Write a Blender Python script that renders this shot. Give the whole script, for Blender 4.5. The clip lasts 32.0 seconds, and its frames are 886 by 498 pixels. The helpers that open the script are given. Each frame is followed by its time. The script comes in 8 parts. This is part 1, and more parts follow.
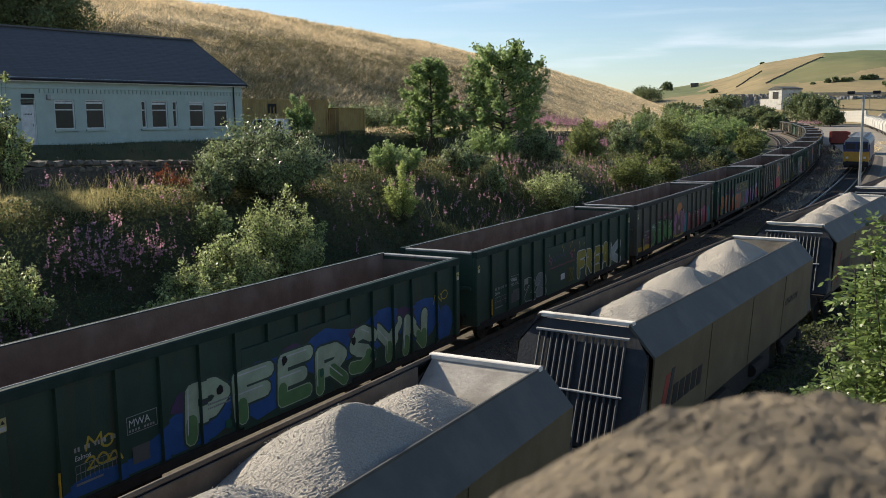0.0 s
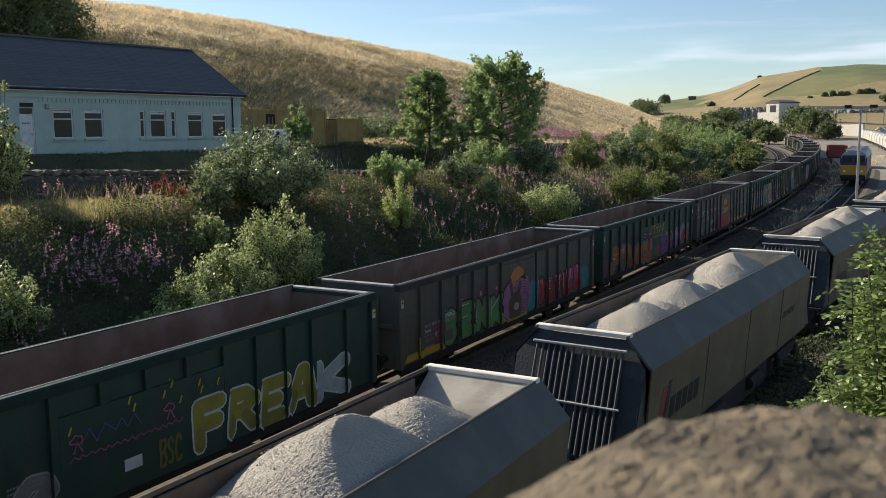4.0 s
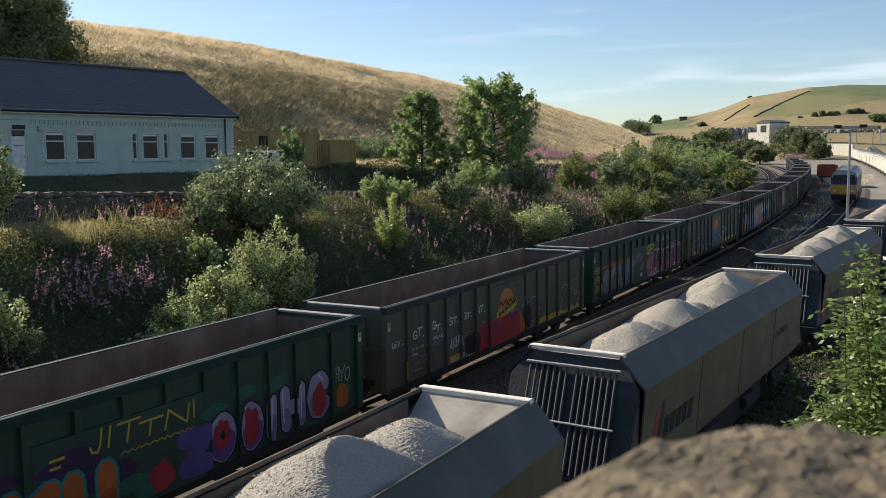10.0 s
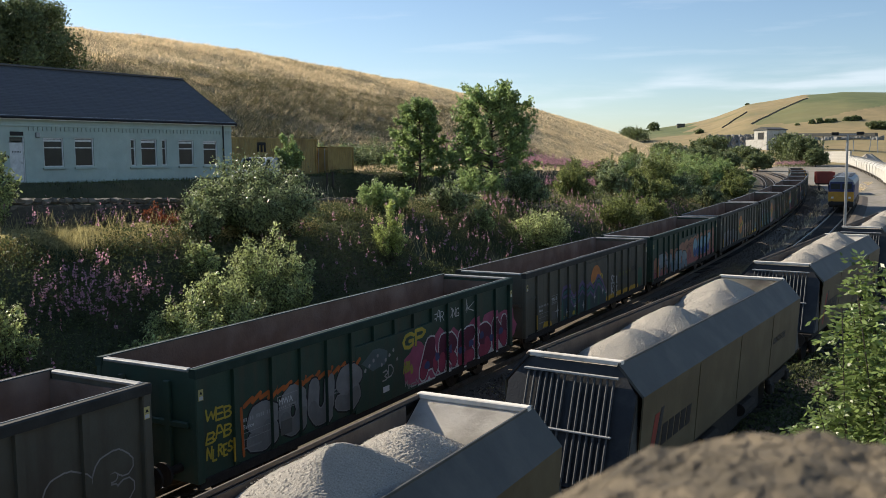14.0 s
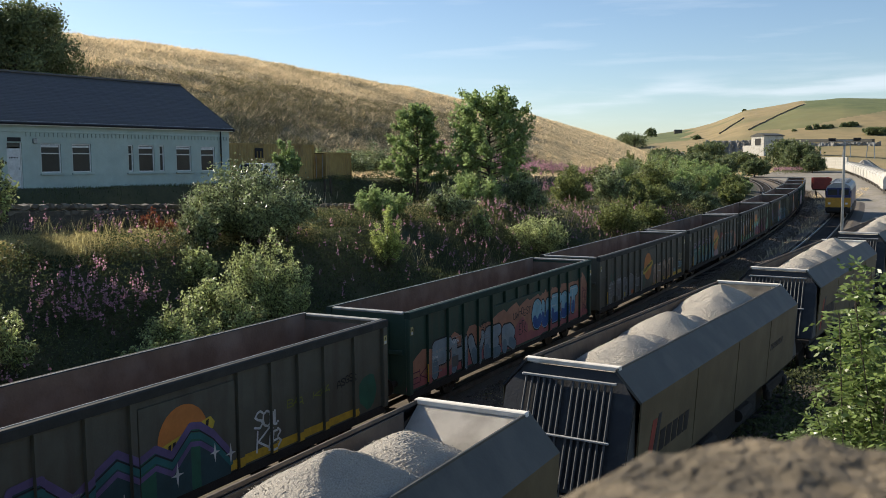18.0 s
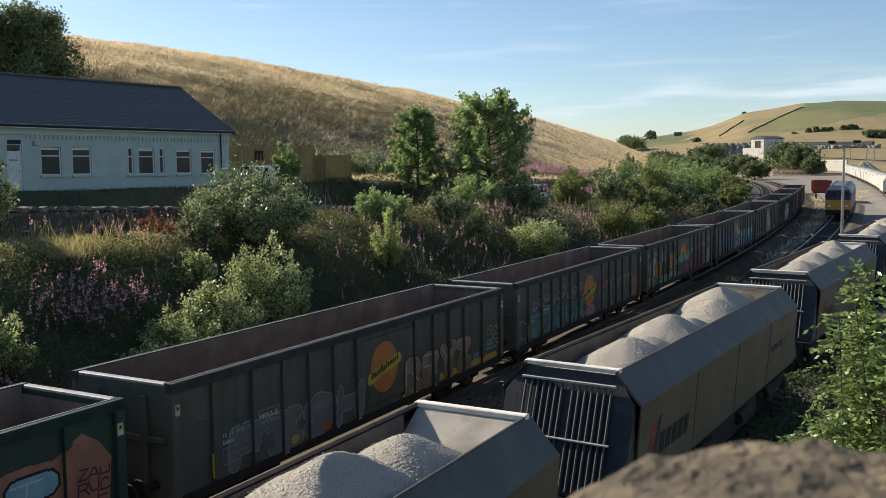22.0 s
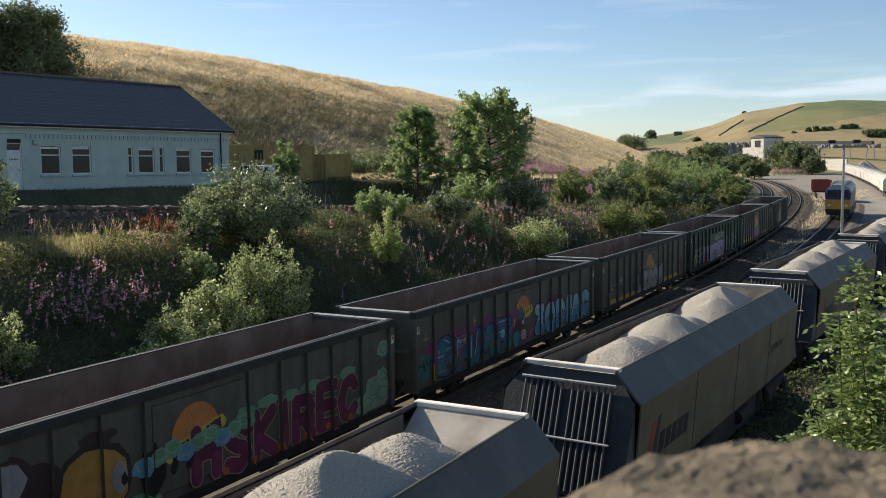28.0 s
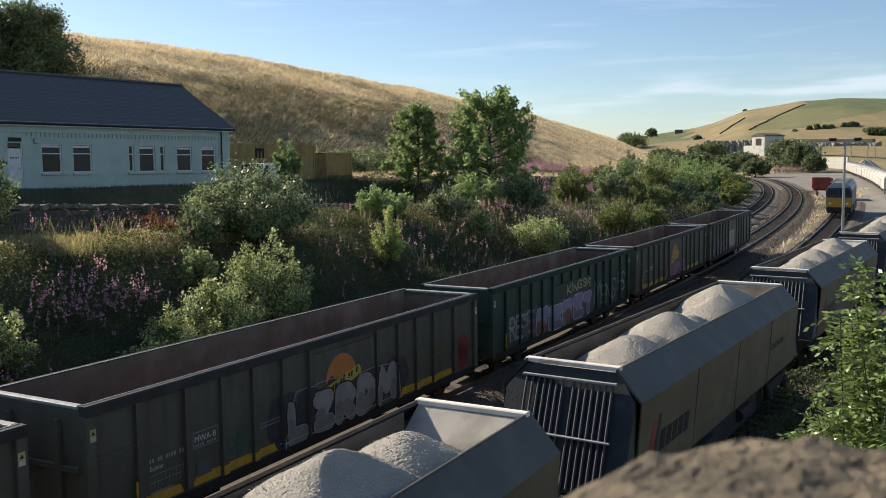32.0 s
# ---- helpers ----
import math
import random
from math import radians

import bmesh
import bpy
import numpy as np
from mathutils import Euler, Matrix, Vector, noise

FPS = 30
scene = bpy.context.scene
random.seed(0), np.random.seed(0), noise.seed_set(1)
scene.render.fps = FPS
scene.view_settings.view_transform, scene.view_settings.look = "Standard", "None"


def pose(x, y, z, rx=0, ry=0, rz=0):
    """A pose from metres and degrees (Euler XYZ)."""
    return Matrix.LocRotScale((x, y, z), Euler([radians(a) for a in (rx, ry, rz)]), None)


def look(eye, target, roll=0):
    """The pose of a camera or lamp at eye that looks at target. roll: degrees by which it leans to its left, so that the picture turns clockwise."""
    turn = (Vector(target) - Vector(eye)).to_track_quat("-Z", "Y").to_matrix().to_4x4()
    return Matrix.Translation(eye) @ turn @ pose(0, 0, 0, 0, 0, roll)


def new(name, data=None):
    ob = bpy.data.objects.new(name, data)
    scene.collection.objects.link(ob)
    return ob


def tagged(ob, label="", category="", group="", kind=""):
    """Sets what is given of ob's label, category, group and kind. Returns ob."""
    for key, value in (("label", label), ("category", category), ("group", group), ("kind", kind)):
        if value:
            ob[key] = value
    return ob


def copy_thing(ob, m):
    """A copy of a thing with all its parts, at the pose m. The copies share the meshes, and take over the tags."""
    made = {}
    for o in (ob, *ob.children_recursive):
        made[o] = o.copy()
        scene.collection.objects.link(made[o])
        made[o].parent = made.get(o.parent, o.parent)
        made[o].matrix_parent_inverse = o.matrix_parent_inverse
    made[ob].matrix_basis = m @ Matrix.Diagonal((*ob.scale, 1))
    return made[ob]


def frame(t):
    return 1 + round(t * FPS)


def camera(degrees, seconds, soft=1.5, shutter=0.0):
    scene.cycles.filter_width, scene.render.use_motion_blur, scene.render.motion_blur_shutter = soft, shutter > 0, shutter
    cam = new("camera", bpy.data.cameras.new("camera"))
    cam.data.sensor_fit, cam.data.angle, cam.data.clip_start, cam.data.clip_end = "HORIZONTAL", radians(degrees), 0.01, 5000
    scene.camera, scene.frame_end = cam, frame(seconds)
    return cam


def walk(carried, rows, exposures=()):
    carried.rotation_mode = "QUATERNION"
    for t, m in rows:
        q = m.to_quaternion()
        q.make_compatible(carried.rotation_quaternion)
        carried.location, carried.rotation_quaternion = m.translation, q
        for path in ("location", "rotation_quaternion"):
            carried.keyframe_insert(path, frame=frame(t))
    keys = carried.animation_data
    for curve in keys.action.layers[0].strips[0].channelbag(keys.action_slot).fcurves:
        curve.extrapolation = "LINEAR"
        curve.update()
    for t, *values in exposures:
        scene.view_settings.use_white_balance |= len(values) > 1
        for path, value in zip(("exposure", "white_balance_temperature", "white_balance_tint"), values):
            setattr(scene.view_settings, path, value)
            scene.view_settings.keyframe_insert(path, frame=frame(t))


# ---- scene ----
cam = camera(52.0, 32.0, soft=0.5)
EYE = (0.0, 0.0, 7.0)
# seconds, heading (degrees from +y to +x), tilt, lean
VIEW = [
    (0.0, -29.380, -8.131, -0.762), (1.0, -29.373, -8.130, -0.752), (1.5, -29.367, -8.010, -0.716),
    (2.0, -29.342, -7.757, -0.654), (2.5, -29.260, -7.302, -0.562), (3.0, -29.305, -7.454, -0.502),
    (3.5, -29.250, -7.438, -0.462), (5.5, -29.193, -7.383, -0.403), (6.0, -29.204, -7.224, -0.395),
    (6.5, -29.207, -7.047, -0.394), (7.0, -29.207, -6.949, -0.447), (7.5, -29.204, -7.016, -0.542),
    (8.0, -29.120, -6.839, -0.568), (8.5, -29.058, -6.607, -0.583), (9.0, -28.968, -6.501, -0.565),
    (9.5, -28.819, -6.351, -0.591), (10.0, -28.759, -6.130, -0.610), (10.5, -28.744, -6.048, -0.597),
    (11.0, -28.713, -5.960, -0.608), (11.5, -28.701, -5.884, -0.588), (12.0, -28.679, -5.802, -0.610),
    (13.0, -28.638, -5.792, -0.609), (14.0, -28.622, -5.706, -0.562), (14.5, -28.600, -5.702, -0.585),
    (16.5, -28.507, -5.313, -0.511), (17.0, -28.505, -5.477, -0.593), (17.5, -28.472, -5.397, -0.560),
    (18.0, -28.466, -5.342, -0.551), (19.0, -28.462, -5.340, -0.554), (20.0, -28.453, -5.345, -0.567),
    (21.0, -28.465, -5.298, -0.550), (22.0, -28.462, -5.187, -0.547), (23.0, -28.459, -5.238, -0.543),
    (24.0, -28.448, -5.214, -0.527), (25.0, -28.450, -5.233, -0.549), (25.5, -28.440, -5.228, -0.530),
    (27.5, -28.454, -5.231, -0.544), (28.0, -28.455, -5.231, -0.524), (29.0, -28.452, -5.208, -0.510),
    (29.5, -28.453, -5.175, -0.525), (30.0, -28.453, -5.209, -0.505), (30.5, -28.469, -5.287, -0.542),
    (31.0, -28.475, -5.302, -0.530), (32.0, -28.504, -5.337, -0.560)]


def aim(yaw, tilt, lean):
    a, b = radians(yaw), radians(tilt)
    way = Vector((math.sin(a) * math.cos(b), math.cos(a) * math.cos(b), math.sin(b)))
    return look(EYE, Vector(EYE) + way, lean)


walk(cam, [(t, aim(a, b, c)) for t, a, b, c in VIEW])
cam.data.dof.use_dof = True
cam.data.dof.focus_distance = 45.0
cam.data.dof.aperture_fstop = 10.0

# ---- world and sun ----
SUN_AZ, SUN_EL = -82.0, 30.0          # degrees from +y towards +x, and above the horizon
world = bpy.data.worlds.new("sky")
scene.world = world
world.use_nodes = True
wn = world.node_tree.nodes
sky = wn.new("ShaderNodeTexSky")
sky.sky_type = "NISHITA"
sky.sun_disc = False
sky.sun_elevation = radians(SUN_EL)
sky.sun_rotation = radians(SUN_AZ)
sky.altitude = 350
sky.air_density, sky.dust_density, sky.ozone_density = 0.95, 0.5, 2.8
wn["Background"].inputs["Strength"].default_value = 0.087
wl = world.node_tree.links
wtc = wn.new("ShaderNodeTexCoord")
wmap = wn.new("ShaderNodeMapping")
wmap.inputs["Scale"].default_value = (2.6, 2.6, 26.0)
cloud = wn.new("ShaderNodeTexNoise")
cloud.inputs["Scale"].default_value, cloud.inputs["Detail"].default_value = 2.4, 9
wl.new(wtc.outputs["Generated"], wmap.inputs["Vector"])
wl.new(wmap.outputs[0], cloud.inputs["Vector"])
thin = wn.new("ShaderNodeMapRange")
thin.inputs[1].default_value, thin.inputs[2].default_value, thin.inputs[4].default_value = 0.54, 0.82, 0.3
wl.new(cloud.outputs["Fac"], thin.inputs[0])
low = wn.new("ShaderNodeTexNoise")
low.inputs["Scale"].default_value, low.inputs["Detail"].default_value = 5.0, 8
lmap = wn.new("ShaderNodeMapping")
lmap.inputs["Scale"].default_value = (1.0, 1.0, 9.0)
wl.new(wtc.outputs["Generated"], lmap.inputs["Vector"])
wl.new(lmap.outputs[0], low.inputs["Vector"])
wsep = wn.new("ShaderNodeSeparateXYZ")
wl.new(wtc.outputs["Generated"], wsep.inputs[0])


def ramp(source, a, b, p, q):
    r = wn.new("ShaderNodeMapRange")
    r.interpolation_type = "SMOOTHSTEP"
    for k, v in enumerate((a, b, p, q)):
        r.inputs[k + 1].default_value = v
    wl.new(source, r.inputs[0])
    return r.outputs[0]


def combine(kind, a, b):
    m = wn.new("ShaderNodeMath")
    m.operation = kind
    wl.new(a, m.inputs[0])
    wl.new(b, m.inputs[1])
    return m.outputs[0]


bank = combine("MULTIPLY", ramp(wsep.outputs[2], 0.02, 0.06, 0.0, 1.0), ramp(wsep.outputs[2], 0.075, 0.1, 1.0, 0.0))
veil = combine("MAXIMUM", thin.outputs[0], combine("MULTIPLY", bank, ramp(low.outputs["Fac"], 0.42, 0.66, 0.0, 0.55)))
wmix = wn.new("ShaderNodeMix")
wmix.data_type = "RGBA"
wmix.inputs[7].default_value = (7.4, 8.0, 8.8, 1)
wl.new(veil, wmix.inputs[0])
wl.new(sky.outputs[0], wmix.inputs[6])
wl.new(wmix.outputs[2], wn["Background"].inputs["Color"])
sun = new("sun", bpy.data.lights.new("sun", "SUN"))
sun.data.energy, sun.data.angle, sun.data.color = 5.0, radians(0.6), (1.0, 0.89, 0.73)
_a, _e = radians(SUN_AZ), radians(SUN_EL)
SUN_DIR = Vector((math.sin(_a) * math.cos(_e), math.cos(_a) * math.cos(_e), math.sin(_e)))
sun.matrix_world = look(SUN_DIR * 200, (0, 0, 0))
scene.view_settings.exposure = 0.6

# ---- materials ----
MATS = {}


def mat(name, color, rough=0.8, metal=0.0, color2=None, scale=4.0, bump=0.0, bump_scale=40.0, spread=0.5, island=0.0,
        through_light=0.0, spec=0.4, stain=None, stain_scale=0.6, stain_amount=0.5, stain_long=1.0, random_object=0.0, coords="Object"):
    """A procedural surface: two colours mixed by noise at two scales, stains, bump, and variation from piece to piece."""
    m = bpy.data.materials.new(name)
    m.use_nodes = True
    t = m.node_tree
    n, l = t.nodes, t.links
    b = n["Principled BSDF"]
    b.inputs["Roughness"].default_value = rough
    b.inputs["Metallic"].default_value = metal
    b.inputs["Specular IOR Level"].default_value = spec
    tc = n.new("ShaderNodeTexCoord")
    src = tc.outputs[coords]
    c2 = color2 or tuple(min(1, c * 0.72) for c in color)
    n1 = n.new("ShaderNodeTexNoise")
    n1.inputs["Scale"].default_value = scale
    n1.inputs["Detail"].default_value = 8
    n1.inputs["Roughness"].default_value = 0.65
    l.new(src, n1.inputs["Vector"])
    ramp = n.new("ShaderNodeMapRange")
    ramp.inputs[1].default_value, ramp.inputs[2].default_value = 0.5 - spread * 0.4, 0.5 + spread * 0.4
    l.new(n1.outputs["Fac"], ramp.inputs[0])
    mix = n.new("ShaderNodeMix")
    mix.data_type = "RGBA"
    mix.inputs[6].default_value, mix.inputs[7].default_value = (*c2, 1), (*color, 1)
    l.new(ramp.outputs[0], mix.inputs[0])
    out = mix.outputs[2]
    if stain:
        n2 = n.new("ShaderNodeTexNoise")
        n2.inputs["Scale"].default_value = stain_scale
        n2.inputs["Detail"].default_value = 6
        drawn = n.new("ShaderNodeMapping")
        drawn.inputs["Scale"].default_value = (1, 1, 1 / stain_long)
        l.new(src, drawn.inputs["Vector"])
        l.new(drawn.outputs[0], n2.inputs["Vector"])
        r2 = n.new("ShaderNodeMapRange")
        r2.inputs[1].default_value, r2.inputs[2].default_value = 0.48, 0.68
        r2.inputs[4].default_value = stain_amount
        l.new(n2.outputs["Fac"], r2.inputs[0])
        mx = n.new("ShaderNodeMix")
        mx.data_type = "RGBA"
        mx.inputs[7].default_value = (*stain, 1)
        l.new(out, mx.inputs[6])
        l.new(r2.outputs[0], mx.inputs[0])
        out = mx.outputs[2]
    if island or random_object:
        if island:
            g = n.new("ShaderNodeNewGeometry")
            rnd = g.outputs["Random Per Island"]
        else:
            g = n.new("ShaderNodeObjectInfo")
            rnd = g.outputs["Random"]
        k = island or random_object
        mr = n.new("ShaderNodeMapRange")
        mr.inputs[3].default_value, mr.inputs[4].default_value = 1 - k, 1 + k
        l.new(rnd, mr.inputs[0])
        hsv = n.new("ShaderNodeHueSaturation")
        l.new(out, hsv.inputs["Color"])
        l.new(mr.outputs[0], hsv.inputs["Value"])
        out = hsv.outputs[0]
    l.new(out, b.inputs["Base Color"])
    if bump:
        nb = n.new("ShaderNodeTexNoise")
        nb.inputs["Scale"].default_value = bump_scale
        nb.inputs["Detail"].default_value = 5
        l.new(src, nb.inputs["Vector"])
        bp = n.new("ShaderNodeBump")
        bp.inputs["Strength"].default_value = bump
        bp.inputs["Distance"].default_value = 0.03
        l.new(nb.outputs["Fac"], bp.inputs["Height"])
        l.new(bp.outputs[0], b.inputs["Normal"])
    if through_light:
        tr = n.new("ShaderNodeBsdfTranslucent")
        l.new(out, tr.inputs["Color"])
        ms = n.new("ShaderNodeMixShader")
        ms.inputs[0].default_value = through_light
        l.new(b.outputs[0], ms.inputs[1])
        l.new(tr.outputs[0], ms.inputs[2])
        l.new(ms.outputs[0], n["Material Output"].inputs[0])
    MATS[name] = m
    return m


M_GREEN = mat("green_wagon_paint", (0.03, 0.068, 0.045), 0.55, 0, (0.02, 0.046, 0.031), 1.5, 0.15, 25, stain=(0.058, 0.052, 0.034), stain_scale=2.6, stain_amount=0.5, stain_long=7.0)
M_GREY = mat("grey_wagon_paint", (0.115, 0.11, 0.08), 0.6, 0, (0.082, 0.078, 0.056), 1.5, 0.15, 25, stain=(0.06, 0.047, 0.034), stain_scale=2.6, stain_amount=0.6, stain_long=7.0)
M_RIM_G = mat("green_rim_paint", (0.02, 0.042, 0.03), 0.65, 0, (0.014, 0.03, 0.022), 3, 0.2, 20, spec=0.2, stain=(0.04, 0.05, 0.042), stain_scale=2)
M_RIM = mat("grey_rim_paint", (0.045, 0.044, 0.038), 0.65, 0, (0.03, 0.03, 0.026), 3, 0.2, 20, spec=0.2, stain=(0.065, 0.062, 0.055), stain_scale=2)
M_RIM_END = mat("pale_rail_surface", (0.4, 0.4, 0.38), 0.5, 0, (0.22, 0.22, 0.21), 4, 0.2, 20)
M_RUST = mat("rusty_wagon_lining", (0.165, 0.12, 0.09), 0.9, 0, (0.085, 0.058, 0.045), 1.3, 0.5, 18, spread=0.7, stain=(0.24, 0.195, 0.165), stain_scale=0.8, stain_amount=0.55)
M_BOGIE = mat("dirty_bogie_steel", (0.035, 0.028, 0.022), 0.85, 0.2, (0.02, 0.016, 0.013), 6, 0.4, 30)
M_WHEEL = mat("wheel_steel", (0.12, 0.11, 0.1), 0.4, 0.9, (0.06, 0.045, 0.035), 5)
M_YELLOW = mat("yellow_paint", (0.62, 0.38, 0.03), 0.55, 0, (0.4, 0.24, 0.03), 6)
M_WHITE = mat("white_paint", (0.72, 0.72, 0.7), 0.6, 0, (0.5, 0.5, 0.48), 5)
M_BLACK = mat("black_paint", (0.012, 0.012, 0.013), 0.6)
M_HOP_GREY = mat("grey_hopper_paint", (0.085, 0.085, 0.074), 0.6, 0, (0.062, 0.062, 0.055), 1.2, 0.1, 12, stain=(0.14, 0.13, 0.11), stain_scale=1.5, stain_amount=0.4)
M_HOP_TAN = mat("dusty_cream_hopper_paint", (0.12, 0.094, 0.048), 0.65, 0, (0.088, 0.068, 0.036), 1.2, 0.1, 12, stain=(0.14, 0.115, 0.07), stain_scale=1.2, stain_amount=0.5)
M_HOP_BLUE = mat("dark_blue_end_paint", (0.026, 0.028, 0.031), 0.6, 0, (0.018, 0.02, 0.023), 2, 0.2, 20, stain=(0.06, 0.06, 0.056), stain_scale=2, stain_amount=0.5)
M_HOP_IN = mat("dusty_white_hopper_lining", (0.82, 0.77, 0.68), 0.8, 0, (0.7, 0.65, 0.57), 2, 0.2, 15, stain=(0.3, 0.26, 0.2), stain_scale=1.5)
M_HOP_BROWN = mat("brown_hopper_steel", (0.16, 0.13, 0.1), 0.85, 0, (0.09, 0.07, 0.055), 2, 0.3, 15)
M_WING = mat("weathered_grey_end_plate", (0.07, 0.072, 0.07), 0.6, 0, (0.045, 0.046, 0.046), 3, 0.06, 25, stain=(0.15, 0.15, 0.14), stain_scale=4, stain_amount=0.4)
M_BAR = mat("pale_ridged_bar_paint", (0.07, 0.073, 0.075), 0.6, 0.0, (0.045, 0.047, 0.05), 8)
M_GRAVEL = mat("pale_crushed_limestone", (0.56, 0.51, 0.43), 0.95, 0, (0.27, 0.25, 0.215), 55, 0.8, 80, spread=0.55, stain=(0.5, 0.46, 0.39), stain_scale=2, stain_amount=0.35, island=0.12)
M_RAIL = mat("worn_rail_steel", (0.32, 0.3, 0.28), 0.35, 0.85, (0.16, 0.12, 0.09), 3)
M_SLEEPER = mat("weathered_sleeper", (0.05, 0.044, 0.038), 0.9, 0, (0.03, 0.027, 0.024), 5, 0.3, 30, random_object=0.2)
M_BALLAST = mat("grey_ballast", (0.16, 0.13, 0.1), 0.95, 0, (0.07, 0.057, 0.044), 6, 0.9, 14, spread=0.8, stain=(0.13, 0.11, 0.07), stain_scale=0.2)
M_STONES = mat("loose_ballast_stones", (0.24, 0.2, 0.155), 0.95, 0, (0.12, 0.1, 0.08), 3, island=0.5)
M_YARD = mat("dusty_yard_ground", (0.28, 0.255, 0.22), 0.95, 0, (0.17, 0.155, 0.13), 1.2, 0.5, 8, stain=(0.16, 0.15, 0.1), stain_scale=0.12, stain_amount=0.7)
M_BANK = mat("bank_earth_and_grass", (0.07, 0.075, 0.03), 0.95, 0, (0.035, 0.04, 0.02), 1.8, 0.8, 10, spread=0.8, stain=(0.14, 0.11, 0.05), stain_scale=0.3)
M_HILL = mat("dry_hill_grass", (0.5, 0.41, 0.23), 0.95, 0, (0.3, 0.24, 0.13), 0.35, 0.9, 3.0, spread=0.7, stain=(0.2, 0.16, 0.08), stain_scale=0.11, stain_amount=0.6)
M_HILL_LOW = mat("rank_brown_hill_grass", (0.36, 0.3, 0.18), 0.95, 0, (0.18, 0.15, 0.09), 0.5, 0.9, 3.0, spread=0.8, stain=(0.07, 0.07, 0.03), stain_scale=0.15, stain_amount=0.7)
M_FIELD = mat("green_hill_field", (0.13, 0.155, 0.055), 0.95, 0, (0.085, 0.105, 0.038), 0.1, 0.6, 0.6, stain=(0.25, 0.21, 0.09), stain_scale=0.012, stain_amount=0.5)
M_PASTURE = mat("dry_far_pasture", (0.33, 0.25, 0.12), 0.95, 0, (0.19, 0.155, 0.075), 0.12, 0.6, 0.6, spread=0.6, stain=(0.14, 0.14, 0.06), stain_scale=0.03, stain_amount=0.7)
M_ROAD = mat("asphalt", (0.06, 0.058, 0.055), 0.9, 0, (0.045, 0.044, 0.042), 4, 0.3, 40)
M_STONE = mat("weathered_limestone", (0.19, 0.17, 0.135), 0.9, 0, (0.1, 0.085, 0.07), 6, 0.7, 20, stain=(0.1, 0.09, 0.07), stain_scale=3, random_object=0.25)
# limestone darkened to paint in the shade on the wall's face
M_WALL_CORE = mat("wall_stone_painted_shade", (0.11, 0.1, 0.08), 0.95, 0, (0.05, 0.045, 0.036), 5, 0.9, 9)
M_PARAPET = mat("lichened_parapet_stone", (0.22, 0.175, 0.115), 0.95, 0, (0.05, 0.042, 0.03), 17, 1.0, 60, spread=0.55, stain=(0.05, 0.042, 0.03), stain_scale=9, stain_amount=0.7)
M_BRICK = mat("pale_mint_painted_brick", (0.42, 0.5, 0.45), 0.8, 0, (0.34, 0.41, 0.37), 1.5, 0.25, 12, stain=(0.36, 0.38, 0.34), stain_scale=0.9, stain_amount=0.4, random_object=0.03)
M_SLATE = mat("dark_slate", (0.098, 0.096, 0.097), 0.65, 0, (0.07, 0.069, 0.071), 2.5, 0.3, 20, stain=(0.09, 0.085, 0.075), stain_scale=0.7, random_object=0.12)
M_GLASS = mat("dark_window_glass", (0.045, 0.05, 0.05), 0.12, 0, (0.025, 0.028, 0.03), 0.7, spec=0.35)
M_TANBOX = mat("tan_container_paint", (0.4, 0.28, 0.1), 0.6, 0, (0.3, 0.2, 0.07), 1.5, 0.1, 10, stain=(0.16, 0.09, 0.04), stain_scale=1.0)
M_BARK = mat("bark", (0.1, 0.08, 0.06), 0.95, 0, (0.05, 0.04, 0.03), 8, 0.6, 25)
M_LEAF_TREE = mat("ash_leaves", (0.33, 0.42, 0.17), 0.5, 0, (0.21, 0.29, 0.105), 0.8, island=0.4, through_light=0.5)
# wide leaf-to-leaf tone spread puts glints into the colour of these two
M_LEAF_SALLOW = mat("sallow_leaves", (0.49, 0.54, 0.24), 0.42, 0, (0.24, 0.28, 0.11), 0.8, island=0.9, spec=0.45, through_light=0.4)
M_LEAF_DARK = mat("dark_bush_leaves", (0.32, 0.37, 0.18), 0.4, 0, (0.15, 0.185, 0.085), 0.8, island=0.85, spec=0.45, through_light=0.32)
M_LEAF_THICKET = mat("thicket_willow_leaves", (0.27, 0.3, 0.1), 0.5, 0, (0.135, 0.165, 0.055), 0.4, island=0.65, through_light=0.45)
M_LEAF_BRIGHT = mat("bright_willow_leaves", (0.46, 0.52, 0.17), 0.4, 0, (0.3, 0.36, 0.12), 0.8, island=0.65, spec=0.45, through_light=0.45)
M_LEAF_NEAR = mat("fresh_ash_leaves", (0.25, 0.33, 0.11), 0.35, 0, (0.13, 0.18, 0.05), 3.0, island=0.6, through_light=0.45)
M_LEAF_RED = mat("reddish_dock", (0.3, 0.09, 0.04), 0.6, 0, (0.17, 0.06, 0.03), 2, island=0.4, through_light=0.35)
M_GRASS = mat("bank_grass", (0.47, 0.41, 0.2), 0.7, 0, (0.28, 0.25, 0.11), 0.6, island=0.45, through_light=0.58)
M_LEAF_HEATH = mat("hill_scrub_leaves", (0.28, 0.24, 0.125), 0.7, 0, (0.15, 0.135, 0.065), 0.3, island=0.4, through_light=0.3)
M_STRAW = mat("dry_straw_grass", (0.86, 0.7, 0.45), 0.7, 0, (0.56, 0.45, 0.28), 0.15, island=0.55, through_light=0.5)
M_HERB = mat("dark_bank_herbs", (0.12, 0.14, 0.055), 0.7, 0, (0.06, 0.075, 0.03), 0.6, island=0.45, through_light=0.4)
M_PINK_FAR = mat("faded_fireweed", (0.52, 0.28, 0.35), 0.7, 0, (0.38, 0.2, 0.26), 0.5, island=0.35, through_light=0.4)
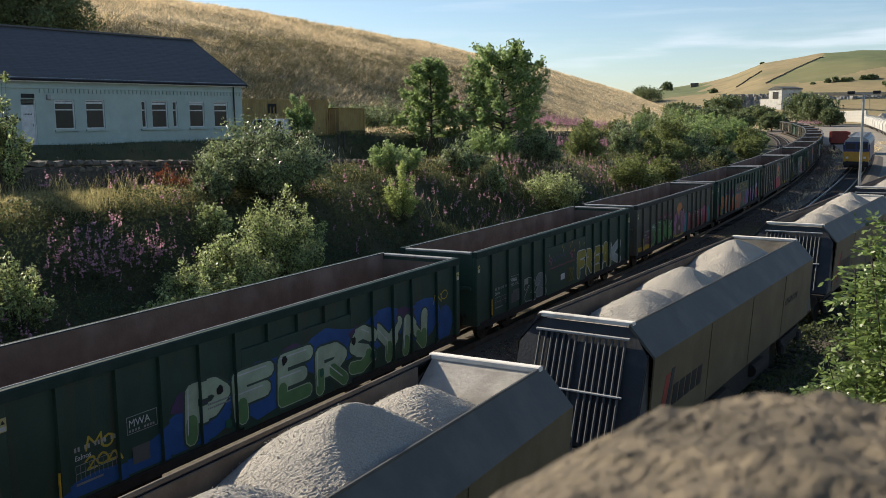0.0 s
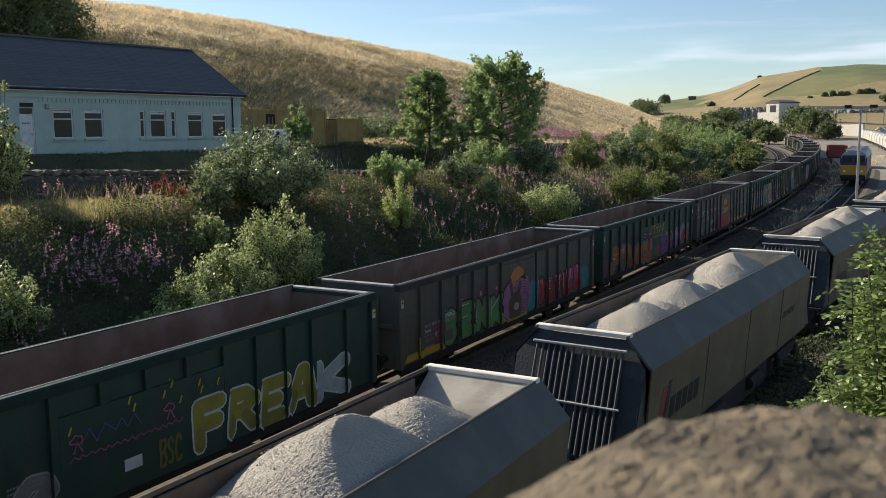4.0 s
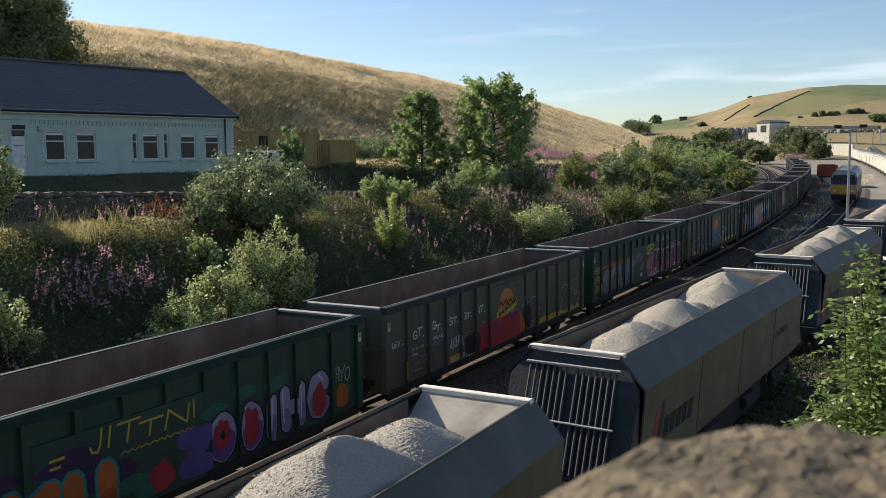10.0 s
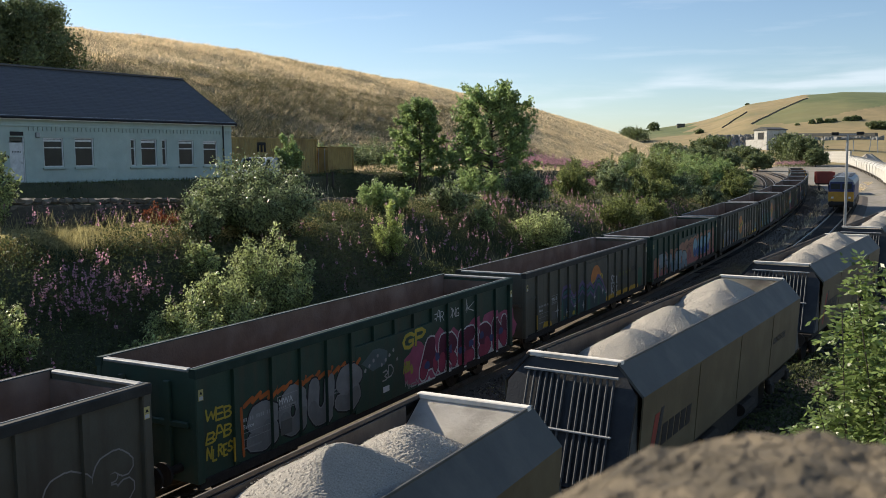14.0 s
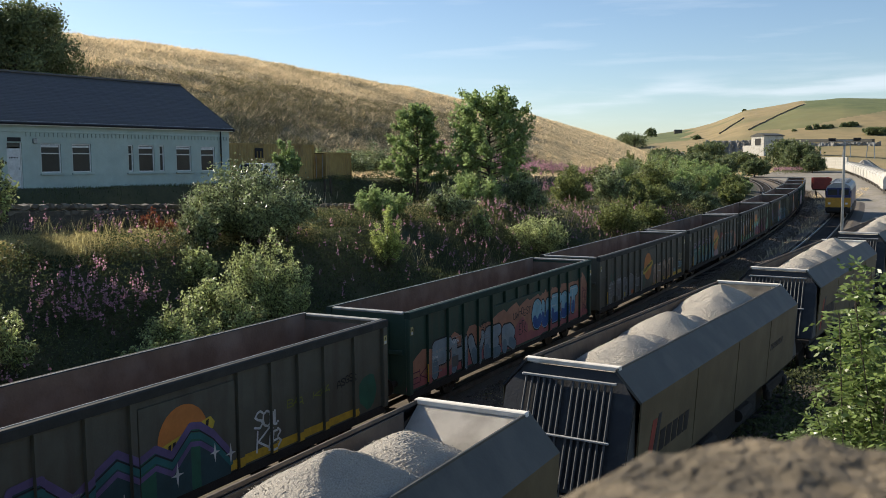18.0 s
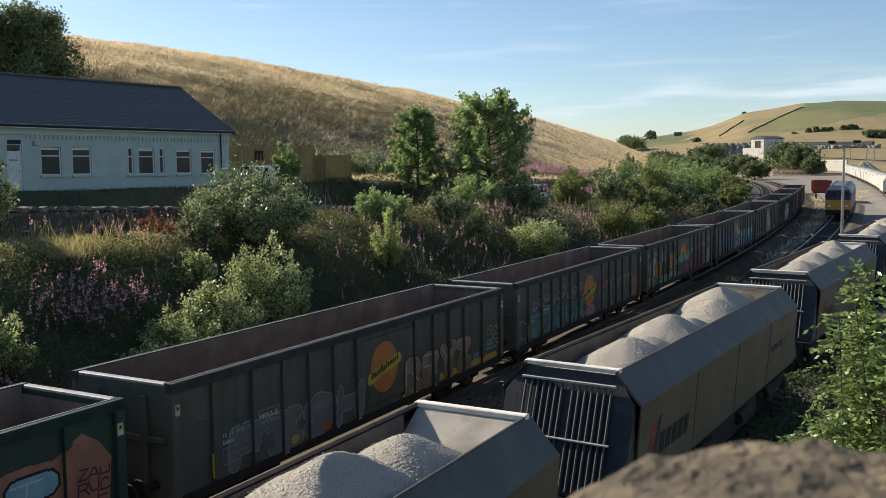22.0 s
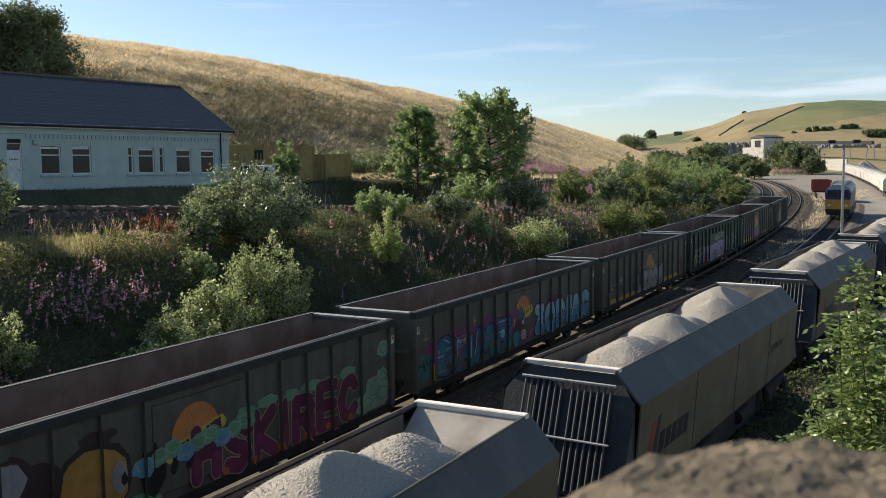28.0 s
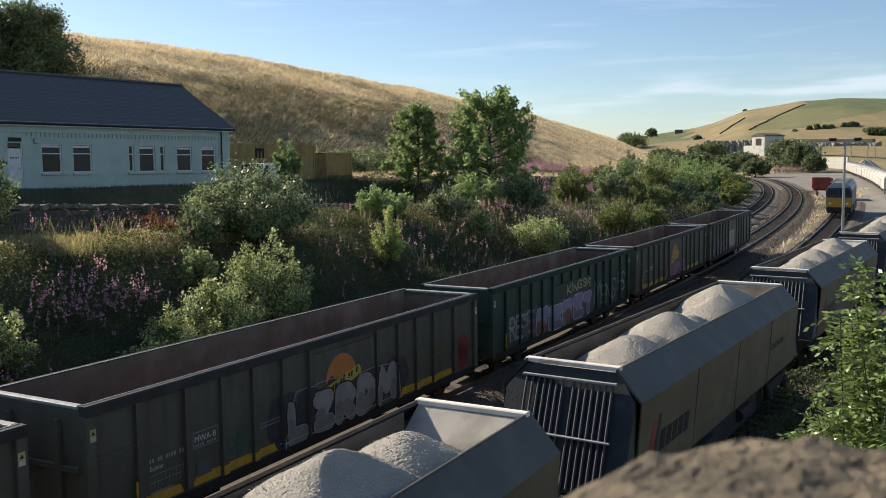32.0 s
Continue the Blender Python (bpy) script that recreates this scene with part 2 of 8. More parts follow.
M_LEAF_FAR = mat("far_tree_leaves", (0.19, 0.23, 0.1), 0.6, 0, (0.11, 0.14, 0.06), 0.3, island=0.4, through_light=0.3)
M_CROSS = mat("worn_pale_cross_bar_paint", (0.42, 0.42, 0.41), 0.6, 0, (0.28, 0.28, 0.27), 5)
M_PINK = mat("fireweed_flowers", (0.62, 0.35, 0.42), 0.6, 0, (0.44, 0.23, 0.29), 1.5, island=0.35, through_light=0.5)
M_CREAM_ROCK = mat("quarry_rock", (0.32, 0.31, 0.28), 0.95, 0, (0.17, 0.165, 0.15), 0.12, 0.8, 0.8, spread=0.8)
M_RED = mat("faded_red_paint", (0.28, 0.045, 0.03), 0.6, 0, (0.18, 0.035, 0.025), 2)
M_LOCO_BLUE = mat("locomotive_blue_paint", (0.015, 0.03, 0.12), 0.4, 0, (0.012, 0.02, 0.08), 2)
M_LOCO_YEL = mat("locomotive_yellow_paint", (0.5, 0.27, 0.03), 0.5, 0, (0.36, 0.19, 0.025), 3)
M_TANKWHITE = mat("dusty_white_tank_paint", (0.66, 0.64, 0.58), 0.6, 0, (0.5, 0.48, 0.43), 1, stain=(0.35, 0.32, 0.27), stain_scale=0.8)
M_GALV = mat("galvanised_steel", (0.36, 0.37, 0.37), 0.45, 0.7, (0.25, 0.26, 0.26), 5)
M_VAN = mat("white_van_paint", (0.72, 0.73, 0.74), 0.3, 0, (0.62, 0.63, 0.64), 2)


# ---- mesh helpers ----
def part(name, bm, material, parent, label="", smooth=False):
    me = bpy.data.meshes.new(name)
    bm.normal_update()
    bm.to_mesh(me)
    bm.free()
    for m in (material if isinstance(material, (list, tuple)) else [material]):
        me.materials.append(m)
    if smooth:
        for p in me.polygons:
            p.use_smooth = True
    ob = new(name, me)
    if parent:
        ob.parent = parent
    if label:
        ob["label"] = label
    return ob


def share(name, ob, m, parent):
    """Another object on the same mesh, at the pose m under parent."""
    o = new(name, ob.data)
    o.parent = parent
    o.matrix_basis = m
    return o


def thing(name, m, label, category, group="", kind=""):
    ob = new(name)
    ob.matrix_basis = m
    return tagged(ob, label, category, group, kind)


def mesh_part(name, verts, faces, material, parent=None, label="", smooth=False):
    me = bpy.data.meshes.new(name)
    me.from_pydata(verts, [], faces)
    me.update()
    for m in (material if isinstance(material, (list, tuple)) else [material]):
        me.materials.append(m)
    if smooth:
        me.shade_smooth()
    ob = new(name, me)
    if parent:
        ob.parent = parent
    if label:
        ob["label"] = label
    return ob


def quads_mesh(name, co, material, parent=None, label=""):
    """co: (n, 4, 3) corners of n loose quads, as one mesh."""
    n = len(co)
    me = bpy.data.meshes.new(name)
    me.vertices.add(n * 4)
    me.vertices.foreach_set("co", np.ascontiguousarray(co, dtype=np.float32).ravel())
    me.loops.add(n * 4)
    me.loops.foreach_set("vertex_index", np.arange(n * 4, dtype=np.int32))
    me.polygons.add(n)
    me.polygons.foreach_set("loop_start", np.arange(0, n * 4, 4, dtype=np.int32))
    me.update(calc_edges=True)
    me.materials.append(material)
    ob = new(name, me)
    if parent:
        ob.parent = parent
    if label:
        ob["label"] = label
    return ob


def add_box(bm, cx, cy, cz, sx, sy, sz, rx=0, ry=0, rz=0, bevel=0.0):
    r = bmesh.ops.create_cube(bm, size=1.0, matrix=pose(cx, cy, cz, rx, ry, rz) @ Matrix.Diagonal((sx, sy, sz, 1)))
    if bevel:
        es = list({e for v in r["verts"] for e in v.link_edges})
        bmesh.ops.bevel(bm, geom=es, offset=bevel, segments=1, affect="EDGES", profile=0.5)


def box(sx, sy, sz, bevel=0.0, at=(0, 0, 0)):
    bm = bmesh.new()
    add_box(bm, *at, sx, sy, sz, bevel=bevel)
    return bm


def add_cyl(bm, p, q, r1, r2=None, seg=12):
    p, q = Vector(p), Vector(q)
    d = q - p
    m = Matrix.Translation((p + q) / 2) @ d.to_track_quat("Z", "Y").to_matrix().to_4x4()
    bmesh.ops.create_cone(bm, cap_ends=True, segments=seg, radius1=r1, radius2=r1 if r2 is None else r2, depth=d.length, matrix=m)


def prism(profile, y0, y1):
    """A closed profile of (x, z) drawn out along y."""
    bm = bmesh.new()
    a = [bm.verts.new((x, y0, z)) for x, z in profile]
    b = [bm.verts.new((x, y1, z)) for x, z in profile]
    n = len(profile)
    for i in range(n):
        bm.faces.new((a[i], a[(i + 1) % n], b[(i + 1) % n], b[i]))
    bm.faces.new(a[::-1])
    bm.faces.new(b)
    bmesh.ops.recalc_face_normals(bm, faces=bm.faces)
    return bm


# ---- plan of the line ----
TRAIN_X, BEND_Y, BEND_R = -13.70, 60.0, 760.0


def grade(y):
    """Height of the yard: flat, then a gentle climb."""
    y = min(y, 420.0)
    if y < 40:
        return 0.0
    if y < 64:
        return 0.011 * (y - 40) ** 2 / 48
    return 0.011 * (y - 52)


def on_line(s, side=0.0):
    """Place and heading at s metres along the train's track (s equals y on the straight)."""
    if s <= BEND_Y:
        return TRAIN_X + side, s, 0.0
    a = (s - BEND_Y) / BEND_R
    r = BEND_R + side
    return TRAIN_X - BEND_R + r * math.cos(a), BEND_Y + r * math.sin(a), math.degrees(a)


def line_x(y):
    if y <= BEND_Y:
        return TRAIN_X
    d = min(y - BEND_Y, 700.0)
    return TRAIN_X - BEND_R + math.sqrt(BEND_R ** 2 - d * d)


def siding_x(y):
    """Centre of the hoppers' siding: straight, then bearing away."""
    if y < 12.5:
        return -5.95
    if y < 18:
        return -5.95 + 0.075 * (y - 12.5) ** 2 / 11
    return -5.95 + 0.206 + 0.075 * (y - 18)


# ---- ground ----
HILL_AZ = [(-70, 0.139), (-49.9, 0.1325), (-46.5, 0.1268), (-43.3, 0.119), (-40.0, 0.1112), (-36.6, 0.1005), (-33.1, 0.0897), (-28.4, 0.0734), (-24.3, 0.0592), (-20.8, 0.0405), (-18.1, 0.026), (-15.7, 0.0084), (-14.4, -0.006), (-13.5, -0.02)]
FAR_AZ = [(-24, 0.012), (-17, 0.025), (-15.5, 0.0285), (-13.5, 0.033), (-12.35, 0.0365), (-10.17, 0.0507), (-7.12, 0.0584), (-4.78, 0.0601), (-3.0, 0.0585), (5, 0.05), (30, 0.03)]
CREST_X = -100.0


def table(rows, v):
    if v <= rows[0][0]:
        return rows[0][1]
    for (a, p), (b, q) in zip(rows, rows[1:]):
        if v <= b:
            return p + (q - p) * (v - a) / (b - a)
    return rows[-1][1]


def smooth01(v):
    v = max(0.0, min(1.0, v))
    return v * v * (3 - 2 * v)


def road_z(y):
    return 4.3 - 0.0155 * (min(max(y, 0), 130) - 20)


def plateau_z(y):
    return 5.9 - 1.6 * smooth01((y - 70) / 90)


def ground_z(x, y):
    g = grade(y)
    u = x - line_x(y)
    z = g
    if u < -6.0:
        foot = smooth01((-6.2 - u) / 7.8)
        z = g + (max(road_z(y) - 0.35, g + 1.2) - g) * foot
        if u < -16.3:
            z = max(road_z(y), g + 1.4)
        if u < -22.4:
            z += (max(plateau_z(y), z + 0.2) - z) * smooth01((-22.4 - u) / 2.2)
    if x < -52:
        az = math.degrees(math.atan2(x, max(y, 1.0)))
        elev = table(HILL_AZ, az)
        yc = 100.0 / math.tan(radians(max(-80, min(az, -10)) * -1))
        top = 7.0 + elev * math.hypot(100.0, yc)
        k = (-54.0 - x) / (-54.0 - CREST_X)
        if k > 0:
            base = z
            if k <= 1:
                z = base + max(0, top - base) * (1 - (1 - k) ** 1.3)
            else:
                z = base + max(0, top - base) * max(0.0, 1 - 0.25 * (k - 1) ** 2 / 1.0) if k < 3 else base
    r = math.hypot(x, y)
    if r > 330:
        az = math.degrees(math.atan2(x, y)) if y > 0 else 60
        elev = table(FAR_AZ, az)
        k = (r - 330) / 420
        top = 7.0 + elev * 750
        f = smooth01(k) if k < 1 else 1.0
        zz = max(g - 1, 2) + (top - max(g - 1, 2)) * f
        z = max(z, zz) if k > 0 else z
    if r > 452 and y > 0:
        az = math.degrees(math.atan2(x, y))
        if az < -8.8:
            z = max(z, table([(-13.0, 6), (-12.2, 16.8), (-9.7, 15.2), (-8.8, 10)], az))
        elif r > 466:
            z = max(z, table([(-8.8, 10), (-8.0, 15.2), (-3.0, 15.2), (-1, 9)], az))
    if x < -56:
        z += smooth01((-56 - x) / 6) * (0.45 * noise.noise(Vector((x * 0.05, y * 0.05, 7))) + 0.3 * noise.noise(Vector((x * 0.2, y * 0.2, 2))))
    if x > 5 and y < 330:
        z = min(g, 0.0) + 0.0
    return z


def ground_kind(x, y):
    u = x - line_x(y)
    r = math.hypot(x, y)
    az = math.degrees(math.atan2(x, y)) if y > 0 else 60
    if r > 345 and az > -22:
        v = 12 * noise.noise(Vector((x * 0.02, y * 0.02, 3)))
        if az < -13.4 and 560 < r + v < 690:
            return 4
        if -9.95 < az:
            low = table([(-9.95, 538), (-7.15, 519), (-4.76, 557), (-2.8, 590), (5, 620)], az)
            high = table([(-9.95, 538), (-6.88, 643), (-6.8, 5000)], az)
            return 4 if low < r + v * 0.5 and r < high else 5
        return 5
    if x < -53:
        return 7 if x > -70 - 8 * noise.noise(Vector((x * 0.06, y * 0.06, 4))) and y < 150 else 3
    if u < -22.0:
        return 3 if u < -27 else 2
    if u < -17.0:
        return 6
    if u < -6.5:
        return 2
    if u < 3.2 or (y < 70 and x < 1):
        return 0
    return 1


def axis(parts):
    out = []
    for a, b, step in parts:
        out.extend(np.arange(a, b, step))
    return out


def build_ground():
    xs = axis([(-1500, -300, 60), (-300, -130, 10), (-130, -60, 2.5), (-60, -38, 1.5), (-38, -14, 0.6), (-14, 6, 1.0), (6, 60, 6), (60, 300, 20), (300, 900, 60)])
    ys = axis([(-80, 4, 6), (4, 90, 1.2), (90, 260, 3), (260, 420, 6), (420, 680, 5), (680, 1000, 14), (1000, 2400, 70)])
    verts, faces, kinds = [], [], []
    for j, y in enumerate(ys):
        for i, x in enumerate(xs):
            z = ground_z(x, y)
            u = x - line_x(y)
            if u < -6.5 and not -22.2 < u < -16.4:
                z += 0.18 * noise.noise(Vector((x * 0.35, y * 0.35, 0)))
            verts.append((x, y, z - 0.40 if u > -6.2 and u < 12 and y < 420 else z))
    nx = len(xs)
    for j in range(len(ys) - 1):
        for i in range(nx - 1):
            a = j * nx + i
            faces.append((a, a + 1, a + nx + 1, a + nx))
            kinds.append(ground_kind((xs[i] + xs[i + 1]) / 2, (ys[j] + ys[j + 1]) / 2))
    ob = mesh_part("ground", verts, faces, [M_BALLAST, M_YARD, M_BANK, M_HILL, M_FIELD, M_PASTURE, M_ROAD, M_HILL_LOW], None, smooth=True)
    ob.data.polygons.foreach_set("material_index", np.array(kinds, dtype=np.int32))
    return tagged(ob, "sheet of ballast, earth bank and dry grassy hillside", "ground", kind="structure")


build_ground()


# ---- permanent way ----
def build_track(name, side, s0, s1, path, label, step=2.0):
    """Rails, sleepers and a ballast bed along path(s, side) -> x, y, heading."""
    root = thing(name, Matrix.Identity(4), label, "railway track", kind="structure")
    ss = np.arange(s0, s1, step)
    prof = [(-0.035, -0.15), (0.035, -0.15), (0.035, 0.0), (-0.035, 0.0)]
    for sgn in (-1, 1):
        verts, faces = [], []
        for s in ss:
            x, y, a = path(s, side)
            c, d = math.cos(radians(a)), math.sin(radians(a))
            for px, pz in prof:
                o = sgn * 0.7525 + px
                verts.append((x + o * c, y + o * d, grade(y) + pz))
        for i in range(len(ss) - 1):
            for k in range(4):
                a0, b0 = i * 4 + k, i * 4 + (k + 1) % 4
                faces.append((a0, b0, b0 + 4, a0 + 4))
        mesh_part("rail", verts, faces, M_RAIL, root)
    verts, faces = [], []
    for s in ss:
        x, y, a = path(s, side)
        c, d = math.cos(radians(a)), math.sin(radians(a))
        for o, z in ((-2.9, -0.55), (-1.7, -0.19), (1.7, -0.19), (2.9, -0.55)):
            w = 0.03 * noise.noise(Vector((x + o * 3, y * 0.8, 5)))
            verts.append((x + o * c, y + o * d, grade(y) + z + w))
    for i in range(len(ss) - 1):
        for k in range(3):
            a0 = i * 4 + k
            faces.append((a0, a0 + 1, a0 + 5, a0 + 4))
    mesh_part("ballast_bed", verts, faces, M_BALLAST, root)
    first = None
    count = 0
    for s in np.arange(max(s0, 56) if s1 > 200 else s0, s1, 0.7):
        x, y, a = path(s, side)
        m = pose(x, y, grade(y) - 0.21, 0, 0, a)
        if first is None:
            first = part("sleeper", box(2.5, 0.25, 0.14, 0.015), M_SLEEPER, root)
            first.matrix_basis = m
        elif count < 290:
            share("sleeper", first, m, root)
        count += 1
    return root


def siding_path(s, side):
    a = -math.degrees(math.atan((siding_x(s + 0.1) - siding_x(s - 0.1)) / 0.2))
    return siding_x(s) + side, s, a


build_track("main_track", 0.0, -6, 262, on_line, "curving railway track with worn rails on grey ballast")
build_track("second_track", -4.6, 40, 262, on_line, "curving railway track beside the main line")


def loco_path(s, side):
    x = -8.6 - 0.0004 * (s - 62) ** 2
    x1 = -8.6 - 0.0004 * (s - 61.8) ** 2
    return x + side, s, -math.degrees(math.atan((x1 - x) / 0.2))


build_track("loco_siding", 0.0, 62, 150, loco_path, "rusty siding track in the yard")
build_track("hopper_siding", 0.0, -4, 78, siding_path, "siding track under the loaded hoppers")


# ---- box wagons ----
HALF, WIDE, RIM, FLOOR, SILL = 7.38, 1.375, 3.02, 1.25, 0.74
PITCH = 15.86
RIBS_GREY = [-6.2, -5.0, -4.0, -3.05, -2.07, -1.1, 1.72, 2.78, 3.73, 4.7, 5.95]
RIBS_GREEN = [-6.2, -5.0, -4.0, -3.0, -2.0, 2.0, 2.97, 3.93, 4.85, 6.2]
RIB_W, SIDE_X, RIB_X = 0.15, 1.25, 1.335


def wheelset(parent, y):
    bm = bmesh.new()
    add_cyl(bm, (-0.95, 0, 0), (0.95, 0, 0), 0.08, seg=8)
    for sgn in (-1, 1):
        add_cyl(bm, (sgn * 0.71, 0, 0), (sgn * 0.79, 0, 0), 0.46, seg=20)
        add_cyl(bm, (sgn * 0.68, 0, 0), (sgn * 0.72, 0, 0), 0.485, seg=20)
        for k in range(4):
            a = k * math.pi / 2
            add_box(bm, sgn * 0.79, 0.25 * math.cos(a), 0.25 * math.sin(a), 0.03, 0.09, 0.09)
    ws = part("wheelset", bm, M_WHEEL, parent, "worn steel wheelset")
    ws.matrix_basis = pose(0, y, 0.46)
    return ws


def make_wagon(paint, rim_paint, label, ribs):
    w = thing("box_wagon", Matrix.Identity(4), label, "railway wagon", "moving train of box wagons")
    for sgn in (-1, 1):
        bm = box(0.05, 2 * HALF - 0.1, RIM - 0.12 - SILL, at=(sgn * (SIDE_X - 0.025), 0, (RIM - 0.12 + SILL) / 2))
        side = part("side_panel", bm, paint, w)
        bm = box(0.02, 2 * HALF - 0.3, RIM - 0.016 - FLOOR, at=(sgn * (SIDE_X - 0.065), 0, (RIM - 0.016 + FLOOR) / 2))
        part("lining_panel", bm, M_RUST, w, "rust-brown inner lining")
        rail = prism([(sgn * (SIDE_X - 0.052), RIM - 0.17), (sgn * WIDE, RIM - 0.19), (sgn * WIDE, RIM - 0.025), (sgn * (WIDE - 0.03), RIM),
                      (sgn * (SIDE_X - 0.04), RIM), (sgn * (SIDE_X - 0.052), RIM - 0.012)], -HALF, HALF)
        part("top_rail", rail, rim_paint, side)
        # thin pale strip along the inner edge of the top rail
        part("worn_edge", box(0.022, 2 * HALF - 0.1, 0.012, at=(sgn * (SIDE_X - 0.035), 0, RIM + 0.005)), M_RIM_END, side, "pale edge of the top rail")
        rib0 = None
        for y in ribs:
            if rib0 is None:
                bm = prism([(0, 0), (0.005, 0), (RIB_X - SIDE_X, 0.12), (RIB_X - SIDE_X, RIM - 0.2 - SILL), (0, RIM - 0.2 - SILL)], -RIB_W / 2, RIB_W / 2)
                rib0 = part("rib", bm, paint, side)
                rib0.matrix_basis = pose(sgn * SIDE_X, y, SILL, 0, 0, 0 if sgn > 0 else 180)
            else:
                share("rib", rib0, pose(sgn * SIDE_X, y, SILL, 0, 0, 0 if sgn > 0 else 180), side)
        for y in (-HALF + 0.1, HALF - 0.1):
            bm = box(0.13, 0.2, RIM - 0.15 - SILL, 0.02, at=(sgn * (SIDE_X + 0.045), y, (RIM - 0.15 + SILL) / 2))
            part("corner_post", bm, paint, side)
        bm = box(0.1, 2 * HALF - 0.2, 0.2, 0.015, at=(sgn * (SIDE_X + 0.0), 0, SILL - 0.06))
        part("sole_bar", bm, M_BOGIE, w)
        if ribs is RIBS_GREEN:
            part("centre_plate", box(RIB_X - SIDE_X, 3.85, 2.42 - SILL, 0.01, at=(sgn * (SIDE_X + (RIB_X - SIDE_X) / 2), 0, (2.42 + SILL) / 2)), paint, side)
            for y in (-1.0, 0.0, 1.0):
                part("short_rib", box(RIB_X - SIDE_X, RIB_W, 0.4, at=(sgn * (SIDE_X + (RIB_X - SIDE_X) / 2), y, 2.622)), paint, side)
        else:
            part("door_frame", box(0.04, 1.0, 0.05, 0.005, at=(sgn * (SIDE_X + 0.015), -6.75, 2.05)), paint, side)
            part("logo_plate", box(0.05, 2.55, 1.7, 0.01, at=(sgn * (SIDE_X + 0.02), 0.31, 1.82)), paint, side)
        part("grab_rail", box(0.03, 0.03, 0.5, at=(sgn * (SIDE_X + 0.09), -6.32, 1.15)), M_YELLOW, side, "yellow grab handle")
    for sgn in (-1, 1):
        bm = box(2 * SIDE_X - 0.04, 0.06, RIM - 0.075 - SILL, at=(0, sgn * (HALF - 0.06), (RIM - 0.075 + SILL) / 2))
        end = part("end_panel", bm, paint, w)
        bm = box(2 * SIDE_X - 0.16, 0.02, RIM - 0.16 - FLOOR, at=(0, sgn * (HALF - 0.162), (RIM - 0.16 + FLOOR) / 2))
        part("lining_panel", bm, M_RUST, w)
        bm = box(2 * SIDE_X - 0.18, 0.14, 0.075, 0.02, at=(0, sgn * (HALF - 0.07), RIM - 0.036))
        part("end_rail", bm, M_RIM_END, end, "pale end rail")
        for x in (-0.62, 0.62):
            part("end_post", box(0.16, 0.09, RIM - 0.3 - SILL, 0.015, at=(x, sgn * (HALF + 0.005), (RIM - 0.26 + SILL) / 2)), paint, end)
        part("end_beam", box(2.3, 0.08, 0.12, 0.015, at=(0, sgn * (HALF + 0.0), 1.9)), paint, end)
        for x in (-0.865, 0.865):
            bm = bmesh.new()
            add_cyl(bm, (x, sgn * (HALF - 0.05), 1.02), (x, sgn * (HALF + 0.4), 1.02), 0.09, 0.08)
            add_cyl(bm, (x, sgn * (HALF + 0.4), 1.02), (x, sgn * (HALF + 0.45), 1.02), 0.24, seg=16)
            part("buffer", bm, M_BOGIE, w)
        bm = bmesh.new()
        add_box(bm, 0, sgn * (HALF + 0.15), 0.98, 0.16, 0.4, 0.16, bevel=0.03)
        add_cyl(bm, (0.2, sgn * (HALF + 0.02), 0.9), (0.24, sgn * (HALF + 0.3), 0.5), 0.025)
        part("coupling", bm, M_BOGIE, w)
        part("stripe", box(0.10, 0.12, 0.5, at=(0.95, sgn * (HALF - 0.13), RIM - 0.42)), M_YELLOW, end, "worn yellow end stripe")
    part("floor", box(2 * SIDE_X - 0.16, 2 * HALF - 0.36, 0.06, at=(0, 0, FLOOR)), M_RUST, w, "rusty wagon floor with ore dust")
    part("underframe", box(1.1, 2 * HALF - 0.3, 0.3, at=(0, 0, 0.98)), M_BOGIE, w)
    for by in (-5.0, 5.0):
        bm = bmesh.new()
        for sgn in (-1, 1):
            add_box(bm, sgn * 1.0, by, 0.6, 0.12, 1.3, 0.2, bevel=0.03)
            for dy in (-0.9, 0.9):
                add_box(bm, sgn * 1.0, by + dy, 0.5, 0.16, 0.42, 0.3, bevel=0.05)
                add_box(bm, sgn * 1.0, by + dy * 0.72, 0.6, 0.12, 0.5, 0.12)
            for dy in (-0.2, 0, 0.2):
                add_cyl(bm, (sgn * 1.02, by + dy, 0.38), (sgn * 1.02, by + dy, 0.68), 0.08, seg=8)
        add_box(bm, 0, by, 0.62, 2.0, 0.4, 0.22, bevel=0.03)
        bogie = part("bogie", bm, M_BOGIE, w)
        for dy in (-0.9, 0.9):
            wheelset(w, by + dy)
    for y, sx in ((-3.0, 1), (0.8, 1)):
        bm = bmesh.new()
        add_cyl(bm, (1.0, y, 0.72), (1.08, y, 0.72), 0.22, seg=14)
        add_cyl(bm, (1.08, y, 0.72), (1.1, y, 0.72), 0.17, seg=14)
        part("brake_wheel", bm, M_GALV, w, "pale steel handbrake wheel")
    return w


def wagon_pose(n, s):
    """Wagon n when the train has rolled s metres."""
    mid = 23.98 + PITCH * n - s + HALF
    x0, y0, _ = on_line(mid - 5)
    x1, y1, _ = on_line(mid + 5)
    z0, z1 = grade(y0), grade(y1)
    return pose((x0 + x1) / 2, (y0 + y1) / 2, (z0 + z1) / 2, math.degrees(math.atan2(z1 - z0, 10)), 0, -math.degrees(math.atan2(x1 - x0, y1 - y0)))


def rolled(t):
    return -4.3e-5 * t ** 3 + 0.0322 * t ** 2 + 4.897 * t


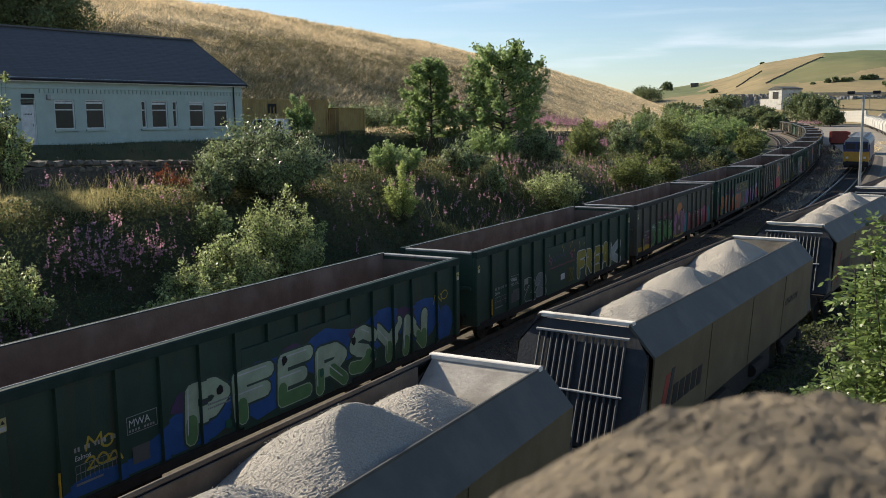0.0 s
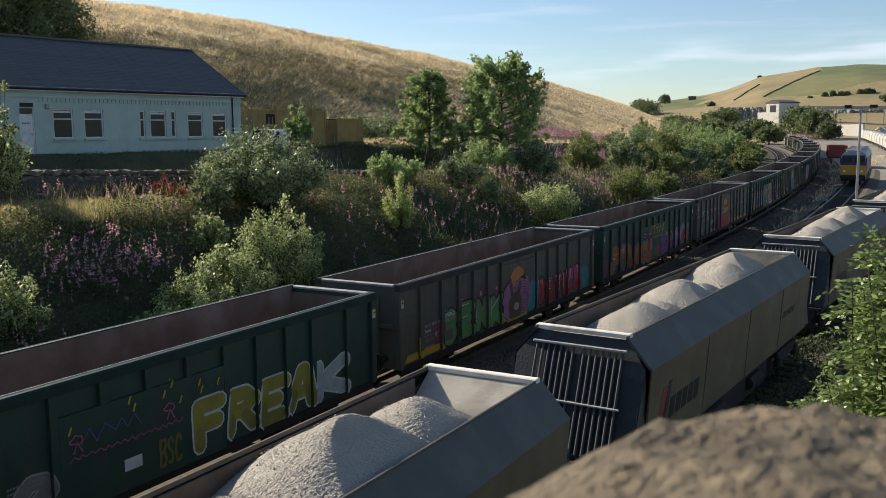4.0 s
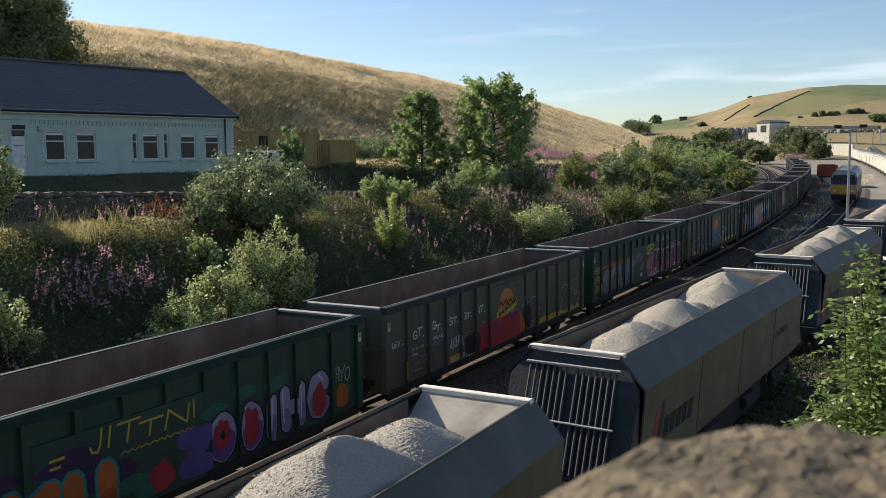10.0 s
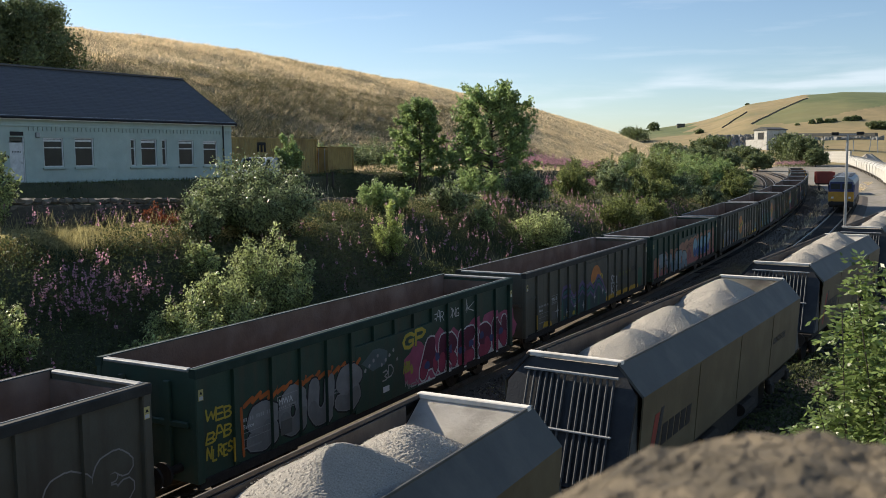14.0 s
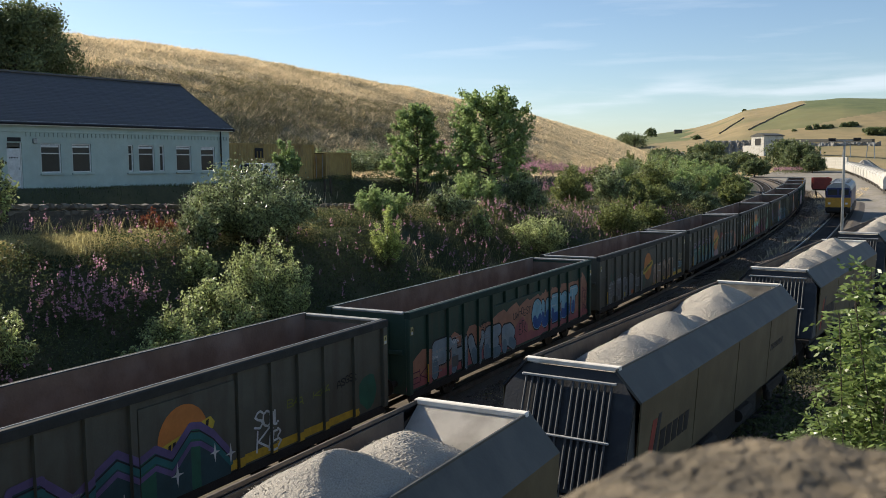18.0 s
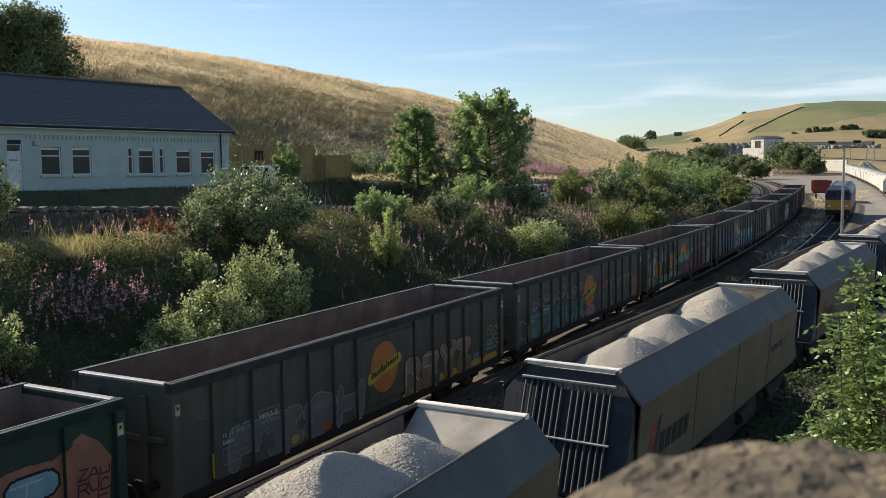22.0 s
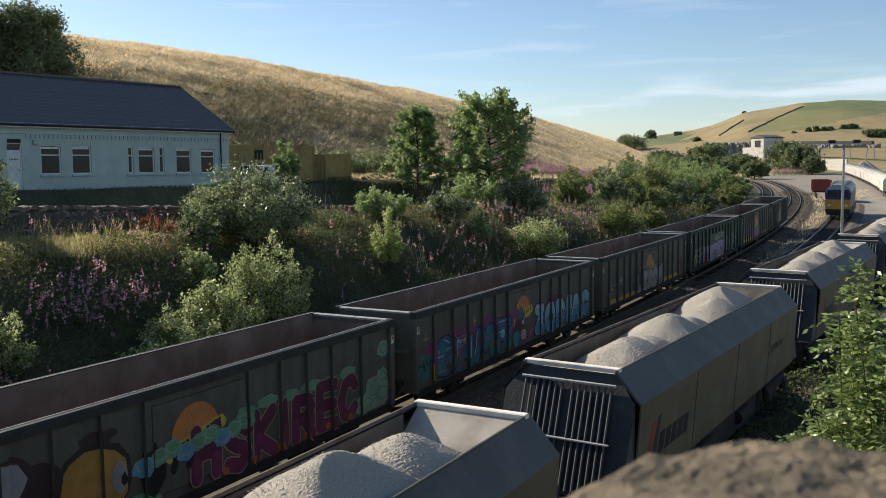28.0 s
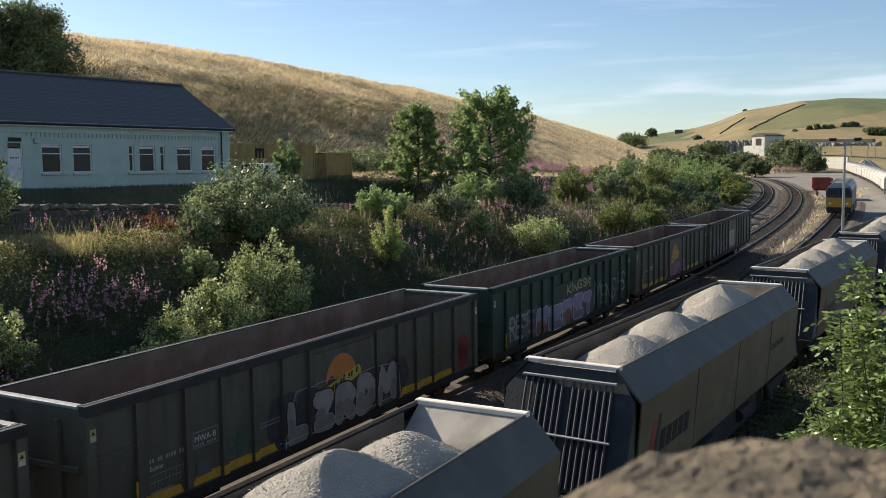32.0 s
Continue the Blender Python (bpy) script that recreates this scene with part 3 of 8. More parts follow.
GREEN_ONES = {-1, 0, 2, 4, 6, 12}
green = make_wagon(M_GREEN, M_RIM_G, "dark green steel box wagon, empty, with graffiti on its side", RIBS_GREEN)
grey = make_wagon(M_GREY, M_RIM, "dark grey steel box wagon, empty, with graffiti on its side", RIBS_GREY)
WAGONS = {}
used = set()
for n in range(-1, 15):
    src = green if n in GREEN_ONES else grey
    m = wagon_pose(n, 0)
    if src.name in used:
        WAGONS[n] = copy_thing(src, m)
    else:
        WAGONS[n] = src
        src.matrix_basis = m
        used.add(src.name)


# ---- loaded hoppers ----
def make_hopper():
    """A bogie hopper 13 m long over its body, with sloped shoulders, ribbed ends and an open top."""
    h = thing("hopper_wagon", Matrix.Identity(4), "cream and grey bogie hopper wagon heaped with pale crushed stone", "railway wagon", "loaded hoppers on the siding")
    L, T, SH, TOPZ, SHZ, LOW = 6.5, 0.93, 1.39, 3.32, 2.80, 1.12
    for sgn in (-1, 1):
        sh = prism([(sgn * T, TOPZ), (sgn * SH, SHZ), (sgn * (SH - 0.03), SHZ - 0.03), (sgn * (T - 0.05), TOPZ - 0.02)], -L, L)
        # the far shoulder takes the darker end colour
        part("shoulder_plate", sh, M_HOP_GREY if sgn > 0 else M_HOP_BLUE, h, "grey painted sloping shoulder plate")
        sd = prism([(sgn * SH, SHZ), (sgn * (SH - 0.12), LOW), (sgn * (SH - 0.16), LOW), (sgn * (SH - 0.03), SHZ - 0.01)], -L, L)
        side = part("side_plate", sd, M_HOP_TAN, h, "dusty cream side plate")
        for y in (-3.2, 0.0, 3.2):
            part("seam", prism([(sgn * (SH + 0.012), SHZ - 0.02), (sgn * (SH - 0.108), LOW), (sgn * (SH - 0.13), LOW), (sgn * (SH - 0.01), SHZ - 0.02)], y - 0.02, y + 0.02), M_HOP_TAN, side)
        # brown lip on the far side, grey on the near side
        part("top_lip", box(0.04, 2 * L, 0.07, 0.008, at=(sgn * (T - 0.02), 0, TOPZ)), M_HOP_BROWN if sgn < 0 else M_HOP_GREY, h)
        inn = prism([(sgn * (T - 0.06), TOPZ - 0.03), (sgn * (T - 0.09), TOPZ - 0.03), (sgn * (T - 0.1), 2.2), (sgn * (T - 0.06), 2.2)], -L + 0.7, L - 0.7)
        part("inner_plate", inn, M_HOP_BROWN, h, "brown inner side plate")
        part("sole_bar", box(0.12, 2 * L + 1.2, 0.26, 0.02, at=(sgn * 1.0, 0, 0.98)), M_BOGIE, h)
    for sgn in (-1, 1):
        def out(z, off=0.0):
            return sgn * (L - 0.12 + (TOPZ - z) * 0.36 + off)
        for sx in (-1, 1):
            cheek = prism([(SHZ + 0.02, L - 0.05), (1.17, L - 0.05), (1.17, abs(out(1.17)) - 0.03)], 1.215, 1.255)
            for v in cheek.verts:
                v.co = Vector((sx * v.co.y, sgn * v.co.z, v.co.x))
            bmesh.ops.recalc_face_normals(cheek, faces=cheek.faces)
            part("end_wing", cheek, M_WING, h, "weathered grey end wing plate")
        # end sheet sloping outwards to its foot
        rim = [(-T, TOPZ - 0.06), (T, TOPZ - 0.06), (1.27, SHZ), (1.22, 1.17), (-1.22, 1.17), (-1.27, SHZ)]
        verts = [(x, out(z), z) for x, z in rim] + [(x, out(z, -0.04), z) for x, z in rim]
        skin = [(0, 1, 2, 5), (5, 2, 3, 4), (11, 8, 7, 6), (10, 9, 8, 11)] + [(i, (i + 1) % 6, 6 + (i + 1) % 6, 6 + i) for i in range(6)]
        sheet = mesh_part("end_sheet", verts, skin, M_HOP_BLUE, h, "dark blue ribbed end sheet")
        bar0 = None
        for i in range(14):
            x = -0.80 + 1.60 * i / 13 + (0.045 if i > 6 else -0.045)
            if bar0 is None:
                bm = bmesh.new()
                add_cyl(bm, (0, out(TOPZ - 0.28, 0.05), TOPZ - 0.28), (0, out(1.25, 0.05), 1.25), 0.024, seg=6)
                bar0 = part("bar", bm, M_BAR, sheet)
                bar0.matrix_basis = pose(x, 0, 0)
            else:
                share("bar", bar0, pose(x, 0, 0), sheet)
        for z, k in ((TOPZ - 0.24, 0.022), (2.1, 0.018)):
            part("cross_bar", box(1.86, 0.06, k * 2, 0.008, at=(0, out(z, 0.07), z)), M_CROSS, sheet, "worn pale cross bar")
        part("top_beam", box(2 * T + 0.02, 0.14, 0.09, 0.015, at=(0, sgn * (L - 0.14), TOPZ + 0.01)), M_HOP_IN, h, "dusty white top beam")
        bm = bmesh.new()
        v = [bm.verts.new(p) for p in ((-T + 0.05, sgn * (L - 0.2), TOPZ - 0.03), (T - 0.05, sgn * (L - 0.2), TOPZ - 0.03), (T - 0.05, sgn * (L - 1.9), 2.1), (-T + 0.05, sgn * (L - 1.9), 2.1))]
        f = bm.faces.new(v)
        bmesh.ops.solidify(bm, geom=[f], thickness=0.03)
        part("inner_end_sheet", bm, M_HOP_IN, h, "dusty white sloping inner end sheet")
        for x in (-0.865, 0.865):
            bm = bmesh.new()
            add_cyl(bm, (x, sgn * (L + 0.6), 1.02), (x, sgn * (L + 1.3), 1.02), 0.09, 0.08)
            add_cyl(bm, (x, sgn * (L + 1.3), 1.02), (x, sgn * (L + 1.35), 1.02), 0.24, seg=16)
            part("buffer", bm, M_BOGIE, h)
        part("end_platform", box(2.4, 0.8, 0.12, 0.02, at=(0, sgn * (L + 0.35), 1.08)), M_BOGIE, h)
        for sx in (-1, 1):
            bm = box(0.14, 2.2, 0.3, 0.04, at=(sx * 1.0, sgn * 5.4, 0.62))
            for dy in (-0.95, 0.95):
                add_box(bm, sx * 1.05, sgn * 5.4 + dy, 0.5, 0.18, 0.36, 0.3, bevel=0.05)
            part("bogie_frame", bm, M_BOGIE, h)
            for dy in (-0.95, 0.95):
                bm = bmesh.new()
                add_cyl(bm, (sx * 0.71, sgn * 5.4 + dy, 0.46), (sx * 0.79, sgn * 5.4 + dy, 0.46), 0.46, seg=18)
                part("wheel", bm, M_WHEEL, h)
    def on_side(name, y0, y1, z0, z1, m, slant=0.0, label=""):
        k = lambda z: SH - 0.12 * (SHZ - z) / (SHZ - LOW) + 0.006
        verts = [(k(z0), y0, z0), (k(z0), y1, z0), (k(z1), y1 + slant, z1), (k(z1), y0 + slant, z1)]
        verts += [(x - 0.004, y, z) for x, y, z in verts]
        mesh_part(name, verts, [(0, 1, 2, 3), (7, 6, 5, 4), (0, 4, 5, 1), (1, 5, 6, 2), (2, 6, 7, 3), (3, 7, 4, 0)], m, h, label)

    on_side("red_slash", -6.1, -5.86, 1.3, 2.32, M_RED, 0.28, "red slanted mark")
    on_side("blue_slash", -5.8, -5.62, 1.38, 2.38, M_HOP_BLUE, 0.28, "dark blue slanted mark")
    for i in range(5):
        y = -5.4 + i * 0.36
        on_side("mark_block", y, y + 0.29, 1.62, 2.02, M_BLACK, 0.05, "dark plain block of a faded mark")
    for i in range(9):
        on_side("mark_bar", 3.4 + i * 0.16, 3.5 + i * 0.16, 1.95, 2.12, M_BLACK, 0.04)
    for sgn in (-1, 1):
        # added plate between the bogies that stops sunlight passing under the body
        part("brake_gear", box(0.1, 6.4, 0.62, 0.03, at=(sgn * 0.98, 0, 0.6)), M_BOGIE, h)
        for y in (-1.6, 1.6):
            bm = bmesh.new()
            add_cyl(bm, (sgn * 1.06, y - 0.5, 0.68), (sgn * 1.06, y + 0.5, 0.68), 0.16, seg=12)
            part("air_tank", bm, M_BOGIE, h)
    for y in (-2.4, 0, 2.4):
        bm = bmesh.new()
        bmesh.ops.create_cone(bm, cap_ends=True, segments=4, radius1=0.5, radius2=1.5, depth=0.9, matrix=pose(0, y, 0.85, 0, 0, 45))
        part("discharge_hopper", bm, M_BOGIE, h)
    return h


HEAPS_A = [(-5.2, 0.0, 0.5), (-3.2, 0.0, 0.5), (-1.1, 0.0, 0.6), (0.4, 0.0, 0.78), (2.5, 0.0, 1.0), (4.0, 0.0, 0.8)]
HEAPS_B = [(-4.1, 0.0, 0.72), (-3.2, 0.1, 0.6), (-1.6, 0.0, 0.84), (-0.5, 0.05, 0.62), (2.7, 0.0, 0.98), (1.9, 0.05, 0.74)]


def make_load(m, seed, heaps):
    """Heaped stone in a hopper: overlapping cones with rounded tops, sagging towards the sides, rough with single stones."""
    rnd = np.random.RandomState(seed)
    nx, ny = 84, 520
    X = np.linspace(-0.86, 0.86, nx)
    Y = np.linspace(-5.9, 5.2, ny)
    verts, faces = [], []
    for y in Y:
        for x in X:
            z = 2.35
            for hy, hx, k in heaps:
                d = math.hypot(x - hx - 0.24, (y - hy) * 0.85)
                z = max(z, 2.95 + k - 0.66 * math.sqrt(d * d + 0.07))
            z = min(z, 3.27 + 0.72 * (0.86 - abs(x)))
            z += 0.035 * noise.noise(Vector((x * 2.5, y * 2.5, seed))) + 0.013 * rnd.rand()
            verts.append((x, y, z))
    for j in range(ny - 1):
        for i in range(nx - 1):
            a = j * nx + i
            faces.append((a, a + 1, a + nx + 1, a + nx))
    # loose stones on top
    grid = np.array(verts).reshape(ny, nx, 3)
    k = 9000
    a, b = rnd.randint(1, ny - 1, k), rnd.randint(1, nx - 1, k)
    c = grid[a, b] + rnd.normal(size=(k, 3)) * np.array([0.02, 0.02, 0.003])
    r = 0.009 + 0.01 * rnd.rand(k) ** 2
    d = rnd.normal(size=(k, 4, 3))
    d /= np.linalg.norm(d, axis=2)[:, :, None]
    tips = c[:, None, :] + d * r[:, None, None]
    base = len(verts)
    verts.extend(map(tuple, tips.reshape(-1, 3)))
    for q in range(k):
        o = base + 4 * q
        faces.extend(((o, o + 1, o + 2), (o, o + 2, o + 3), (o, o + 3, o + 1), (o + 1, o + 3, o + 2)))
    ob = mesh_part("stone_load", verts, faces, M_GRAVEL)
    ob.matrix_basis = m
    return tagged(ob, "heaped pale grey crushed limestone in the hopper", "gravel", "loads of crushed stone", "stuff")


hopper = make_hopper()
HOPPERS = []
for i, (x, y, a) in enumerate([(-6.07, 5.65, 0.0), (-5.3, 21.9, -4.1), (-4.1, 38.8, -4.4), (-2.8, 55.8, -4.4)]):
    m = pose(x, y, grade(y), 0, 0, a)
    if i:
        copy_thing(hopper, m)
    else:
        hopper.matrix_basis = m
    make_load(m, i + 3, HEAPS_B if i else HEAPS_A)


# ---- plants ----
def leaf_quads(rnd, centres, normals, size, droop=0.0):
    """Diamond leaves at the centres, turned at random about the given outward ways."""
    n = len(centres)
    a = rnd.normal(size=(n, 3)) + normals * 0.6
    a /= np.linalg.norm(a, axis=1)[:, None] + 1e-9
    b = np.cross(a, rnd.normal(size=(n, 3)))
    b /= np.linalg.norm(b, axis=1)[:, None] + 1e-9
    a[:, 2] -= droop
    s = size * (0.6 + 0.8 * rnd.rand(n))[:, None]
    fold = np.cross(a, b) * s * 0.15
    return np.stack([centres - a * s, centres + b * s * 0.5 + fold, centres + a * s, centres - b * s * 0.5 + fold], 1)


def add_limb(bm, pts, r0, r1, seg=6):
    for i in range(len(pts) - 1):
        k0, k1 = i / (len(pts) - 1), (i + 1) / (len(pts) - 1)
        add_cyl(bm, pts[i], pts[i + 1], r0 + (r1 - r0) * k0, r0 + (r1 - r0) * k1, seg)


def grow(rnd, height, radius, shape, shoots, twigs, spread):
    """Limbs and twigs as segments: shape 'shrub' grows many shoots from the base, 'tree' limbs from a trunk."""
    limbs, segs = [], []
    for i in range(shoots):
        a = math.tau * (i * 0.618 + 0.1 * rnd.rand())
        if shape == "shrub":
            k = math.sqrt(rnd.rand())
            top = np.array([math.cos(a) * k * radius, math.sin(a) * k * radius, height * (1.05 - 0.55 * k * k) * (0.6 + 0.45 * rnd.rand())])
            base = np.array([top[0] * 0.12, top[1] * 0.12, 0.0])
            mid = base + (top - base) * 0.5 + np.array([math.cos(a), math.sin(a), 0]) * 0.06 * radius
        else:
            h = 0.2 + 0.76 * (i + rnd.rand()) / shoots
            env = math.sin(math.pi * min(0.97, 0.16 + 0.8 * h) ** spread) ** 0.75
            reach = radius * env * (0.7 + 0.45 * rnd.rand())
            base = np.array([0, 0, height * h * 0.86])
            top = base + np.array([math.cos(a) * reach, math.sin(a) * reach, reach * (0.15 + 0.55 * h)])
            top[2] = min(top[2], height * (0.9 + 0.1 * rnd.rand()))
            mid = base + (top - base) * 0.5 + np.array([0, 0, -0.06 * reach])
        limbs.append((base, mid, top))
        for _ in range(twigs):
            t = 0.3 + 0.7 * rnd.rand()
            p = (1 - t) ** 2 * base + 2 * t * (1 - t) * mid + t * t * top
            d = (top - base) / (np.linalg.norm(top - base) + 1e-6) * (1.0 if shape == 'shrub' else 0.7) + rnd.normal(size=3) * (0.4 if shape == 'shrub' else 0.6)
            d[2] += 0.3
            d /= np.linalg.norm(d)
            ln = radius * (0.18 + 0.22 * rnd.rand()) * (1.15 - 0.4 * t)
            segs.append((p, p + d * ln))
    return limbs, segs


def plant(name, base, height, radius, leaves, size, leaf_mat, label, category, seed, group="", shape="shrub", shoots=30, twigs=10, trunk_r=0.1, spread=1.0, jitter=0.07):
    """A tree or shrub: tapered trunk and limbs, twigs, and leaves along the twigs with gaps between them."""
    rnd = np.random.RandomState(seed)
    root = thing(name, Matrix.Translation(base), label, category, group)
    limbs, segs = grow(rnd, height, radius, shape, shoots, twigs, spread)
    bm = bmesh.new()
    if shape == "tree":
        add_limb(bm, [Vector((0, 0, -0.3)), Vector((0.05 * radius, 0, height * 0.45)), Vector((0, 0.03 * radius, height * 0.92))], trunk_r, trunk_r * 0.2, 8)
    for b, m, t in limbs:
        add_limb(bm, [Vector(b) - Vector((0, 0, 0.15 if shape == "shrub" else 0)), Vector(m), Vector(t)], trunk_r * 0.4, trunk_r * 0.08, 5)
    part("trunk", bm, M_BARK, root)
    a = np.array([q[0] for q in segs])
    b = np.array([q[1] for q in segs])
    w = rnd.choice(len(a), leaves)
    t = rnd.rand(leaves)[:, None] ** 0.8
    p = a[w] + (b[w] - a[w]) * t + rnd.normal(size=(leaves, 3)) * jitter * radius
    p[:, 2] = np.maximum(p[:, 2], 0.03)
    out = p - np.array([0, 0, height * 0.45])
    out /= np.linalg.norm(out, axis=1)[:, None] + 1e-6
    quads_mesh("crown", leaf_quads(rnd, p, out, size), leaf_mat, root)
    return root


def surface_z(x, y):
    """The sheet itself, which lies lower under the tracks."""
    u = x - line_x(y)
    return ground_z(x, y) - (0.4 if -6.2 < u < 12 and y < 420 else 0.0)


def on_ground(x, y):
    return (x, y, ground_z(x, y))


def blades(name, n, area, height, mat_, label, seed, lean=0.35, width=0.02, keep=None, tip=0.15, gaps=0.35):
    """Grass or herbs as many thin upright blades on the ground in area = x0, x1, y0, y1."""
    rnd = np.random.RandomState(seed)
    x = area[0] + (area[1] - area[0]) * rnd.rand(n)
    y = area[2] + (area[3] - area[2]) * rnd.rand(n)
    ok = np.array([noise.noise(Vector((a * 0.25, b * 0.25, seed))) + gaps > rnd.rand() * 0.9 and (keep is None or keep(a, b)) for a, b in zip(x, y)])
    x, y = x[ok], y[ok]
    z = np.array([surface_z(a, b) for a, b in zip(x, y)])
    n = len(x)
    h = height * (0.5 + 0.9 * rnd.rand(n))
    a = rnd.rand(n) * math.tau
    w = width * (0.6 + 0.8 * rnd.rand(n))
    dx, dy = np.cos(a) * w, np.sin(a) * w
    lx, ly = rnd.normal(size=n) * lean * h, rnd.normal(size=n) * lean * h
    p0 = np.stack([x - dx, y - dy, z - 0.05], 1)
    p1 = np.stack([x + dx, y + dy, z - 0.05], 1)
    p2 = np.stack([x + dx * tip + lx, y + dy * tip + ly, z + h], 1)
    p3 = np.stack([x - dx * tip + lx, y - dy * tip + ly, z + h], 1)
    ob = quads_mesh(name, np.stack([p0, p1, p2, p3], 1), mat_)
    return tagged(ob, label, "grass", kind="stuff")


SALLOW = "grey-green sallow bush with painted leaf glints on the bank"
plant("sallow_bush", on_ground(-26.6, 31.2), 3.3, 2.75, 36000, 0.066, M_LEAF_DARK, "large " + SALLOW, "bush", 11, shoots=60, twigs=12, trunk_r=0.06)
plant("sallow_bush", on_ground(-26.4, 28.0), 2.2, 1.0, 7500, 0.06, M_LEAF_DARK, "small " + SALLOW, "bush", 45, shoots=26, twigs=10, trunk_r=0.04)
plant("sallow_bush", on_ground(-24.4, 25.6), 1.7, 0.8, 4600, 0.058, M_LEAF_SALLOW, "low " + SALLOW, "bush", 46, shoots=24, twigs=9, trunk_r=0.03)
WILLOW = "pale green willow bush at the foot of the bank"
plant("willow_bush", on_ground(-22.0, 26.4), 3.75, 1.5, 19000, 0.05, M_LEAF_SALLOW, "tall " + WILLOW, "bush", 12, "willows at the foot of the bank", shoots=46, twigs=11, trunk_r=0.05)
plant("willow_bush", on_ground(-22.0, 28.2), 3.2, 0.85, 7000, 0.05, M_LEAF_SALLOW, "slender " + WILLOW, "bush", 47, "willows at the foot of the bank", shoots=22, twigs=10, trunk_r=0.04)
plant("willow_bush", on_ground(-21.9, 24.2), 2.55, 1.5, 12500, 0.05, M_LEAF_SALLOW, "spreading " + WILLOW, "bush", 31, "willows at the foot of the bank", shoots=36, twigs=10, trunk_r=0.04)
plant("willow_bush", on_ground(-21.8, 21.9), 2.0, 1.3, 9000, 0.049, M_LEAF_SALLOW, "low " + WILLOW, "bush", 48, "willows at the foot of the bank", shoots=30, twigs=10, trunk_r=0.04)
plant("willow_bush", on_ground(-21.4, 20.0), 1.2, 0.8, 3400, 0.055, M_LEAF_SALLOW, "small low " + WILLOW, "bush", 49, "willows at the foot of the bank", shoots=20, twigs=9, trunk_r=0.03)
plant("sallow_bush", on_ground(-22.6, 15.9), 2.2, 0.95, 5200, 0.055, M_LEAF_SALLOW, SALLOW, "bush", 32, shoots=30, twigs=9, trunk_r=0.04)
plant("elder_bush", on_ground(-30.2, 20.95), 4.5, 1.0, 9000, 0.065, M_LEAF_SALLOW, "tall pale green bush in front of the office", "bush", 33, shoots=26, twigs=9, trunk_r=0.05)
plant("willow_bush", on_ground(-23.8, 38.1), 2.9, 0.95, 9000, 0.05, M_LEAF_BRIGHT, "feathery bright green willow bush on the shaded bank", "bush", 34, shoots=30, twigs=9, trunk_r=0.03)
plant("sallow_bush", on_ground(-24.4, 50.0), 2.3, 0.75, 4000, 0.07, M_LEAF_SALLOW, "small pale sallow bush on the bank", "bush", 35, shoots=20, twigs=8, trunk_r=0.03)
plant("willow_bush", on_ground(-22.4, 54.2), 2.7, 2.2, 18000, 0.06, M_LEAF_SALLOW, "spreading pale green willow bush beside the railway", "bush", 36, shoots=40, twigs=10, trunk_r=0.04)
plant("bramble_clump", on_ground(-28.2, 44.5), 2.2, 1.7, 7000, 0.08, M_LEAF_TREE, "tangled green bramble clump by the wall", "bush", 37, shoots=30, twigs=9, trunk_r=0.03)
plant("bramble_clump", on_ground(-26.8, 50.0), 2.0, 1.6, 6000, 0.08, M_LEAF_DARK, "tangled dark green bramble clump on the bank", "bush", 38, shoots=30, twigs=9, trunk_r=0.03)
plant("round_bush", (-38.0, 48.3, 5.8), 2.7, 1.0, 6000, 0.09, M_LEAF_TREE, "rounded dark green bush in front of the container", "bush", 39, shoots=26, twigs=9, trunk_r=0.04)
plant("young_tree", on_ground(-36.6, 63.2), 8.6, 2.6, 15000, 0.13, M_LEAF_TREE, "young leafy green tree beside the road", "tree", 13, "roadside trees", "tree", 34, 12, 0.13, 0.62, 0.035)
plant("young_tree", on_ground(-30.5, 63.6), 9.4, 3.5, 19000, 0.13, M_LEAF_TREE, "broad leafy green tree with an open crown beside the road", "tree", 14, "roadside trees", "tree", 40, 12, 0.16, 1.05, 0.035)
plant("dark_tree", (-60.0, 44.5, 7.0), 12.5, 5.2, 60000, 0.12, M_LEAF_FAR, "dark broad tree behind the office", "tree", 41, "", "tree", 44, 10, 0.25, 0.9, 0.06)
plant("dark_tree", (-63.0, 40.0, 7.0), 11.5, 5.0, 50000, 0.12, M_LEAF_FAR, "dark broad tree behind the office roof", "tree", 42, "", "tree", 44, 10, 0.25, 0.9, 0.06)
plant("hazel_bush", on_ground(-29.5, 59.5), 3.0, 1.9, 9000, 0.09, M_LEAF_TREE, "dark leafy bush under the roadside tree", "bush", 43, shoots=34, twigs=9, trunk_r=0.04)
plant("hazel_bush", on_ground(-27.5, 63.5), 2.6, 1.7, 7000, 0.09, M_LEAF_DARK, "dark leafy bush at the edge of the bank", "bush", 44, shoots=30, twigs=9, trunk_r=0.04)


for i, (x, y, h, r) in enumerate(((-50.0, 73.0, 2.6, 2.4), (-51.0, 79.0, 2.8, 2.6), (-49.0, 67.5, 2.2, 2.2))):
    plant("hawthorn_bush", on_ground(x, y), h, r, 6000, 0.1, M_LEAF_DARK, "dark low hawthorn bush at the foot of the hill", "bush", 110 + i, "hawthorns at the foot of the hill", shoots=36, twigs=9, trunk_r=0.04)


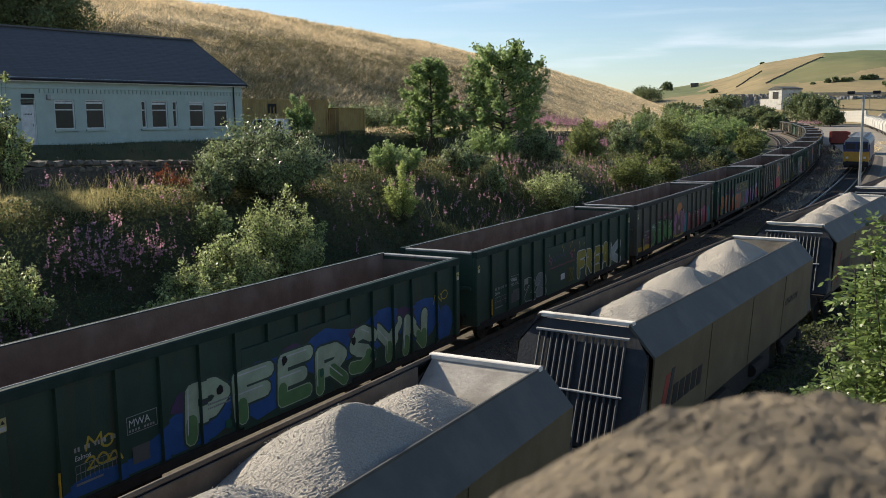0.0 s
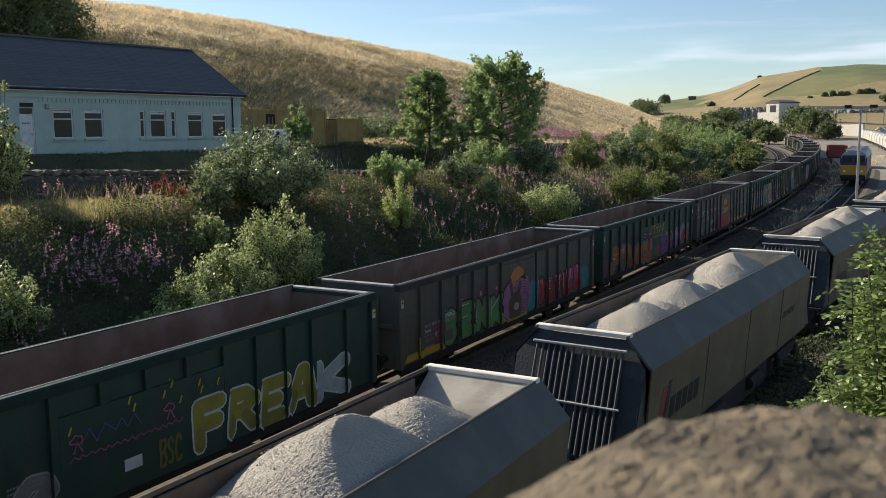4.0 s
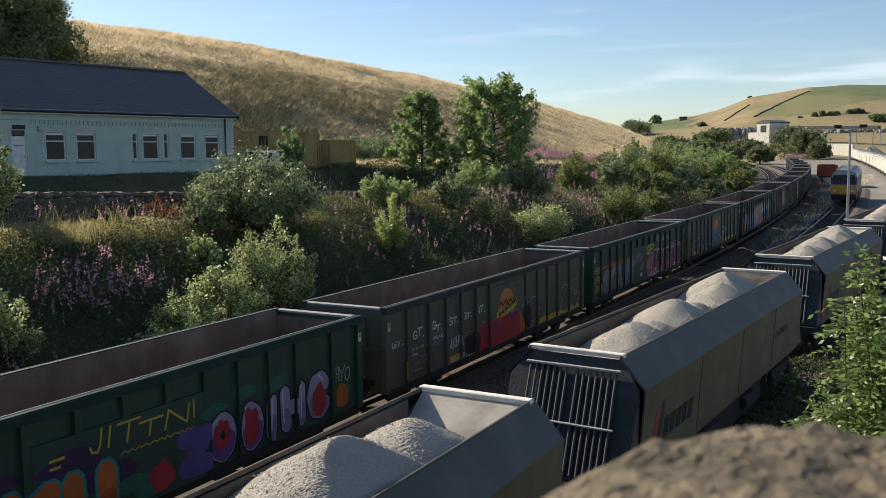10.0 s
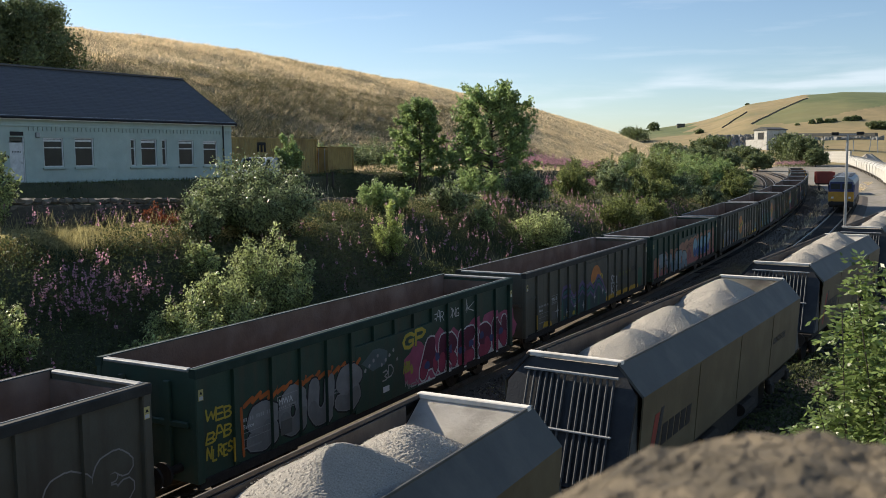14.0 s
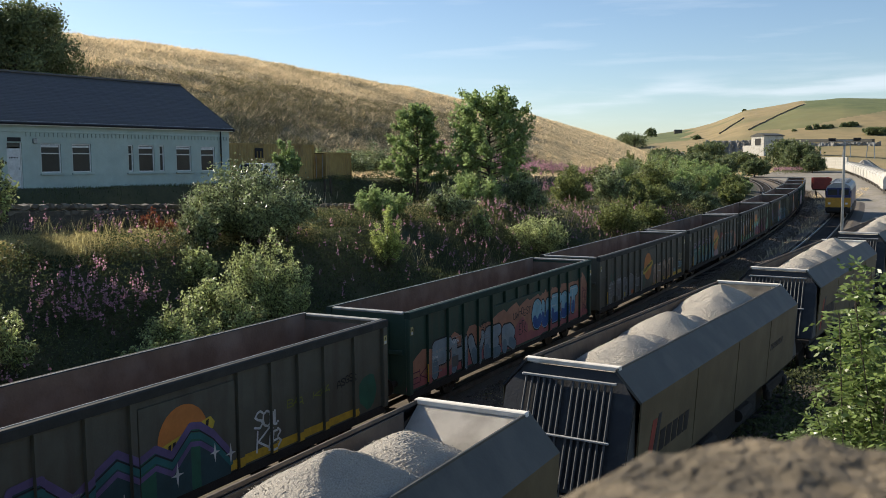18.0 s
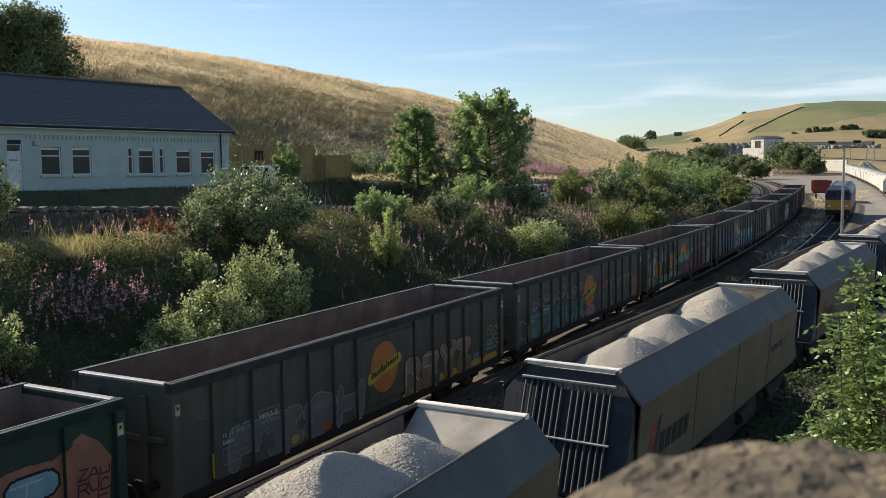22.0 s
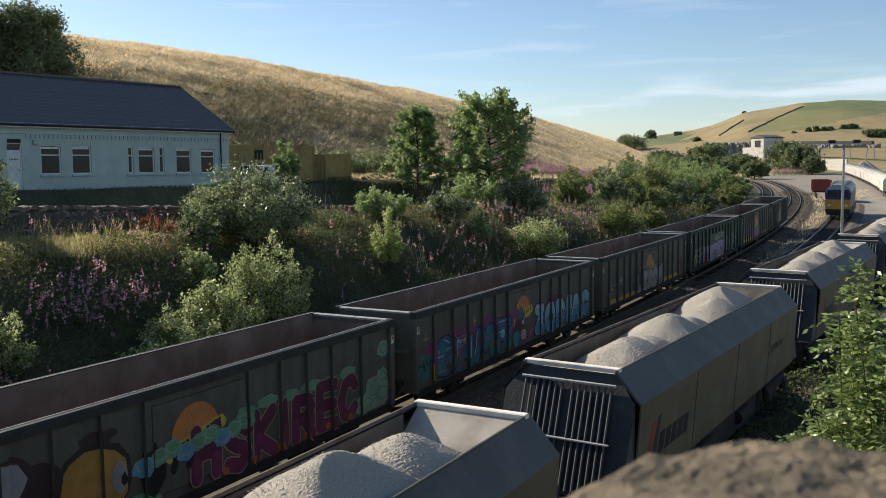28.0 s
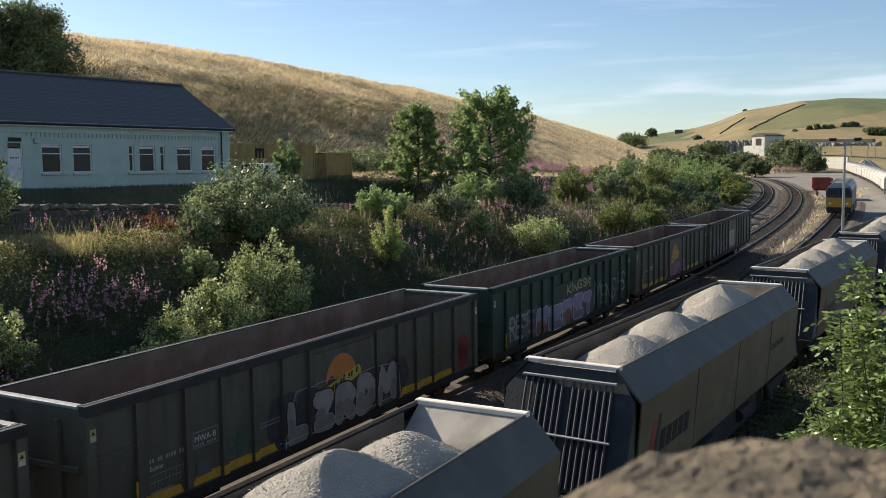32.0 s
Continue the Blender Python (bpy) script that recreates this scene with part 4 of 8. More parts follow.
def thicket():
    rnd = random.Random(5)
    rows = [(68, 180, 2.6, -9.5, 14), (74, 190, 3.6, -13.5, 14), (84, 200, 4.0, -18.0, 13), (120, 215, 3.8, -23.0, 9), (165, 235, 3.4, -29.0, 6)]
    for y0, y1, h, u, n in rows:
        for i in range(n):
            y = y0 + (y1 - y0) * (i + 0.6 * rnd.random()) / n
            x = line_x(y) + u + rnd.uniform(-1.8, 1.8)
            k = rnd.uniform(0.7, 1.15)
            m, lab = rnd.choice(((M_LEAF_THICKET, "yellow-green willow shrub in the lineside thicket"), (M_LEAF_THICKET, "yellow-green willow shrub in the lineside thicket"),
                                 (M_LEAF_TREE, "green willow shrub in the lineside thicket"), (M_LEAF_DARK, "dark sallow shrub in the lineside thicket")))
            plant("thicket_shrub", (x, y, ground_z(x, y)), h * k * 1.2, 2.1 * k, 6500, 0.065 + y * 0.0004, m, lab, "shrub", int(y * 7 + u * 3 + 500), "lineside thicket", shoots=34, twigs=9, trunk_r=0.04)


thicket()
FAR = [(-48.5, 352, 11.5, 7.0), (-62, 352, 6.0, 5.5), (-40.5, 330, 9.8, 6.6), (-45, 345, 9, 5.5), (-36, 322, 6, 4), (-84, 390, 9, 8), (-92, 405, 7, 6), (-66, 355, 6.5, 6),
       (-74, 330, 5, 6), (-60, 300, 4.5, 5), (-48, 285, 4.5, 4.5), (-70, 290, 4.5, 6), (-82, 310, 5, 6)]
for i, (x, y, h, r) in enumerate(FAR):
    plant("far_tree", (x, y, ground_z(x, y) - 0.5), h, r, 5000, 0.42, M_LEAF_FAR, "dark rounded tree beyond the railway bend", "tree", 60 + i, "trees at the quarry", "tree", 36, 9, 0.25, 0.7, 0.07)
for i, (az, d, h, r) in enumerate([(-17.0, 545, 9, 9), (-16.6, 540, 8, 8), (-15.6, 640, 7, 4), (-10.2, 735, 2.6, 1.5), (-6.62, 517, 3.0, 1.5), (-6.2, 519, 3.4, 1.7), (-5.75, 518, 2.6, 2.0), (-5.45, 521, 2.2, 1.6), (-4.75, 522, 2.4, 2.2), (-4.4, 523, 3.0, 2.2), (-4.15, 526, 2.6, 1.5), (-7.4, 515, 1.6, 1.2), (-3.3, 494, 3.6, 4.5), (-2.9, 494, 3.8, 4.5), (-12.9, 560, 3, 2.4)]):
    x, y = d * math.sin(radians(az)), d * math.cos(radians(az))
    plant("far_tree", (x, y, ground_z(x, y) - 1), h, r, 1500, 0.5, M_LEAF_FAR, "distant dark bush on the hillside", "tree", 90 + i, "bushes on the far hill", "tree", 24, 8, 0.3, 0.7, 0.08)


def near_shrub():
    """Ash saplings with feathered leaves, growing up beside the parapet."""
    rnd = np.random.RandomState(15)
    root = thing("ash_sapling", Matrix.Translation((-0.02, 6.2, 0)), "bright green ash sapling with feathered leaves beside the bridge", "shrub")
    bm = bmesh.new()
    quads = []
    for i in range(140):
        bx, by = rnd.normal(size=2) * 0.1
        tx, ty = rnd.uniform(-0.68, 0.5), rnd.uniform(-0.45, 0.45)
        tz = 6.42 - 0.5 * tx * tx - rnd.rand() * 2.7 + (0.1 if tx > -0.2 else 0)
        p0, p1, p2 = Vector((bx, by, -0.2)), Vector((bx + tx * 0.3, by + ty * 0.3, tz * 0.72)), Vector((tx, ty, tz))
        add_limb(bm, [p0, p1, p2], 0.009, 0.003, 5)
        for _ in range(56):
            t = 0.42 + 0.6 * rnd.rand()
            c = p1.lerp(p2, max(0, min(1, (t - 0.4) / 0.6)))
            d = Vector(rnd.normal(size=3) * np.array([1, 1, 0.4])).normalized()
            side = d.cross(Vector((0, 0, 1))).normalized()
            ln = 0.12 + 0.09 * rnd.rand()
            for j in range(5):
                q = c + d * ln * (j + 1) / 5 - Vector((0, 0, 0.05 * (j / 5) ** 2))
                for sg in ((-1, 1) if j < 4 else (0,)):
                    w = (side * sg * 0.8 + d * (0.5 if sg else 1.0) + Vector((0, 0, -0.15 + 0.2 * rnd.normal()))).normalized()
                    n = Vector(rnd.normal(size=3) * 0.8 + np.array([0, -0.5, 0.6])).cross(w).normalized()
                    s = 0.0225 * (0.8 + 0.5 * rnd.rand())
                    quads.append([q, q + w * s + n * s * 0.46, q + w * s * 2.2, q + w * s - n * s * 0.46])
    part("trunk", bm, M_BARK, root)
    quads_mesh("crown", np.array(quads), M_LEAF_NEAR, root)


near_shrub()


def not_built(a, b):
    return not (-46 < a < -37.5 and b < 62)


def off_line(a, b):
    return a - line_x(b) < -7.6


def undergrowth(name, n, area, height, size, mat_, label, seed, keep=None, patch=0.22):
    """Leafy weeds: many small leaves over the ground, in mounds of uneven height with bare gaps."""
    rnd = np.random.RandomState(seed)
    x = area[0] + (area[1] - area[0]) * rnd.rand(n)
    y = area[2] + (area[3] - area[2]) * rnd.rand(n)
    hv = np.array([noise.noise(Vector((a * patch, b * patch, seed))) + 0.5 * noise.noise(Vector((a * patch * 3, b * patch * 3, seed))) for a, b in zip(x, y)])
    ok = (hv > -0.38) & np.array([keep is None or keep(a, b) for a, b in zip(x, y)])
    x, y, hv = x[ok], y[ok], hv[ok]
    z = np.array([surface_z(a, b) for a, b in zip(x, y)])
    h = height * (0.35 + 0.9 * np.clip(hv + 0.4, 0, 1)) * rnd.rand(len(x)) ** 0.6
    p = np.stack([x, y, z + h], 1)
    q = leaf_quads(rnd, p, np.tile((0.3, -0.2, 0.8), (len(x), 1)), size)
    return tagged(quads_mesh(name, q, mat_), label, "weeds", kind="stuff")


GRASS = "tangled green and straw-coloured bank grass"
blades("bank_grass", 75000, (-30.2, -26.2, 6, 36), 0.55, M_GRASS, GRASS, 21, width=0.012)
blades("wall_foot_grass", 12000, (-29.9, -27.6, 6, 60), 0.95, M_GRASS, "tall seeding grass in front of the stone wall", 20, width=0.012, lean=0.35)
blades("bank_grass", 15000, (-31, -19.5, 40, 110), 0.6, M_GRASS, GRASS, 23, width=0.014, keep=off_line)
blades("verge_grass", 50000, (-54, -36.0, 38, 130), 0.45, M_STRAW, "dry pale verge grass above the road", 24, width=0.02, keep=not_built)
undergrowth("bank_undergrowth", 120000, (-27.0, -19.2, 6, 62), 0.85, 0.05, M_HERB, "dark leafy nettles and herbs covering the bank", 25)
undergrowth("bank_undergrowth", 26000, (-29.8, -27.0, 32, 62), 0.85, 0.05, M_HERB, "dark leafy nettles and herbs under the stone wall", 40)
undergrowth("bank_undergrowth", 50000, (-36, -19.0, 60, 190), 0.9, 0.1, M_HERB, "dark leafy herbs along the railway bank", 26, keep=off_line)
undergrowth("bramble_cover", 75000, (-30, -26.4, 6, 34), 0.65, 0.045, M_GRASS, "sunlit yellow-green weeds on the upper bank", 30)
blades("hill_grass", 330000, (-103, -53, 30, 200), 0.3, M_STRAW, "fine dry golden grass on the hillside", 22, width=0.02, gaps=1.2, lean=0.8)
blades("hill_grass", 100000, (-103, -50, 190, 370), 0.34, M_STRAW, "fine dry golden grass on the hillside", 27, width=0.05, gaps=1.2, lean=1.1)
def tussocks(name, n, area, height, mat_, label, seed, gaps=0.5, patch=0.08, blades_each=11):
    """Grass tussocks: fans of leaning blades in uneven drifts."""
    rnd = np.random.RandomState(seed)
    x = area[0] + (area[1] - area[0]) * rnd.rand(n)
    y = area[2] + (area[3] - area[2]) * rnd.rand(n)
    ok = np.array([noise.noise(Vector((a * patch, b * patch * 0.6, seed))) + 0.6 * noise.noise(Vector((a * patch * 4, b * patch * 4, seed))) + gaps > rnd.rand() for a, b in zip(x, y)])
    x, y = x[ok], y[ok]
    z = np.array([surface_z(a, b) for a, b in zip(x, y)])
    k = blades_each
    m = len(x) * k
    big = np.repeat(0.6 + 0.8 * rnd.rand(len(x)), k)
    h = height * big * (0.6 + 0.5 * rnd.rand(m))
    a = rnd.rand(m) * math.tau
    r = np.sqrt(rnd.rand(m)) * 0.28 * big
    px, py = np.repeat(x, k) + np.cos(a) * r * 0.6, np.repeat(y, k) + np.sin(a) * r * 0.6
    pz = np.repeat(z, k) - 0.08
    lx, ly = np.cos(a) * (r * 1.6 + 0.25 * h) + 0.15 * h, np.sin(a) * (r * 1.6 + 0.25 * h) - 0.1 * h
    b = rnd.rand(m) * math.tau
    w = 0.022 * big
    dx, dy = np.cos(b) * w, np.sin(b) * w
    q = np.stack([np.stack([px - dx, py - dy, pz], 1), np.stack([px + dx, py + dy, pz], 1),
                  np.stack([px + lx + dx * 0.3, py + ly + dy * 0.3, pz + h], 1), np.stack([px + lx - dx * 0.3, py + ly - dy * 0.3, pz + h], 1)], 1)
    return tagged(quads_mesh(name, q, mat_), label, "grass", kind="stuff")


tussocks("hill_tussocks", 22000, (-104, -54, 34, 190), 0.46, M_STRAW, "pale straw tussocks scattered over the hillside", 51)
tussocks("hill_tussocks", 12000, (-100, -54, 34, 170), 0.45, M_LEAF_HEATH, "dark brown-green tussocks in drifts on the hillside", 52, 0.1)
tussocks("hill_tussocks", 8000, (-80, -53, 40, 150), 0.6, M_LEAF_HEATH, "dark rank tussocks along the foot of the hill", 53, 0.6)
undergrowth("hill_scrub", 60000, (-80, -53, 44, 150), 0.55, 0.1, M_LEAF_HEATH, "low brown-green scrub at the foot of the hill", 33, patch=0.12)
undergrowth("siding_weeds", 30000, (-5.0, -0.5, 8, 70), 0.42, 0.035, M_HERB, "low dark weeds beside the siding", 41, patch=0.4)
undergrowth("siding_weeds", 22000, (-4.6, -1.0, 11, 34), 0.85, 0.05, M_HERB, "tall dark nettles beside the loaded hoppers", 45, patch=0.35)
blades("lineside_grass", 14000, (-20.6, -18.2, 16, 64), 0.5, M_GRASS, "dry brown grass at the foot of the bank", 46, width=0.012, lean=0.5, gaps=0.45)
undergrowth("roadside_weeds", 16000, (-38.6, -35.6, 52, 80), 0.5, 0.06, M_HERB, "dark rank grass and weeds on the roadside slope", 42, patch=0.3)
blades("lawn_grass", 16000, (-39.5, -35.4, 14, 62), 0.13, M_HERB, "rough dark grass in front of the office", 43, width=0.015, gaps=0.9)
undergrowth("lineside_weeds", 12000, (-12.3, -8.4, 12, 62), 0.22, 0.035, M_GRASS, "sparse dry weeds in the ballast", 28, patch=0.5)
blades("yard_grass", 26000, (-22, -9, 64, 175), 0.4, M_STRAW, "dry yellow grass strip beside the main line", 44, width=0.03, lean=0.5, gaps=0.25, keep=lambda a, b: 2.7 < a - line_x(b) < 4.9 - 0.008 * (b - 64))
undergrowth("yard_weeds", 4000, (-13.0, -11.0, 125, 190), 0.3, 0.06, M_STRAW, "dry yellow weeds between the yard tracks", 29, patch=0.15)


def fireweed(patches, seed, petal=0.048, pink=M_PINK):
    """Rosebay willowherb: leafy stalks, each with a tapering pink spike."""
    rnd = np.random.RandomState(seed)
    stems, flowers = [], []
    for cx, cy, rx, ry, n, h in patches:
        for _ in range(n):
            x, y = cx + rnd.normal() * rx, cy + rnd.normal() * ry
            z = ground_z(x, y)
            hh = h * (0.65 + 0.5 * rnd.rand())
            lx, ly = rnd.normal(size=2) * 0.06 * hh
            top = np.array([x + lx, y + ly, z + hh])
            base = np.array([x, y, z])
            for k in range(7):
                a, t = rnd.rand() * math.tau, 0.2 + 0.5 * rnd.rand()
                p = base + (top - base) * t
                d = np.array([math.cos(a), math.sin(a), 0.4])
                s = 0.09 * hh
                stems.append([p, p + d * s + np.array([0, 0, 0.016]), p + d * s * 2, p + d * s - np.array([0, 0, 0.016])])
            e = np.array([0.012, -0.01, 0])
            stems.append([base - e, base + e, top + e * 0.5, top - e * 0.5])
            for k in range(12):
                a, t = rnd.rand() * math.tau, rnd.rand()
                p = base + (top - base) * (0.66 + 0.36 * t)
                s = petal * (1.15 - t)
                d = np.array([math.cos(a) * s, math.sin(a) * s, 0])
                u = np.array([0, 0, s * 0.9])
                flowers.append([p, p + d + u, p + d * 2, p + d - u])
    tagged(quads_mesh("fireweed_stalks", np.array(stems), M_HERB), "leafy green fireweed stalks on the bank", "wildflower", kind="stuff")
    tagged(quads_mesh("fireweed_spikes", np.array(flowers), pink), "pink fireweed flower spikes on the bank", "wildflower", kind="stuff")


fireweed([(-23.9, 20.4, 0.5, 1.5, 150, 1.2), (-29.4, 24.0, 0.3, 3.5, 26, 1.5), (-29.6, 30.0, 0.4, 3.0, 12, 1.5), (-24.5, 37.0, 1.2, 5.0, 60, 1.3), (-24.0, 46.0, 1.5, 5.0, 110, 1.3),
          (-21.6, 15.2, 0.3, 0.6, 16, 1.3), (-26.5, 56.5, 1.0, 2.0, 60, 1.4), (-24.6, 66.0, 1.5, 4.0, 110, 1.3), (-24.0, 87.0, 1.2, 4.0, 150, 1.3), (-27.5, 27.5, 1.2, 2.0, 30, 1.2)], 71)
fireweed([(-41, 104, 2.5, 7.0, 260, 1.6), (-48, 112, 2.0, 5.0, 600, 1.7), (-55.5, 131, 2.0, 7.0, 640, 1.8), (-58, 118, 2.0, 6.0, 240, 1.7), (-36, 98, 1.5, 6.0, 300, 1.5), (-45, 135, 4, 14, 500, 1.5), (-33, 112, 2, 10, 260, 1.4), (-43, 318, 3, 8, 300, 2.2)], 72, 0.085, M_PINK_FAR)
plant("dock_clump", on_ground(-28.6, 27.6), 1.25, 0.75, 2600, 0.05, M_LEAF_RED, "rust-red dock and dead stalks on the bank", "weeds", 73, shoots=24, twigs=6, trunk_r=0.02)


def loose_ballast(n, u0, u1, y0, y1, r0, seed):
    """Single stones over the ballast beside the rails."""
    rnd = np.random.RandomState(seed)
    y = y0 + (y1 - y0) * rnd.rand(n)
    u = u0 + (u1 - u0) * rnd.rand(n)
    x = np.array([line_x(b) for b in y]) + u
    bed = np.where(np.abs(u) < 1.7, -0.19, np.maximum(-0.4, -0.19 - (np.abs(u) - 1.7) * 0.3))
    c = np.stack([x, y, np.array([grade(b) for b in y]) + bed + 0.02], 1)
    d = rnd.normal(size=(n, 4, 3))
    d /= np.linalg.norm(d, axis=2)[:, :, None]
    tips = c[:, None, :] + d * (r0 * (0.6 + 0.8 * rnd.rand(n)))[:, None, None]
    a, b_, e, f = tips[:, 0], tips[:, 1], tips[:, 2], tips[:, 3]
    tri = np.stack([np.stack([a, b_, e, f], 1), np.stack([a, e, b_, f], 1)], 1).reshape(-1, 4, 3)
    ob = quads_mesh("ballast_stones", tri, M_STONES)
    return tagged(ob, "loose grey-brown ballast stones beside the rails", "ballast", kind="stuff")


loose_ballast(45000, 1.2, 5.6, 10, 75, 0.04, 81)
loose_ballast(30000, -7.5, 4.5, 75, 190, 0.07, 82)


# ---- parapet ----
def build_parapet():
    """One rough coping block; its crown follows a worn, sloping edge."""
    crown = [(-0.75, 6.36), (-0.45, 6.60), (-0.264, 6.741), (-0.195, 6.786), (-0.163, 6.811), (-0.155, 6.816), (-0.129, 6.821), (-0.11, 6.829), (-0.083, 6.836), (-0.063, 6.839), (-0.049, 6.839), (-0.035, 6.835), (-0.018, 6.838), (0.3, 6.828), (0.7, 6.816)]
    xs = np.linspace(-0.7, 0.7, 150)
    ys = np.linspace(0.16, 0.66, 60)
    verts, faces = [], []
    for y in ys:
        for x in xs:
            z = table(crown, x)
            k = (y - 0.55) / 0.11
            z -= 0.18 * max(0.0, k) ** 2 + 0.09 * max(0.0, (0.45 - y)) ** 1.2
            z += 0.006 * noise.noise(Vector((x * 22, y * 22, 1))) + 0.0035 * noise.noise(Vector((x * 60, y * 60, 2))) + 0.002 * noise.noise(Vector((x * 150, y * 150, 3)))
            verts.append((x, y, z))
    n = len(xs)
    for j in range(len(ys) - 1):
        for i in range(n - 1):
            a = j * n + i
            faces.append((a, a + 1, a + n + 1, a + n))
    m = len(verts)
    ring = [i for i in range(n)] + [j * n + n - 1 for j in range(1, len(ys))] + [(len(ys) - 1) * n + i for i in range(n - 2, -1, -1)] + [j * n for j in range(len(ys) - 2, 0, -1)]
    for i in ring:
        verts.append((verts[i][0], verts[i][1], 5.75))
    for k in range(len(ring)):
        faces.append((ring[k], m + k, m + (k + 1) % len(ring), ring[(k + 1) % len(ring)]))
    p = mesh_part("parapet_stone", verts, faces, M_PARAPET, None, smooth=True)
    tagged(p, "rough weathered limestone coping block on the bridge parapet", "stone")
    w = part("bridge_parapet", box(9.0, 0.5, 5.8, 0.02, at=(0.3, 0.41, 2.85)), M_STONE, None)
    tagged(w, "stone wall of the road bridge under the coping", "bridge", kind="structure")


build_parapet()


# ---- office building ----
def build_office():
    o = thing("office_building", pose(-38.95, 43.9, 5.85, 0, 0, -6.1), "long single-storey mint-painted brick office with a dark slate roof", "building")
    top = 3.4
    opens = [(-14.5, -13.7, 0.12, 2.42, "door"), (-12.68, -11.55, 0.9, 2.4, "w"), (-10.9, -9.77, 0.9, 2.4, "w"), (-7.43, -7.1, 0.9, 2.38, "s"), (-6.74, -5.66, 0.88, 2.38, "w"),
             (-5.3, -4.97, 0.9, 2.38, "s"), (-4.1, -3.0, 0.88, 2.36, "w"), (-2.25, -1.16, 0.86, 2.34, "w")]
    edge = -27.0
    for y0, y1, z0, z1, kind in opens + [(0.0, 0.0, 0, 0, "")]:
        part("wall_pier", box(0.3, y0 - edge, top + 0.5, at=(-0.15, (y0 + edge) / 2, top / 2 - 0.25)), M_BRICK, o)
        if kind:
            part("wall_spandrel", box(0.3, y1 - y0, z0 + 0.5, at=(-0.15, (y0 + y1) / 2, z0 / 2 - 0.25)), M_BRICK, o)
            part("wall_lintel", box(0.3, y1 - y0, top - z1, at=(-0.15, (y0 + y1) / 2, (top + z1) / 2)), M_BRICK, o)
        edge = y1
        yc = (y0 + y1) / 2
        if kind in ("w", "s"):
            win = new("window")
            win.parent = o
            wd, ht = y1 - y0, z1 - z0
            for dz in (0.03, ht - 0.03):
                part("frame_bar", box(0.07, wd, 0.06, at=(-0.1, yc, z0 + dz)), M_WHITE, win)
            for dy in (0.03, wd - 0.03):
                part("frame_post", box(0.07, 0.06, ht - 0.12, at=(-0.1, y0 + dy, z0 + ht / 2)), M_WHITE, win)
            part("transom", box(0.07, wd - 0.12, 0.06, at=(-0.1, yc, z0 + ht * 0.66)), M_WHITE, win)
            part("pane", box(0.012, wd - 0.12, ht * 0.66 - 0.09, at=(-0.115, yc, z0 + ht * 0.33 + 0.015)), M_GLASS, win)
            part("pane", box(0.012, wd - 0.12, ht * 0.34 - 0.09, at=(-0.115, yc, z0 + ht * 0.83 - 0.015)), M_GLASS, win)
            # white strip before the upper pane, painting in its whitish reflection
            if kind == "w":
                part("blind", box(0.008, wd - 0.16, 0.11, at=(-0.106, yc, z1 - 0.14)), M_WHITE, win, "painted whitish reflection at the top of the window")
            if kind == "w" and yc != -6.2:
                part("window_sill", box(0.16, wd + 0.16, 0.1, 0.01, at=(0.04, yc, z0 - 0.08)), M_BRICK, win)
        elif kind == "door":
            d = part("door", box(0.05, y1 - y0 - 0.1, 2.0, 0.01, at=(-0.12, yc, z0 + 1.02)), M_WHITE, o, "closed white door with a small sign")
            for dy in (0.025, y1 - y0 - 0.025):
                part("door_post", box(0.09, 0.05, z1 - z0, at=(-0.1, y0 + dy, (z0 + z1) / 2)), M_WHITE, d)
            part("fanlight", box(0.02, y1 - y0 - 0.1, 0.2, at=(-0.12, yc, z1 - 0.12)), M_GLASS, d)
            for k in range(6):
                part("sign_bar", box(0.004, 0.045, 0.07, at=(-0.092, y0 + 0.2 + k * 0.08, z0 + 1.55)), M_BLACK, d)
            part("door_handle", box(0.04, 0.03, 0.12, at=(-0.08, y1 - 0.14, z0 + 1.0)), M_GALV, d)
            part("doorstep", box(0.5, 1.2, 0.16, 0.02, at=(0.2, yc, 0.03)), M_STONE, o)
    part("window_sill", box(0.16, 2.7, 0.1, 0.01, at=(0.04, -6.2, 0.8)), M_BRICK, o, "long painted sill under three lights")
    part("wall_lamp", box(0.16, 0.22, 0.26, 0.03, at=(0.08, -13.02, 2.52)), M_GALV, o, "grey bulkhead lamp")
    part("name_board", box(0.04, 0.7, 0.2, 0.01, at=(0.02, -14.1, 2.58)), M_BLACK, o, "dark name board over the door")
    part("post_box", box(0.12, 0.24, 0.3, 0.02, at=(0.06, -14.85, 1.4)), M_BLACK, o)
    w = 4.6
    part("back_wall", box(0.3, 27.0, top, at=(-2 * w, -13.5, top / 2)), M_BRICK, o)
    part("far_wall", box(2 * w - 0.3, 0.3, top + 0.5, at=(-w, -0.15, top / 2 - 0.25)), M_BRICK, o)
    part("near_wall", box(2 * w - 0.3, 0.3, top, at=(-w, -26.85, top / 2)), M_BRICK, o)
    part("floor_slab", box(2 * w - 0.3, 26.6, 0.1, at=(-w, -13.5, 0.0)), M_STONE, o)
    gable = prism([(0, 0), (-2 * w, 0), (-w, 2.85)], -0.28, -0.02)
    for v in gable.verts:
        v.co.z += top
    part("gable", gable, M_BRICK, o)
    # dentil course and string courses
    d0 = None
    for i in range(54):
        y = -13.4 + i * 0.25
        if d0 is None:
            d0 = part("dentil", box(0.06, 0.12, 0.2, at=(0.03, 0, 2.84)), M_BRICK, o)
            d0.matrix_basis = pose(0, y, 0)
        else:
            share("dentil", d0, pose(0, y, 0), o)
    part("string_course", box(0.08, 27.0, 0.09, 0.01, at=(0.04, -13.5, 2.99)), M_BRICK, o)
